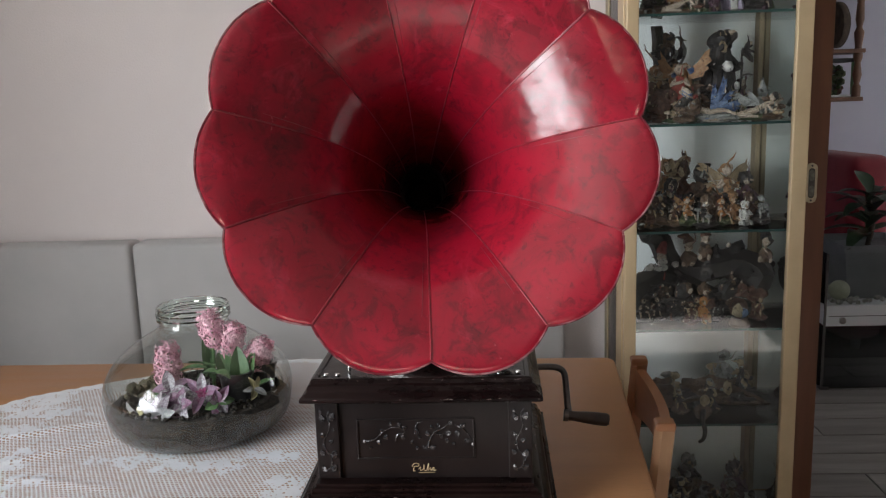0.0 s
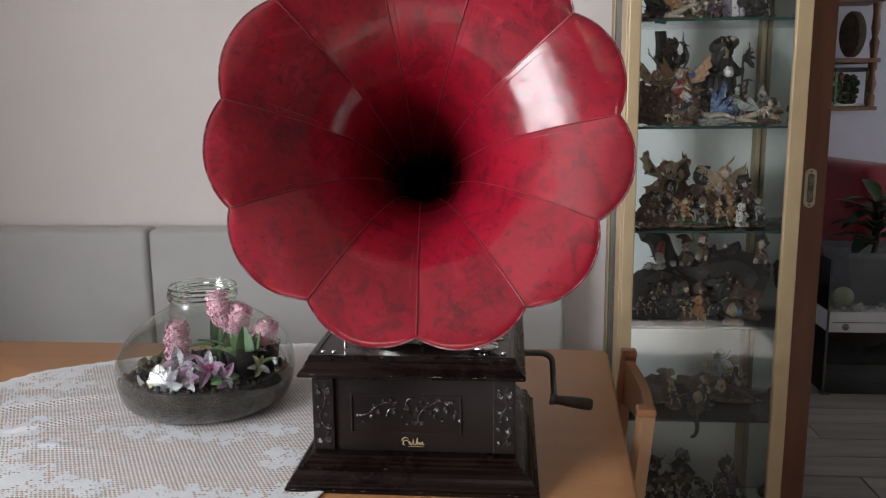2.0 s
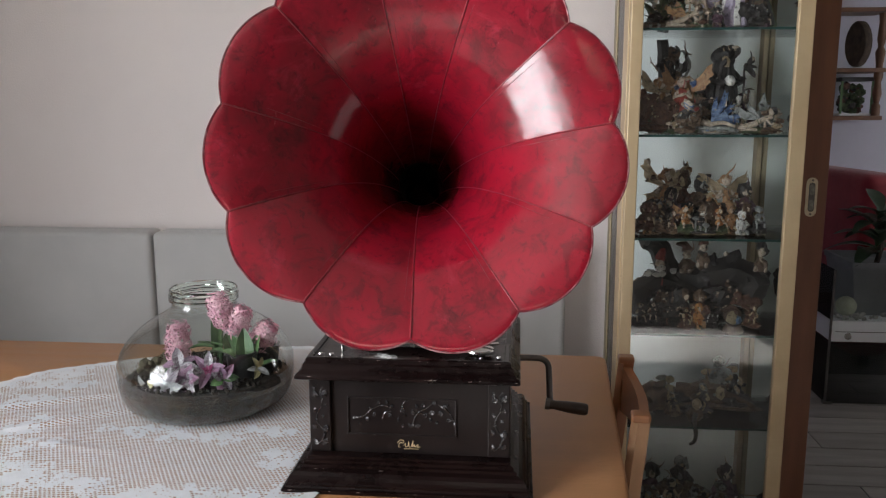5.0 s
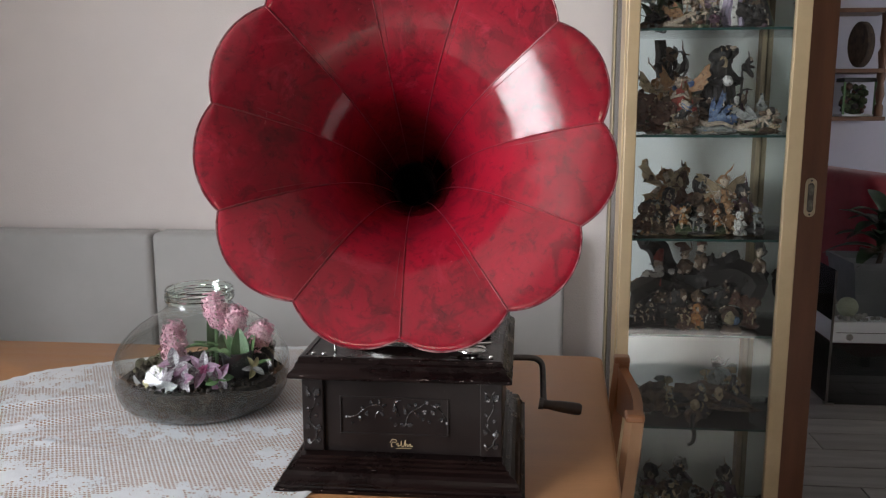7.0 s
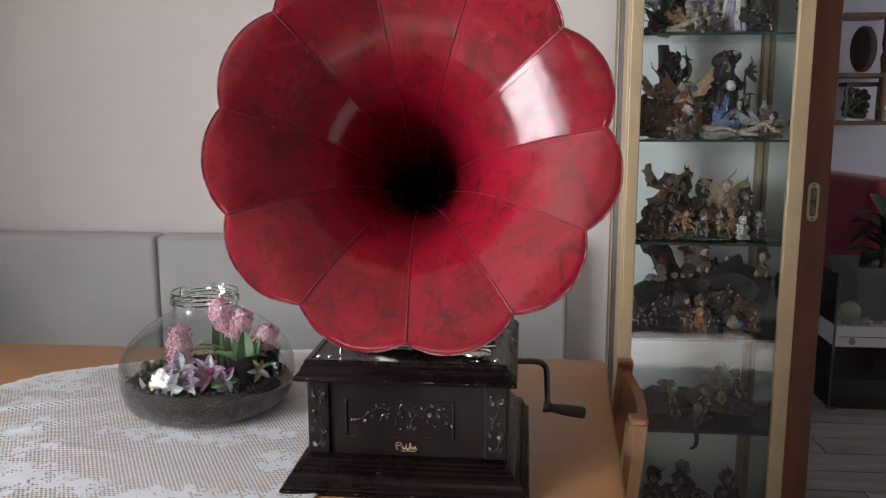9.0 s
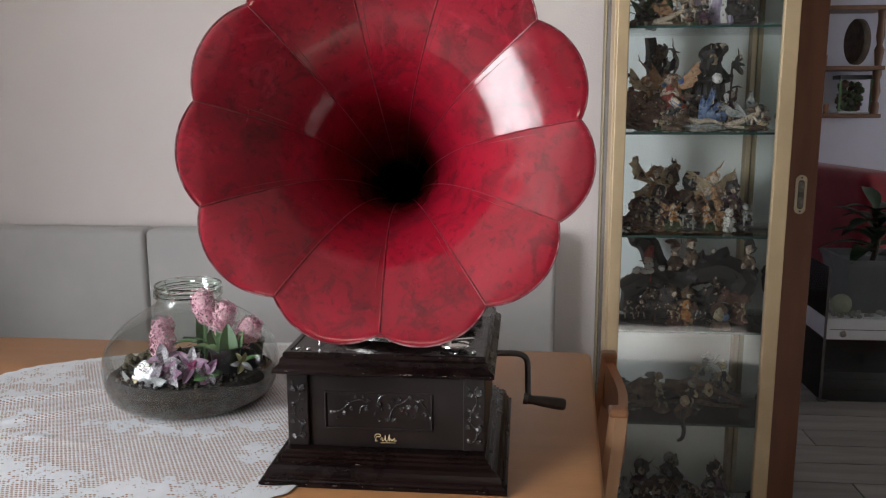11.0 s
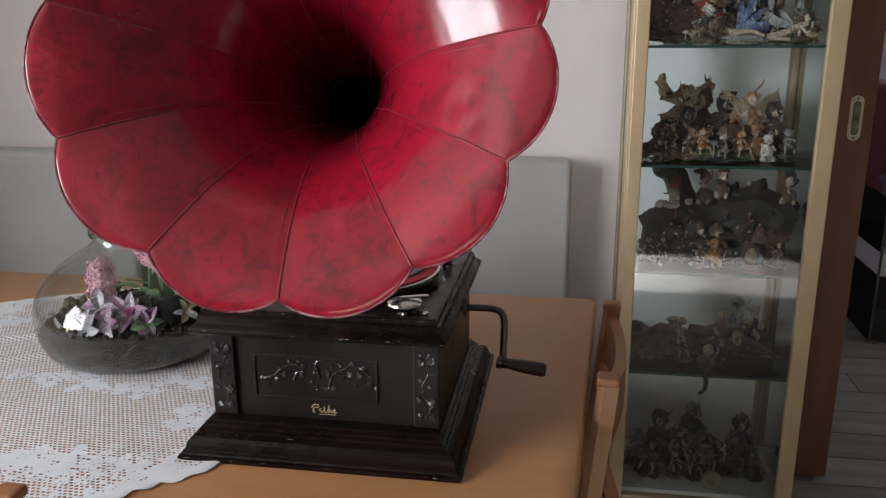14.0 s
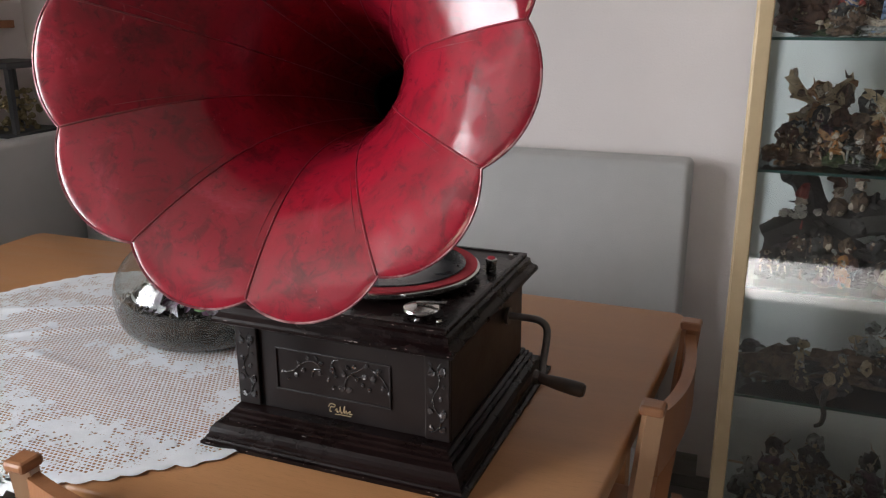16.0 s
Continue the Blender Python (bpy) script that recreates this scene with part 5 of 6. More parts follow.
        lump(bm, (0, 0, 0.14 * h), (0.42 * h, 0.26 * h, 0.15 * h), 0, seed + 9, 0.5)
        for i in range(5):
            x, z = j(0.7) * h, (0.35 + 0.5 * r.random()) * h
            lump(bm, (x, -0.20 * h, z), (0.055 * h, 0.05 * h, 0.07 * h), 3, seed + 20 + i, 0.3, 1)
            lump(bm, (x + 0.01 * h, -0.215 * h, z + 0.085 * h), (0.030 * h, 0.028 * h, 0.034 * h), 2, seed + 30 + i, 0.4, 1)
    elif kind == "tree":
        limb(bm, [(0.02 * h, 0, 0), (0.02 * h, 0, 0.3 * h), (0.0, 0.01 * h, 0.6 * h), (-0.05 * h, 0, 0.97 * h)], 0.10 * h, 0.062 * h, 0)
        for i in range(6):
            lump(bm, (j(0.12) * h, -0.03 * h + j(0.08) * h, (0.15 + 0.13 * i) * h), (0.075 * h, 0.07 * h, 0.11 * h), i % 2, seed + 40 + i, 0.5)
        lump(bm, (0, 0, 0.07 * h), (0.26 * h, 0.2 * h, 0.09 * h), 0, seed, 0.5)
        for i in range(4):
            z = (0.3 + 0.5 * r.random()) * h
            limb(bm, [(0, 0, z), (j(0.22) * h, j(0.2) * h, z + 0.06 * h), (j(0.34) * h, j(0.3) * h, z + 0.13 * h)], 0.028 * h, 0.008 * h, 0)
        arc = [(0.10 * h + 0.17 * h * math.cos(t), -0.04 * h, 0.70 * h + 0.17 * h * math.sin(t)) for t in (-2.2, -1.4, -0.6, 0.2, 1.0, 1.8)]
        limb(bm, arc[:4], 0.006 * h, 0.022 * h, 2)
        limb(bm, arc[3:], 0.022 * h, 0.005 * h, 2)
        lump(bm, (0.1 * h, -0.1 * h, 0.55 * h), (0.06 * h, 0.06 * h, 0.10 * h), 1, seed + 3, 0.3)
        lump(bm, (0.1 * h, -0.11 * h, 0.68 * h), (0.042 * h, 0.042 * h, 0.05 * h), 2, seed + 4, 0.1)
        wing(bm, (0.1 * h, -0.06 * h, 0.6 * h), 0.30 * h, 0.12 * h, 15, 45, 4, seed)
    elif kind == "dragon":
        limb(bm, [(-0.95 * h, 0, 0.30 * h), (-0.5 * h, -0.05 * h, 0.36 * h), (0, 0, 0.34 * h), (0.5 * h, -0.06 * h, 0.24 * h), (0.85 * h, -0.08 * h, 0.12 * h)], 0.22 * h, 0.05 * h, 0)
        lump(bm, (-0.25 * h, 0, 0.30 * h), (0.5 * h, 0.26 * h, 0.32 * h), 0, seed, 0.5)
        lump(bm, (0.32 * h, 0, 0.17 * h), (0.44 * h, 0.22 * h, 0.17 * h), 1, seed + 2, 0.5)
        lump(bm, (0.0, 0, 0.07 * h), (0.9 * h, 0.28 * h, 0.08 * h), 0, seed + 5, 0.4)
        for s in (-1, 1):
            wing(bm, (-0.1 * h, 0.06 * h * s, 0.42 * h), 0.75 * h, 0.24 * h, 12 if s > 0 else 168, -8, 4, seed + s)
        lump(bm, (0.05 * h, -0.20 * h, 0.42 * h), (0.10 * h, 0.08 * h, 0.16 * h), 2, seed + 4, 0.4)
    elif kind == "recliner":
        lump(bm, (0, 0, 0.10 * h), (0.75 * h, 0.30 * h, 0.11 * h), 0, seed, 0.4)
        limb(bm, [(0.62 * h, -0.16 * h, 0.62 * h), (0.34 * h, -0.18 * h, 0.52 * h), (0.02 * h, -0.18 * h, 0.34 * h), (-0.34 * h, -0.16 * h, 0.22 * h)], 0.085 * h, 0.115 * h, 2)
        limb(bm, [(-0.34 * h, -0.18 * h, 0.24 * h), (-0.62 * h, -0.24 * h, 0.16 * h), (-0.18 * h, -0.30 * h, 0.14 * h), (0.12 * h, -0.30 * h, 0.12 * h)], 0.105 * h, 0.040 * h, 2)
        limb(bm, [(0.42 * h, -0.20 * h, 0.52 * h), (0.62 * h, -0.30 * h, 0.32 * h), (0.74 * h, -0.30 * h, 0.50 * h)], 0.050 * h, 0.035 * h, 2)
        lump(bm, (0.58 * h, -0.20 * h, 0.76 * h), (0.105 * h, 0.10 * h, 0.12 * h), 2, seed, 0.1)
        lump(bm, (0.64 * h, -0.14 * h, 0.80 * h), (0.15 * h, 0.13 * h, 0.15 * h), 3, seed + 1, 0.4)
        wing(bm, (0.20 * h, -0.06 * h, 0.50 * h), 0.95 * h, 0.34 * h, 172, 34, 4, seed)
        wing(bm, (0.22 * h, -0.04 * h, 0.50 * h), 0.70 * h, 0.26 * h, 150, 62, 4, seed + 3)
        limb(bm, [(0.80 * h, -0.24 * h, 0.0), (0.80 * h, -0.24 * h, 0.22 * h)], 0.06 * h, 0.05 * h, 2)
        lump(bm, (0.80 * h, -0.24 * h, 0.26 * h), (0.20 * h, 0.16 * h, 0.09 * h), 1, seed + 4, 0.2)
    elif kind == "seated":
        limb(bm, [(0, 0, 0), (0.01 * h, 0, 0.22 * h)], 0.10 * h, 0.07 * h, 0)
        lump(bm, (0, 0, 0.27 * h), (0.30 * h, 0.24 * h, 0.06 * h), 2, seed, 0.2)
        limb(bm, [(0, 0, 0.30 * h), (-0.02 * h, 0.0, 0.48 * h), (0, 0, 0.66 * h)], 0.15 * h, 0.075 * h, 1)
        for k in range(5):
            limb(bm, [(0.03 * h, -0.10 * h, (0.50 - 0.02 * k) * h), (0.12 * h, -0.16 * h, (0.44 - 0.03 * k) * h), (0.20 * h, -0.12 * h, (0.36 - 0.012 * k) * h)], 0.028 * h, 0.022 * h, 3 if k % 2 else 2)
        lump(bm, (-0.01 * h, -0.02 * h, 0.77 * h), (0.075 * h, 0.075 * h, 0.09 * h), 2, seed, 0.08)
        for k in range(6):
            limb(bm, [((k - 2.5) * 0.024 * h, 0.03 * h, 0.85 * h), ((k - 2.5) * 0.06 * h, 0.05 * h, 0.70 * h), ((k - 2.5) * 0.055 * h, 0.05 * h, 0.50 * h)], 0.04 * h, 0.02 * h, 4)
        for s in (-1, 1):
            limb(bm, [(s * 0.07 * h, 0, 0.64 * h), (s * 0.12 * h, -0.10 * h, 0.54 * h), (0.05 * h, -0.14 * h, 0.60 * h)], 0.032 * h, 0.022 * h, 2)
            wing(bm, (s * 0.03 * h, 0.08 * h, 0.62 * h), (0.46 + j(0.08)) * h, 0.26 * h, (0 if s > 0 else 180) - s * 22, 48 + j(16), 4, seed + s)
            wing(bm, (s * 0.03 * h, 0.08 * h, 0.55 * h), 0.26 * h, 0.16 * h, (0 if s > 0 else 180) - s * 10, -12 + j(16), 0, seed + 4 + s)
    elif kind == "reaper":
        lump(bm, (0, 0, 0.12 * h), (0.24 * h, 0.18 * h, 0.14 * h), 0, seed, 0.4)
        for k in range(9):
            a = 2 * math.pi * k / 9
            limb(bm, [(0.07 * h * math.cos(a), 0.06 * h * math.sin(a), 0.80 * h), (0.14 * h * math.cos(a), 0.11 * h * math.sin(a), 0.50 * h), (0.20 * h * math.cos(a) + j(0.06) * h, 0.16 * h * math.sin(a), 0.03 * h)], 0.05 * h, 0.06 * h, 0 if k % 2 else 1)
        lump(bm, (0, 0, 0.84 * h), (0.13 * h, 0.12 * h, 0.13 * h), 0, seed + 2, 0.45)
        lump(bm, (0.10 * h, -0.02 * h, 0.93 * h), (0.06 * h, 0.05 * h, 0.07 * h), 1, seed + 3, 0.5)
        lump(bm, (-0.01 * h, -0.10 * h, 0.80 * h), (0.05 * h, 0.04 * h, 0.06 * h), 4, seed + 4, 0.15)
        for s in (-1, 1):
            limb(bm, [(s * 0.11 * h, 0, 0.70 * h), (s * 0.17 * h, -0.10 * h, 0.58 * h), (s * 0.07 * h, -0.19 * h, 0.55 * h)], 0.05 * h, 0.035 * h, 0)
        lump(bm, (-0.02 * h, -0.21 * h, 0.58 * h), (0.062 * h, 0.062 * h, 0.062 * h), 3, seed, 0.0)
        limb(bm, [(0.20 * h, -0.12 * h, 0.04 * h), (0.21 * h, -0.13 * h, 0.45 * h), (0.22 * h, -0.12 * h, 0.80 * h)], 0.011 * h, 0.011 * h, 1)
        for dx, dz in ((0.06, 0.07), (0.07, 0.0), (0.06, -0.07)):
            limb(bm, [(0.22 * h, -0.12 * h, 0.74 * h), (0.22 * h + dx * h, -0.12 * h, (0.74 + 0.6 * dz) * h), (0.23 * h + 1.9 * dx * h, -0.12 * h, (0.74 + 1.2 * dz) * h)], 0.03 * h, 0.02 * h, 0)
    elif kind == "hooded":
        lump(bm, (0, 0, 0.08 * h), (0.22 * h, 0.19 * h, 0.10 * h), 0, seed, 0.45)
        lump(bm, (0, 0, 0.36 * h), (0.20 * h, 0.17 * h, 0.30 * h), 1, seed + 1, 0.4)
        lump(bm, (j(0.06) * h, 0.02 * h, 0.82 * h), (0.15 * h, 0.14 * h, 0.17 * h), 3, seed + 3, 0.4)
        lump(bm, (j(0.04) * h, -0.09 * h, 0.79 * h), (0.070 * h, 0.05 * h, 0.085 * h), 2, seed + 2, 0.35)
        for s in (-1, 1):
            limb(bm, [(s * 0.15 * h, 0, 0.58 * h), (s * 0.24 * h, -0.10 * h, 0.42 * h), (s * 0.07 * h, -0.20 * h, 0.44 * h + j(0.1) * h)], 0.055 * h, 0.04 * h, 1)
            limb(bm, [(s * 0.09 * h, -0.06 * h, 0.20 * h), (s * 0.15 * h, -0.22 * h, 0.16 * h), (s * 0.14 * h, -0.25 * h, 0.04 * h)], 0.055 * h, 0.05 * h, 4)
    elif kind == "driftwood":
        limb(bm, [(-0.62 * h, -0.04 * h, 0.93 * h), (-0.50 * h, 0, 0.84 * h), (-0.40 * h, 0.02 * h, 0.58 * h), (-0.12 * h, 0, 0.46 * h), (0.25 * h, 0.02 * h, 0.56 * h)], 0.13 * h, 0.17 * h, 0)
        limb(bm, [(0.15 * h, 0, 0.56 * h), (0.50 * h, 0.02 * h, 0.62 * h), (0.72 * h, 0, 0.48 * h), (0.60 * h, 0, 0.22 * h), (0.52 * h, -0.02 * h, 0.0)], 0.20 * h, 0.12 * h, 0)
        for k in range(9):
            lump(bm, ((0.1 + 0.075 * k) * h, j(0.10) * h, (0.52 + j(0.34)) * h), (0.15 * h, 0.12 * h, 0.15 * h), 0 if k % 3 else 1, seed + k, 0.6)
        limb(bm, [(-0.40 * h, 0.02 * h, 0.56 * h), (-0.56 * h, 0.03 * h, 0.36 * h), (-0.74 * h, 0.0, 0.28 * h)], 0.09 * h, 0.03 * h, 0)
        lump(bm, (-0.66 * h, -0.06 * h, 0.92 * h), (0.10 * h, 0.09 * h, 0.085 * h), 0, seed + 9, 0.4)
        for x, z, g in ((-0.14, 0.74, 1.0), (0.06, 0.84, 1.0), (0.76, 0.84, 0.9)):
            lump(bm, (x * h, -0.10 * h, (z - 0.10) * h), (0.085 * h * g, 0.08 * h, 0.11 * h * g), 3, seed + int(90 * z), 0.35)
            lump(bm, (x * h, -0.12 * h, (z + 0.07) * h), (0.055 * h * g, 0.05 * h, 0.065 * h * g), 2, seed + 3, 0.35)
            limb(bm, [(x * h, -0.10 * h, (z + 0.11) * h), ((x - 0.03) * h, -0.08 * h, (z + 0.19) * h), ((x - 0.14) * h, -0.08 * h, (z + 0.20) * h)], 0.075 * h * g, 0.015 * h, 4 if x < 0.5 else 1)
            for t in (-1, 1):
                lump(bm, ((x + 0.06 * t) * h, -0.17 * h, (z - 0.15) * h), (0.030 * h, 0.03 * h, 0.038 * h), 2, seed + t, 0.2, 1)
    elif kind == "outcrop":
        limb(bm, [(-0.40 * h, 0, 0.30 * h), (-0.10 * h, 0, 0.50 * h), (0.15 * h, 0, 0.42 * h), (0.55 * h, 0.02 * h, 0.24 * h)], 0.17 * h, 0.10 * h, 0)
        limb(bm, [(-0.32 * h, 0.04 * h, 0.40 * h), (-0.36 * h, 0.05 * h, 0.0)], 0.12 * h, 0.12 * h, 0)
        limb(bm, [(0.40 * h, 0.04 * h, 0.32 * h), (0.52 * h, 0.05 * h, 0.0)], 0.12 * h, 0.14 * h, 0)
        for k in range(5):
            lump(bm, (j(0.5) * h, j(0.08) * h, (0.40 + j(0.2)) * h), (0.13 * h, 0.11 * h, 0.12 * h), 1 if k % 2 else 0, seed + k, 0.5)
        for k in range(9):
            lump(bm, (-0.12 * h + j(0.42) * h, -0.10 * h + j(0.12) * h, (0.66 + j(0.12)) * h), (0.05 * h, 0.05 * h, 0.045 * h), 4, seed + 20 + k, 0.3, 1)
        lump(bm, (-0.10 * h, -0.06 * h, 0.76 * h), (0.060 * h, 0.06 * h, 0.065 * h), 2, seed + 2, 0.3)
        limb(bm, [(-0.10 * h, -0.04 * h, 0.80 * h), (-0.08 * h, -0.04 * h, 0.90 * h), (-0.05 * h, -0.04 * h, 0.93 * h)], 0.07 * h, 0.02 * h, 3)
    elif kind == "gown":
        for k in range(13):
            a = 2 * math.pi * k / 13
            limb(bm, [(0.05 * h * math.cos(a), 0.04 * h * math.sin(a), 0.66 * h), (0.09 * h * math.cos(a), 0.08 * h * math.sin(a), 0.40 * h), ((0.20 + j(0.06)) * h * math.cos(a), 0.15 * h * math.sin(a), 0.01 * h)], 0.035 * h, 0.055 * h, 1 if k % 3 else 3)
        lump(bm, (0, 0, 0.68 * h), (0.085 * h, 0.07 * h, 0.12 * h), 1, seed, 0.2)
        lump(bm, (0, -0.02 * h, 0.88 * h), (0.06 * h, 0.06 * h, 0.075 * h), 2, seed, 0.1)
        lump(bm, (0, 0.03 * h, 0.88 * h), (0.085 * h, 0.08 * h, 0.11 * h), 0, seed + 1, 0.35)
        for s in (-1, 1):
            limb(bm, [(s * 0.08 * h, 0, 0.74 * h), (s * 0.16 * h, -0.06 * h, 0.60 * h), (s * 0.10 * h, -0.14 * h, 0.52 * h)], 0.035 * h, 0.025 * h, 2)
    elif kind == "fern":
        lump(bm, (0, 0, 0.06 * h), (0.35 * h, 0.25 * h, 0.08 * h), 1, seed, 0.4)
        for k in range(16):
            own = bmesh.new()
            blade(h * r.uniform(0.6, 1.0), 0.05 * h, 0.7, own, Matrix.Translation((j(0.2) * h, j(0.1) * h, 0.08 * h)) @ Matrix.Rotation(r.uniform(0, 6.3), 4, "Z") @ Matrix.Rotation(radians(r.uniform(40, 85)), 4, "X"), 0.3)
            merge(bm, own, None, 0)
    elif kind == "pebbles":
        for i in range(16):
            lump(bm, (j(2.6) * h, j(0.8) * h, 0.16 * h), (0.17 * h, 0.15 * h, 0.15 * h), 2, seed + i, 0.25, 1)
        lump(bm, (0, 0, 0.05 * h), (1.3 * h, 0.45 * h, 0.06 * h), 0, seed, 0.3)
    elif kind == "mushrooms":
        lump(bm, (0, 0, 0.08 * h), (0.45 * h, 0.3 * h, 0.12 * h), 0, seed, 0.5)
        for i in range(5):
            x, y, z = j(0.7) * h, j(0.35) * h, (0.35 + 0.5 * r.random()) * h
            limb(bm, [(x, y, 0), (x, y, z)], 0.045 * h, 0.035 * h, 2)
            lump(bm, (x, y, z), (0.16 * h, 0.15 * h, 0.09 * h), 2 if i % 2 else 3, seed + i, 0.2)
    picks = [v.co.copy() for v in bm.verts]
    for i in range(12 if kind != "pebbles" else 0):
        p = r.choice(picks)
        q = p + Vector((j(0.30), j(0.22) - 0.05, r.uniform(-0.05, 0.22))) * h
        limb(bm, [p, (p + q) / 2 + Vector((j(0.06), j(0.06), j(0.06))) * h, q], 0.016 * h, 0.004 * h, r.choice((0, 1, 2, 3, 4)))
    for i in range(22 if kind != "pebbles" else 0):
        k = h * r.uniform(0.016, 0.042)
        lump(bm, r.choice(picks), (k * r.uniform(0.7, 1.6), k, k * r.uniform(0.7, 1.8)), r.choice((0, 0, 1, 1, 3, 2, 4)), seed + 50 + i, 0.5, 1)
    for v in bm.verts:
        q = v.co * (9.0 / h)
        v.co += Vector((noise.noise(q), noise.noise(q + Vector((5, 0, 0))), noise.noise(q + Vector((0, 7, 0))))) * h * 0.022
        q = v.co * (24.0 / h)
        v.co += Vector((noise.noise(q), noise.noise(q + Vector((3, 0, 0))), noise.noise(q + Vector((0, 4, 0))))) * h * 0.012
    zmin = min(v.co.z for v in bm.verts)
    bmesh.ops.translate(bm, verts=bm.verts[:], vec=(0, 0, -zmin))
    return part(kind + "_figurine", bm, [RESIN[p] for p in palette], smooth=True)


P = {"f_amber": ("brown", "amber", "cream", "amber", "sand"), "f_brown": ("brown", "rust", "cream", "brown", "amber"), "f_pale": ("moss", "white", "cream", "grey", "cream"), "f_blue": ("grey", "sand", "cream", "sand", "blue"), "f_lilac": ("grey", "lilac", "cream", "brown", "lilac"), "f_orange": ("moss", "orange", "cream", "orange", "amber"),
     "f_moss": ("moss", "moss", "cream", "sand", "grey"), "e_grey": ("dark", "grey", "grey", "grey", "grey"), "e_bone": ("dark", "dark", "sand", "grey", "sand"), "g_white": ("white", "white", "cream", "white", "grey"), "g_dark": ("dark", "plum", "cream", "dark", "dark"),
     "g_red": ("black", "dark", "cream", "red", "white"), "d": ("dark", "brown", "grey", "dark", "dark"), "d_rust": ("rust", "rust", "sand", "brown", "rust"), "d_dark": ("black", "dark", "cream", "brown", "rust"), "d_grey": ("brown", "dark", "sand", "grey", "grey"), "plum": ("plum", "plum", "cream", "dark", "brown"),
     "r_black": ("black", "dark", "cream", "white", "sand"), "s_red": ("brown", "red", "cream", "blue", "amber"), "n_pale": ("moss", "sand", "cream", "dark", "grey"), "v_lilac": ("brown", "lilac", "cream", "white", "lilac"), "v_dark": ("dark", "dark", "cream", "moss", "dark"), "fern": ("moss", "brown", "moss", "moss", "moss")}
LABELS = {"fairy": "winged fairy figurine seated on a rock, painted resin", "elf": "thin-limbed elf figurine crouching on a rock, painted resin", "sprite": "sprite figurine with spread wings lying on pebbles", "gnome": "small gnome figurine with a pointed cap, painted resin", "rock": "dark rocky figurine group with small faces, painted resin",
          "tree": "gnarled tree figurine with a small winged figure and crescent moon", "dragon": "long reclining dragon figurine in dark painted resin", "pebbles": "row of pale pebbles on a resin base", "mushrooms": "cluster of mushroom figurines on a mossy base", "recliner": "kneeling bare-limbed fairy figurine with veined wings", "seated": "long-haired fairy figurine sitting on a toadstool",
          "reaper": "cloaked figurine holding a silvery ball and an axe", "hooded": "stout hooded figurine with a pale face, painted resin", "driftwood": "twisted driftwood beast figurine ridden by small gnomes", "outcrop": "arched rock figurine topped by a gnome among blossoms", "gown": "lady figurine in a long pleated gown", "fern": "tuft of painted fern leaves"}
TONES = {"f_amber": "amber and cream", "f_brown": "brown and rust", "f_pale": "pale cream", "f_blue": "blue-winged", "f_lilac": "lilac", "f_orange": "orange", "f_moss": "mossy green", "e_grey": "grey", "e_bone": "bone-coloured", "g_white": "white", "g_dark": "dark plum", "g_red": "red-capped black", "d": "black-brown", "d_rust": "rusty", "d_dark": "black", "d_grey": "brown-grey", "plum": "plum", "r_black": "black",
         "s_red": "red-skirted", "n_pale": "pale", "v_lilac": "lilac-white", "v_dark": "dark green", "fern": "green"}
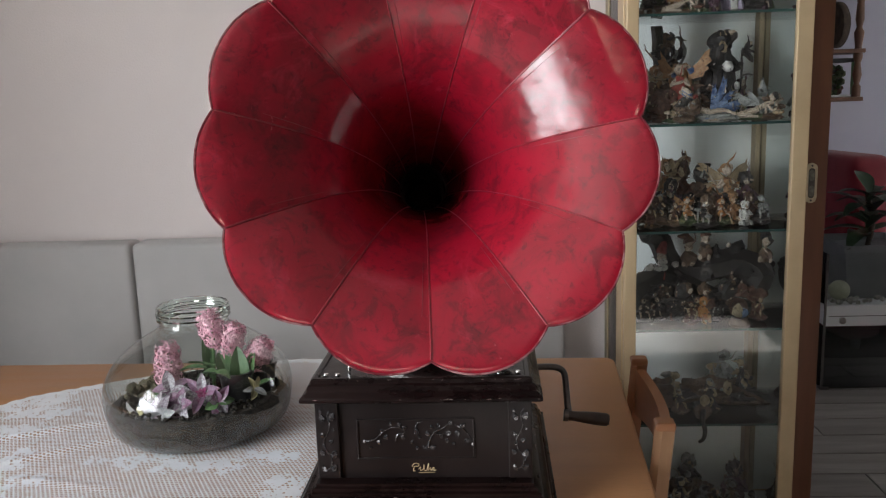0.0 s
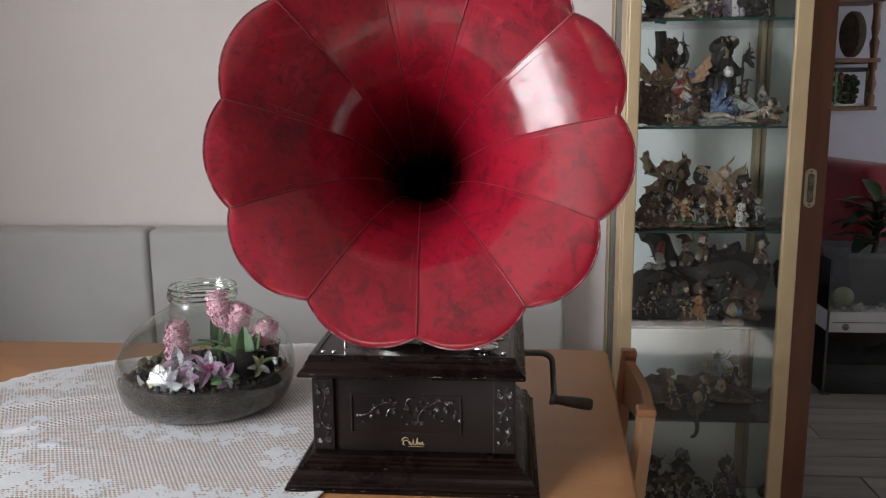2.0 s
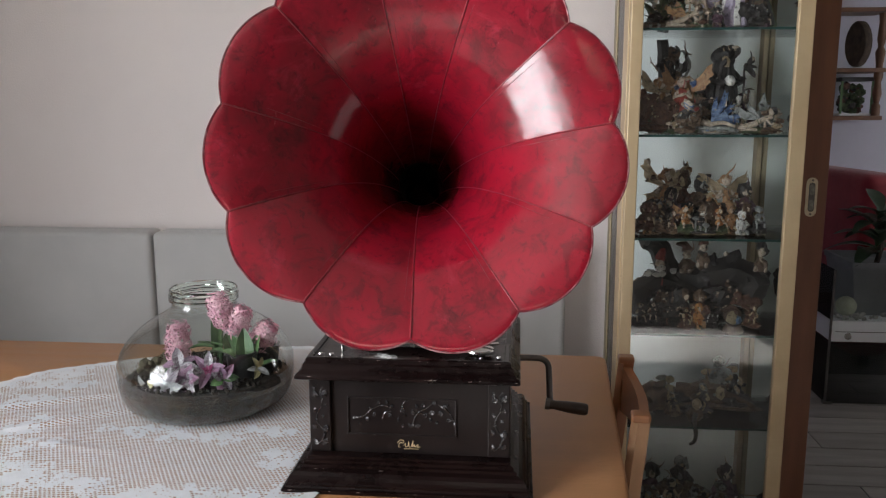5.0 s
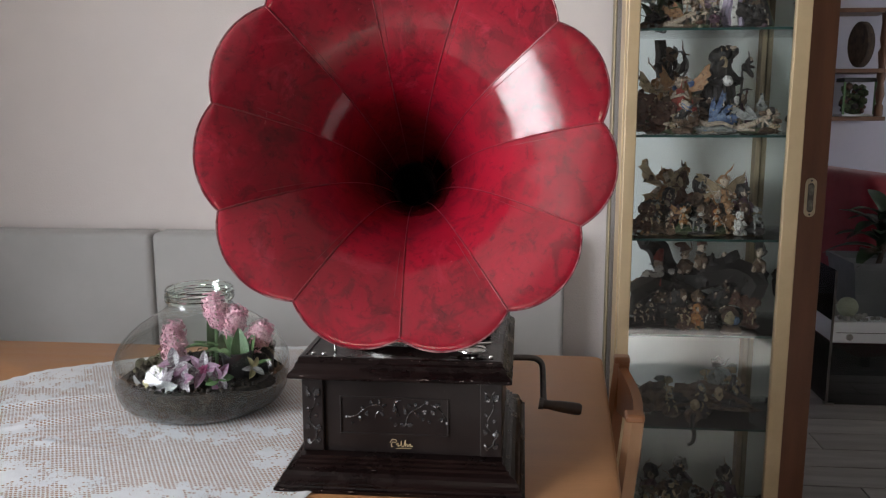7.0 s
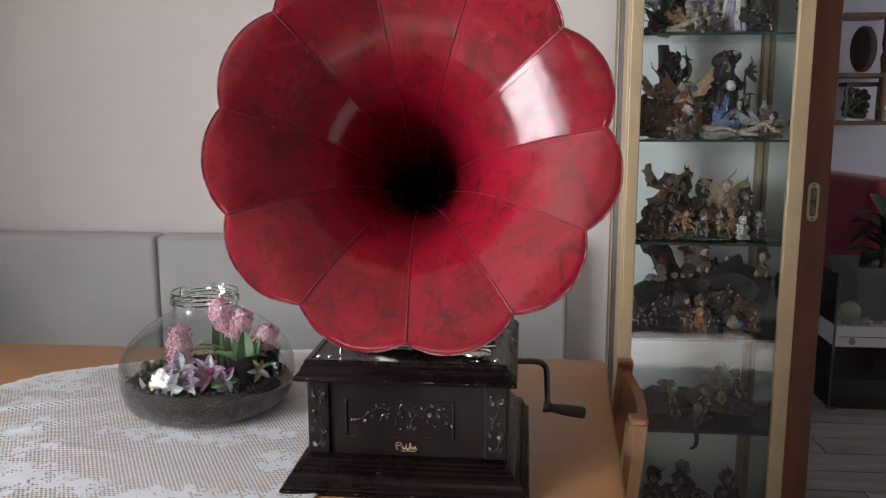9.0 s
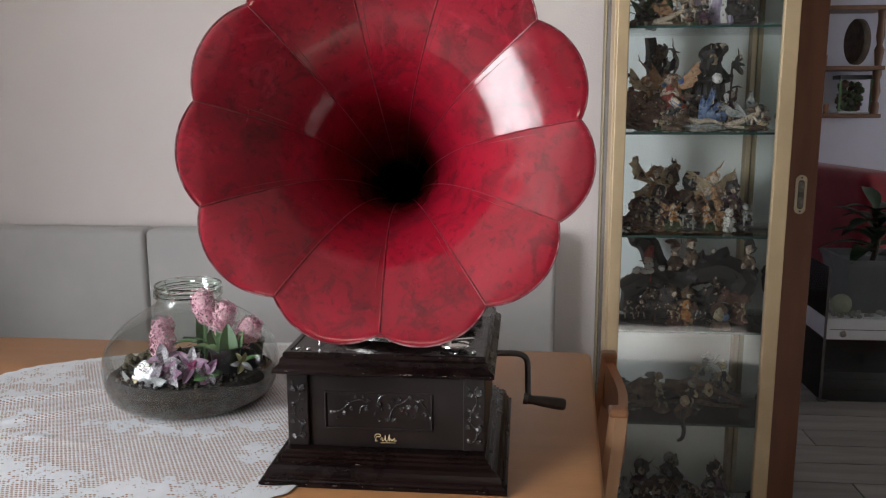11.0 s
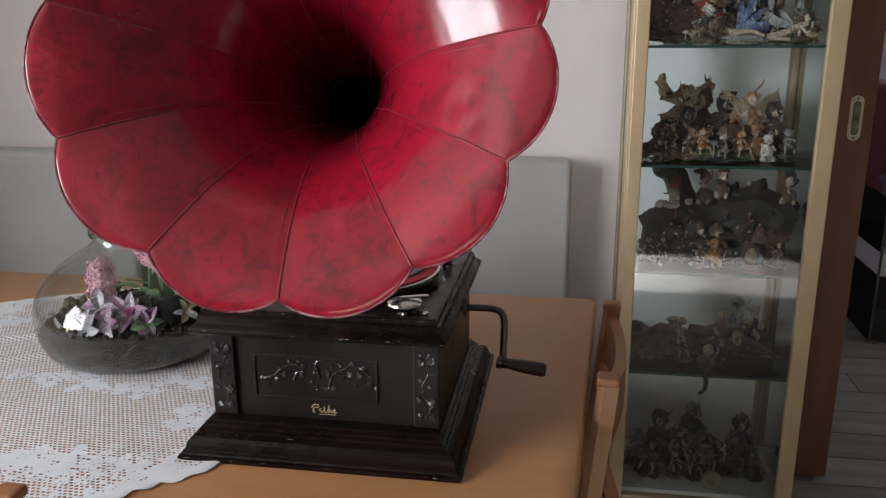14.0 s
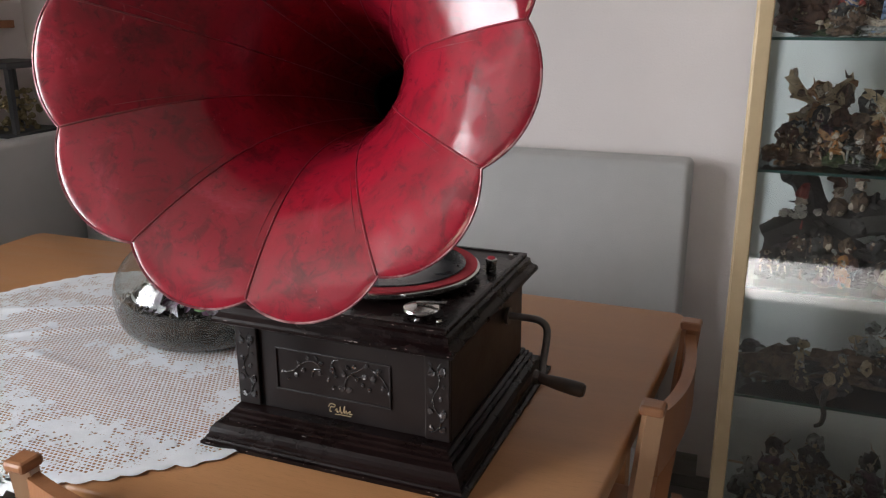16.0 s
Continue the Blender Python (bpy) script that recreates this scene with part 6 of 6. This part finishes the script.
DISPLAY = {
    1.533: [("fern", .12, .4, .12, "fern"), ("recliner", .27, .15, .060, "f_brown"), ("fairy", .46, .45, .17, "f_lilac"), ("gown", .68, .4, .20, "v_lilac"), ("gown", .93, .45, .20, "v_dark"), ("fairy", .08, .75, .17, "f_moss"), ("mushrooms", .42, .15, .05, "f_pale"), ("elf", .54, .2, .07, "e_grey"), ("rock", .82, .3, .08, "d"), ("tree", .30, .8, .19, "d"), ("fairy", .84, .85, .17, "plum")],
    1.263: [("tree", .24, .85, .232, "d"), ("reaper", .66, .72, .215, "r_black"), ("seated", .33, .36, .160, "s_red"), ("fairy", .46, .60, .165, "f_moss"), ("fairy", .03, .5, .17, "f_amber"), ("rock", .06, .35, .10, "d_rust"), ("rock", .14, .25, .085, "d_rust"), ("mushrooms", .25, .12, .050, "f_moss"), ("sprite", .56, .16, .100, "f_blue"), ("pebbles", .55, .06, .022, "g_white"),
            ("elf", .72, .30, .090, "f_moss"), ("recliner", .84, .16, .066, "n_pale"), ("fairy", .83, .75, .125, "plum"), ("rock", .42, .35, .075, "d_grey"), ("mushrooms", .30, .08, .030, "f_pale"), ("gnome", .96, .50, .10, "e_grey"), ("rock", .56, .5, .09, "d_dark"), ("elf", .40, .14, .045, "f_pale")],
    0.990: [("fairy", .09, .6, .195, "f_amber"), ("rock", .06, .25, .075, "d_rust"), ("elf", .17, .2, .095, "d_grey"), ("hooded", .30, .5, .112, "g_dark"), ("hooded", .42, .85, .150, "d_rust"), ("fairy", .38, .18, .090, "f_orange"), ("elf", .28, .2, .075, "f_brown"), ("elf", .52, .16, .075, "f_pale"), ("hooded", .56, .8, .14, "d"), ("fairy", .72, .62, .182, "f_amber"),
            ("elf", .64, .2, .085, "f_orange"), ("hooded", .79, .12, .062, "g_white"), ("elf", .92, .2, .090, "e_grey"), ("hooded", .88, .7, .120, "plum"), ("rock", .69, .35, .07, "d"), ("mushrooms", .13, .1, .035, "f_brown"), ("rock", .47, .45, .08, "d_dark"), ("elf", .96, .5, .08, "d_grey"), ("rock", .57, .1, .030, "d"), ("rock", .22, .45, .085, "d")],
    0.728: [("outcrop", .12, .62, .195, "g_red"), ("driftwood", .60, .70, .205, "d_dark"), ("rock", .82, .5, .12, "d_dark"), ("elf", .06, .15, .080, "d_dark"), ("elf", .16, .15, .078, "d_dark"), ("rock", .30, .35, .095, "d_dark"), ("hooded", .26, .3, .085, "d_dark"), ("hooded", .40, .25, .095, "d_dark"),
            ("elf", .46, .12, .080, "d_rust"), ("hooded", .53, .2, .095, "f_brown"), ("hooded", .50, .10, .065, "f_orange"), ("rock", .60, .12, .045, "e_grey"), ("rock", .36, .18, .065, "d_dark"), ("elf", .93, .2, .075, "d_rust"), ("hooded", .88, .35, .075, "f_brown"), ("rock", .70, .4, .10, "d_dark")],
    0.464: [("dragon", .28, .40, .115, "d_grey"), ("dragon", .80, .45, .110, "d_grey"), ("elf", .58, .2, .115, "e_bone"), ("rock", .10, .5, .075, "d"), ("elf", .90, .6, .15, "e_bone"), ("elf", .36, .2, .08, "d_grey"), ("elf", .78, .75, .17, "e_grey")],
    0.134: [("elf", .06, .4, .13, "e_grey"), ("elf", .16, .12, .12, "e_bone"), ("rock", .30, .5, .09, "d_grey"), ("elf", .42, .35, .15, "e_bone"), ("hooded", .27, .7, .13, "plum"), ("elf", .54, .2, .13, "e_grey"), ("elf", .66, .3, .12, "e_bone"), ("rock", .62, .7, .08, "d_grey"), ("elf", .80, .3, .14, "d"), ("hooded", .88, .7, .13, "g_dark"),
            ("elf", .36, .15, .09, "d_grey"), ("elf", .94, .2, .11, "d"), ("hooded", .48, .75, .12, "d"), ("elf", .50, .12, .10, "e_bone")],
}
FILL = {1.533: ("f_moss", "f_amber", "plum", "d_grey"), 1.263: ("f_moss", "d_grey", "f_brown", "d"), 0.990: ("f_amber", "d_grey", "f_brown", "d", "d_rust"), 0.728: ("d", "d_dark", "d_rust"), 0.464: ("d", "e_bone", "d_grey"), 0.134: ("e_bone", "d_grey", "e_grey")}
seed = 11
for z, row in DISPLAY.items():
    rf = random.Random(int(z * 1000))
    extra = []
    count = {0.464: 3, 0.134: 4, 0.728: 4}.get(z, 9)
    for i in range(count):
        u = (i + rf.random()) / count
        v = rf.choice((0.05, 0.3, 0.62, 0.95))
        big = {0.728: 1.1, 0.134: 1.2, 0.464: 1.0}.get(z, 1.0)
        extra.append((rf.choice(("elf", "hooded", "elf", "rock", "mushrooms", "hooded")), u, v, (0.045 + 0.055 * v + 0.02 * rf.random()) * big, rf.choice(FILL[z])))
    for kind, u, v, h, pal in row + extra:
        seed += 3
        h *= 1.08
        wide = {"dragon": 0.95, "rock": 0.55, "fairy": 0.45, "tree": 0.4, "driftwood": 0.80, "outcrop": 0.60, "recliner": 0.80}.get(kind, 0.35) * h
        x = min(max(VX0 + 0.045 + u * 0.355, VX0 + 0.026 + wide), VX1 - 0.03 - wide)
        f = figurine(kind, h, P[pal], seed)
        f.matrix_basis = pose(x, VY0 + 0.062 + v * 0.185, z + 0.0002, 0, 0, random.Random(seed).uniform(-28, 28))
        tagged(f, TONES[pal] + " " + LABELS[kind], "figurine", "figurines in the display cabinet")
# a tail that hangs over the shelf's edge, and the snow globe
tail = thing("hanging_tail_figurine", "small brown imp figurine, tail hanging over the glass shelf", "figurine", "figurines in the display cabinet", at=(0.575, VY0 + 0.050, 0.4642))
bm = bmesh.new()
lump(bm, (0, 0.01, 0.02), (0.022, 0.014, 0.021), 0, 3, 0.3)
lump(bm, (0.004, 0.004, 0.055), (0.013, 0.012, 0.016), 2, 4, 0.2)
limb(bm, [(0.0, 0.0, 0.03), (-0.006, -0.018, 0.006), (0.0, -0.0215, -0.02), (-0.004, -0.021, -0.045), (-0.016, -0.019, -0.054)], 0.008, 0.004, 1)
part("imp", bm, [RESIN["brown"], RESIN["dark"], RESIN["sand"]], tail, smooth=True)
globe = thing("snow_globe", "small snow globe on a brown base among figurines", "snow globe", at=(0.665, VY0 + 0.058, 0.7282))
part("globe_base", lathe([(0, 0), (0.027, 0), (0.028, 0.006), (0.022, 0.016), (0.020, 0.020), (0, 0.020)], 24), RESIN["brown"], globe, smooth=True)
part("glass_ball", lathe([(0, 0.0205), (0.016, 0.0215), (0.027, 0.034), (0.030, 0.048), (0.026, 0.064), (0.014, 0.075), (0, 0.078)], 28), glass("globe_glass", (0.92, 0.97, 0.97), 0.0, 1.33, True), globe, smooth=True).visible_shadow = False
bm = bmesh.new()
lump(bm, (-0.004, 0, 0.040), (0.010, 0.008, 0.014), 0, 5, 0.4)
lump(bm, (0.008, 0, 0.036), (0.007, 0.006, 0.009), 1, 6, 0.4)
part("scene", bm, [RESIN["sand"], RESIN["blue"]], globe, smooth=True)
disc = tagged(part("gold_disc", lathe([(0, 0), (0.006, 0), (0.010, 0.004), (0.022, 0.004), (0.026, 0.0), (0.026, -0.004), (0, -0.004)], 28), BRASS, smooth=True), "round dull gold disc leaning among the figurines", "ornament")
disc.matrix_basis = pose(0.612, VY0 + 0.040, 0.162, 84, 0, 0)

# ---- corner by the side ledge ----
BLACK_WOOD = surface("black_painted_wood", (0.018, 0.018, 0.02), (0.035, 0.034, 0.036), 12.0, 0.4, 0.5, bump=0.1)
DRY = surface("dried_flowers", (0.20, 0.15, 0.07), (0.34, 0.27, 0.14), 60.0, 0.8, per_object=0.2)
lantern = thing("lantern", "black wooden lantern with dried flowers, on the bench ledge", "lantern", at=(-1.975, 2.33, 0.9155))
part("lantern_top", box(-0.095, 0.095, -0.095, 0.095, 0.222, 0.243, 0.005), BLACK_WOOD, lantern)
part("lantern_base", box(-0.105, 0.105, -0.105, 0.105, 0.0, 0.016, 0.003), BLACK_WOOD, lantern)
for sx in (-1, 1):
    for sy in (-1, 1):
        part("lantern_post", tube([(sx * 0.095, sy * 0.095, 0.016), (sx * 0.080, sy * 0.080, 0.222)], 0.012, 4), BLACK_WOOD, lantern)
bm = bmesh.new()
rd = random.Random(5)
for i in range(90):
    own = bmesh.new()
    bmesh.ops.create_icosphere(own, subdivisions=1, radius=0.006 + 0.006 * rd.random())
    merge(bm, own, Matrix.Translation((rd.uniform(-0.06, 0.06), rd.uniform(-0.06, 0.06), rd.uniform(0.016, 0.15))))
dried = tagged(part("dried_flowers", bm, DRY), "bunch of dried ochre flowers inside the lantern", "flowers", "", "stuff")
dried.location = lantern.location
rack = thing("wall_rack", "reddish wooden wall rack with rails on the side wall", "rack", at=(LEFT_WALL, 2.30, 1.26))
for z in (0.0, 0.09):
    part("rail", box(0.012, 0.035, -0.20, 0.13, z, z + 0.026, 0.003), CHAIR_WOOD, rack)
for y in (-0.15, 0.06):
    part("upright", box(0.002, 0.012, y - 0.02, y + 0.02, -0.05, 0.30, 0.003), CHAIR_WOOD, rack)

# ---- the room beyond the opening ----
RED_CLOTH = surface("deep_red_cloth", (0.20, 0.012, 0.022), (0.27, 0.02, 0.03), 12.0, 0.9, bump=0.4, bump_scale=300, sheen=0.3)
GRAVEL = surface("grey_gravel", (0.30, 0.28, 0.25), (0.52, 0.50, 0.47), 40.0, 0.85, bump=0.5, bump_scale=100)
POT_GREY = surface("grey_planter", (0.14, 0.145, 0.155), (0.19, 0.195, 0.205), 8.0, 0.6, bump=0.3, bump_scale=150)
DARK_LEAF = surface("dark_rubber_leaf", (0.012, 0.030, 0.014), (0.035, 0.07, 0.03), 12.0, 0.35)
BARK = surface("bark", (0.035, 0.024, 0.018), (0.08, 0.055, 0.038), 30.0, 0.85, bump=0.8, bump_scale=80)
TX, TY = 1.49, 3.60
tank = thing("glass_planter", "low glass planter box with a white drawer base and gravel", "planter", at=(TX, TY, 0))
part("tray", box(0.004, 0.80, 0.004, 0.42, 0.29, 0.385, 0.003), WHITE, tank)
part("drawer_line", box(0.02, 0.78, 0.0025, 0.0038, 0.335, 0.338), IRON, tank)
part("drawer_knob", lathe([(0, 0), (0.012, 0), (0.016, 0.006), (0.014, 0.012), (0, 0.014)], 16), NICKEL, tank, smooth=True).matrix_basis = pose(0.075, 0.003, 0.318, 90, 0, 0)
for x, y in ((0, 0), (0.804, 0), (0, 0.424), (0.804, 0.424)):
    part("corner_bar", box(x - 0.006, x + 0.003, y - 0.006, y + 0.003, 0.0, 0.62, 0.001), IRON, tank)
    part("foot", box(x - 0.012, x + 0.03, y - 0.012, y + 0.02, 0.0, 0.012, 0.003), IRON, tank)
for x0, x1, y0, y1 in ((0.004, 0.80, -0.001, 0.0), (-0.001, 0.0, 0.004, 0.42)):
    part("pane", box(x0, x1, y0, y1, 0.39, 0.62), THIN_GLASS, tank).visible_shadow = False
# lower panes get a darker tint than the clear ones above the tray
DARK_PANE = glass("dark_tint_glass", (0.66, 0.68, 0.69))
for x0, x1, y0, y1 in ((0.004, 0.80, -0.001, -0.0009), (-0.001, -0.0009, 0.004, 0.42), (0.004, 0.80, 0.4215, 0.4216)):
    part("lower_pane", box(x0, x1, y0, y1, 0.004, 0.288), DARK_PANE, tank, "darker tinted glass pane down to the floor")
bm = bmesh.new()
rg = random.Random(3)
for i in range(240):
    own = bmesh.new()
    bmesh.ops.create_icosphere(own, subdivisions=1, radius=rg.uniform(0.007, 0.014))
    merge(bm, own, Matrix.Translation((rg.uniform(0.03, 0.55), rg.uniform(0.015, 0.40), 0.392 + rg.uniform(0, 0.012))) @ Matrix.Rotation(rg.random() * 3, 4, "X"))
tagged(part("gravel", bm, GRAVEL), "pale grey gravel lying in the planter tray", "gravel", "", "stuff").location = (TX, TY, 0)
ball = tagged(part("stone_ball", lathe([(0.045 * math.sin(math.pi * k / 14), -0.045 * math.cos(math.pi * k / 14)) for k in range(15)], 24), surface("pale_stone", (0.36, 0.37, 0.26), (0.46, 0.46, 0.34), 30.0, 0.8, bump=0.4), smooth=True), "round pale greenish stone ball on the gravel", "ball")
ball.location = (TX + 0.085, TY + 0.07, 0.44)
plant = thing("potted_plant", "dark-leaved house plant in a matt grey square pot", "plant", at=(TX + 0.27, TY + 0.24, 0.388))
part("pot", rect_loft([(0.13, 0.13, 0.0), (0.165, 0.165, 0.225), (0.172, 0.172, 0.226), (0.172, 0.172, 0.25), (0.155, 0.155, 0.25), (0.150, 0.150, 0.22)]), POT_GREY, plant)
part("stem", tube(spline([(0, 0, 0.2), (0.02, 0, 0.32), (0.0, 0.02, 0.46)], 5), 0.012, 8), BARK, plant, smooth=True)
for i in range(22):
    bm = bmesh.new()
    a = i * 2.4
    blade(rg.uniform(0.16, 0.28), rg.uniform(0.028, 0.045), 0.8, bm, Matrix.Translation((0, 0, 0.26 + 0.010 * i)) @ Matrix.Rotation(a, 4, "Z") @ Matrix.Rotation(radians(rg.uniform(5, 65)), 4, "X"), 0.3)
    part("leaf", bm, DARK_LEAF, plant, smooth=True)
sofa = thing("sofa", "deep red upholstered sofa seen from behind its back", "sofa", at=(2.11, 4.60, 0), rz=100)
part("seat_base", box(-0.28, 0.62, -0.45, 0.17, 0.06, 0.42, 0.03, 3), RED_CLOTH, sofa, smooth=True)
part("backrest", box(-0.45, 0.62, 0.18, 0.40, 0.06, 1.0, 0.06, 4), RED_CLOTH, sofa, smooth=True)
part("armrest", box(-0.45, -0.29, -0.45, 0.17, 0.06, 0.66, 0.05, 4), RED_CLOTH, sofa, smooth=True)
for x in (-0.36, 0.52):
    for y in (-0.36, 0.28):
        part("foot", tube([(x, y, 0), (x, y, 0.065)], 0.025, 12), BLACK_WOOD, sofa)

# wall shelf with a turned post and ornaments
SHELF_WOOD = surface("shelf_wood", (0.12, 0.052, 0.025), (0.17, 0.08, 0.04), 8.0, 0.45, stretch=(2, 2, 0.4))
shelf = thing("wall_shelf", "wooden wall shelf with turned posts in the room beyond", "shelf", at=(2.14, 5.34, 1.24))
for z in (0.0, 0.295, 0.66):
    part("board", box(-0.14, 0.232, 0.0, 0.255, z, z + 0.026, 0.004), SHELF_WOOD, shelf)
for x in (0.198,):
    part("turned_post", lathe([(0, 0.027), (0.026, 0.027), (0.026, 0.09), (0.016, 0.105), (0.028, 0.16), (0.018, 0.235), (0.027, 0.262), (0.027, 0.29), (0.020, 0.33), (0.030, 0.42), (0.016, 0.45), (0.026, 0.50), (0.020, 0.60), (0.027, 0.655), (0, 0.655)], 14), SHELF_WOOD, shelf, smooth=True).location = (x, 0.03, 0)
log = tagged(part("log_slice", lathe([(0, -0.03), (0.085, -0.03), (0.092, -0.02), (0.092, 0.02), (0.085, 0.03), (0, 0.03)], 28), BARK, smooth=True), "dark oval slice of log standing on the wall shelf", "log slice")
log.matrix_basis = Matrix.Translation((2.225, 5.43, 1.24 + 0.322 + 0.150)) @ Matrix.Rotation(radians(-62), 4, "Z") @ Matrix.Rotation(radians(90), 4, "X") @ Matrix.Diagonal((0.9, 1.53, 1, 1))
box_ob = thing("glass_terrarium", "small green glass terrarium on the wall shelf", "terrarium", at=(2.215, 5.48, 1.267))
part("frame", box(-0.08, 0.12, -0.07, 0.07, 0.0, 0.012, 0.002), WHITE, box_ob)
part("hood", box(-0.08, 0.12, -0.07, 0.07, 0.215, 0.240, 0.003), BLACK_WOOD, box_ob)
for x in (-0.074, 0.114):
    part("bar", box(x - 0.006, x + 0.006, -0.07, -0.058, 0.012, 0.215), LEAF_GREEN, box_ob)
bm = bmesh.new()
for i in range(64):
    own = bmesh.new()
    bmesh.ops.create_icosphere(own, subdivisions=1, radius=rg.uniform(0.014, 0.03))
    merge(bm, own, Matrix.Translation((rg.uniform(-0.055, 0.095), rg.uniform(-0.03, 0.04), rg.uniform(0.03, 0.19))), rg.choice((0, 0, 1, 2)))
part("planting", bm, [RESIN["moss"], RESIN["rust"], RESIN["dark"]], box_ob, "green and rusty planting")
for i, (x, z, w, h) in enumerate(((2.015, 1.68, 0.03, 0.06), (2.015, 1.585, 0.035, 0.07), (2.015, 1.267, 0.03, 0.16), (2.055, 1.267, 0.025, 0.06))):
    tagged(part("small_box", box(x, x + w, 5.42, 5.47, z if i > 1 else 1.563 + (0.07 if i == 0 else 0.0), (z if i > 1 else 1.563 + (0.07 if i == 0 else 0.0)) + h, 0.004), CHAIR_WOOD if i % 2 else WHITE), "small wooden box standing on the wall shelf", "box", "boxes on the wall shelf")

# ---- floor planks ----
PL, PW = 1.195, 0.166
plank_bm = box(-PL / 2 + 0.0030, PL / 2 - 0.0030, -PW / 2 + 0.0032, PW / 2 - 0.0032, -0.012, 0.0, 0.0012, 1)
plank_me = bpy.data.meshes.new("plank")
plank_bm.to_mesh(plank_me)
plank_bm.free()
plank_me.materials.append(FLOOR_PLANK)
rest = bmesh.new()
for j in range(62):
    y = 5.50 - j * PW
    if y - PW / 2 < REAR_WALL:
        break
    shift = (0.40, 0.02, 0.81)[j % 3] + 0.03 * math.sin(j * 1.7)
    for i in range(7):
        x = LEFT_WALL - 0.4 + shift + i * PL
        x0, x1 = max(x - PL / 2, LEFT_WALL, 0.602 if y > 2.7 else -9), min(x + PL / 2, RIGHT_WALL)
        if x1 - x0 < 0.03:
            continue
        if y < -1.3:
            box(x0 + 0.003, x1 - 0.003, y - PW / 2 + 0.0032, y + PW / 2 - 0.0032, -0.012, 0.0, 0.0, 1, rest)
            continue
        o = new("plank", plank_me)
        o.parent = floor
        o.location = ((x0 + x1) / 2, y, 0.0)
        o.scale = ((x1 - x0) / PL, 1, 1)
tagged(part("planking", rest, FLOOR_PLANK, floor), kind="stuff")
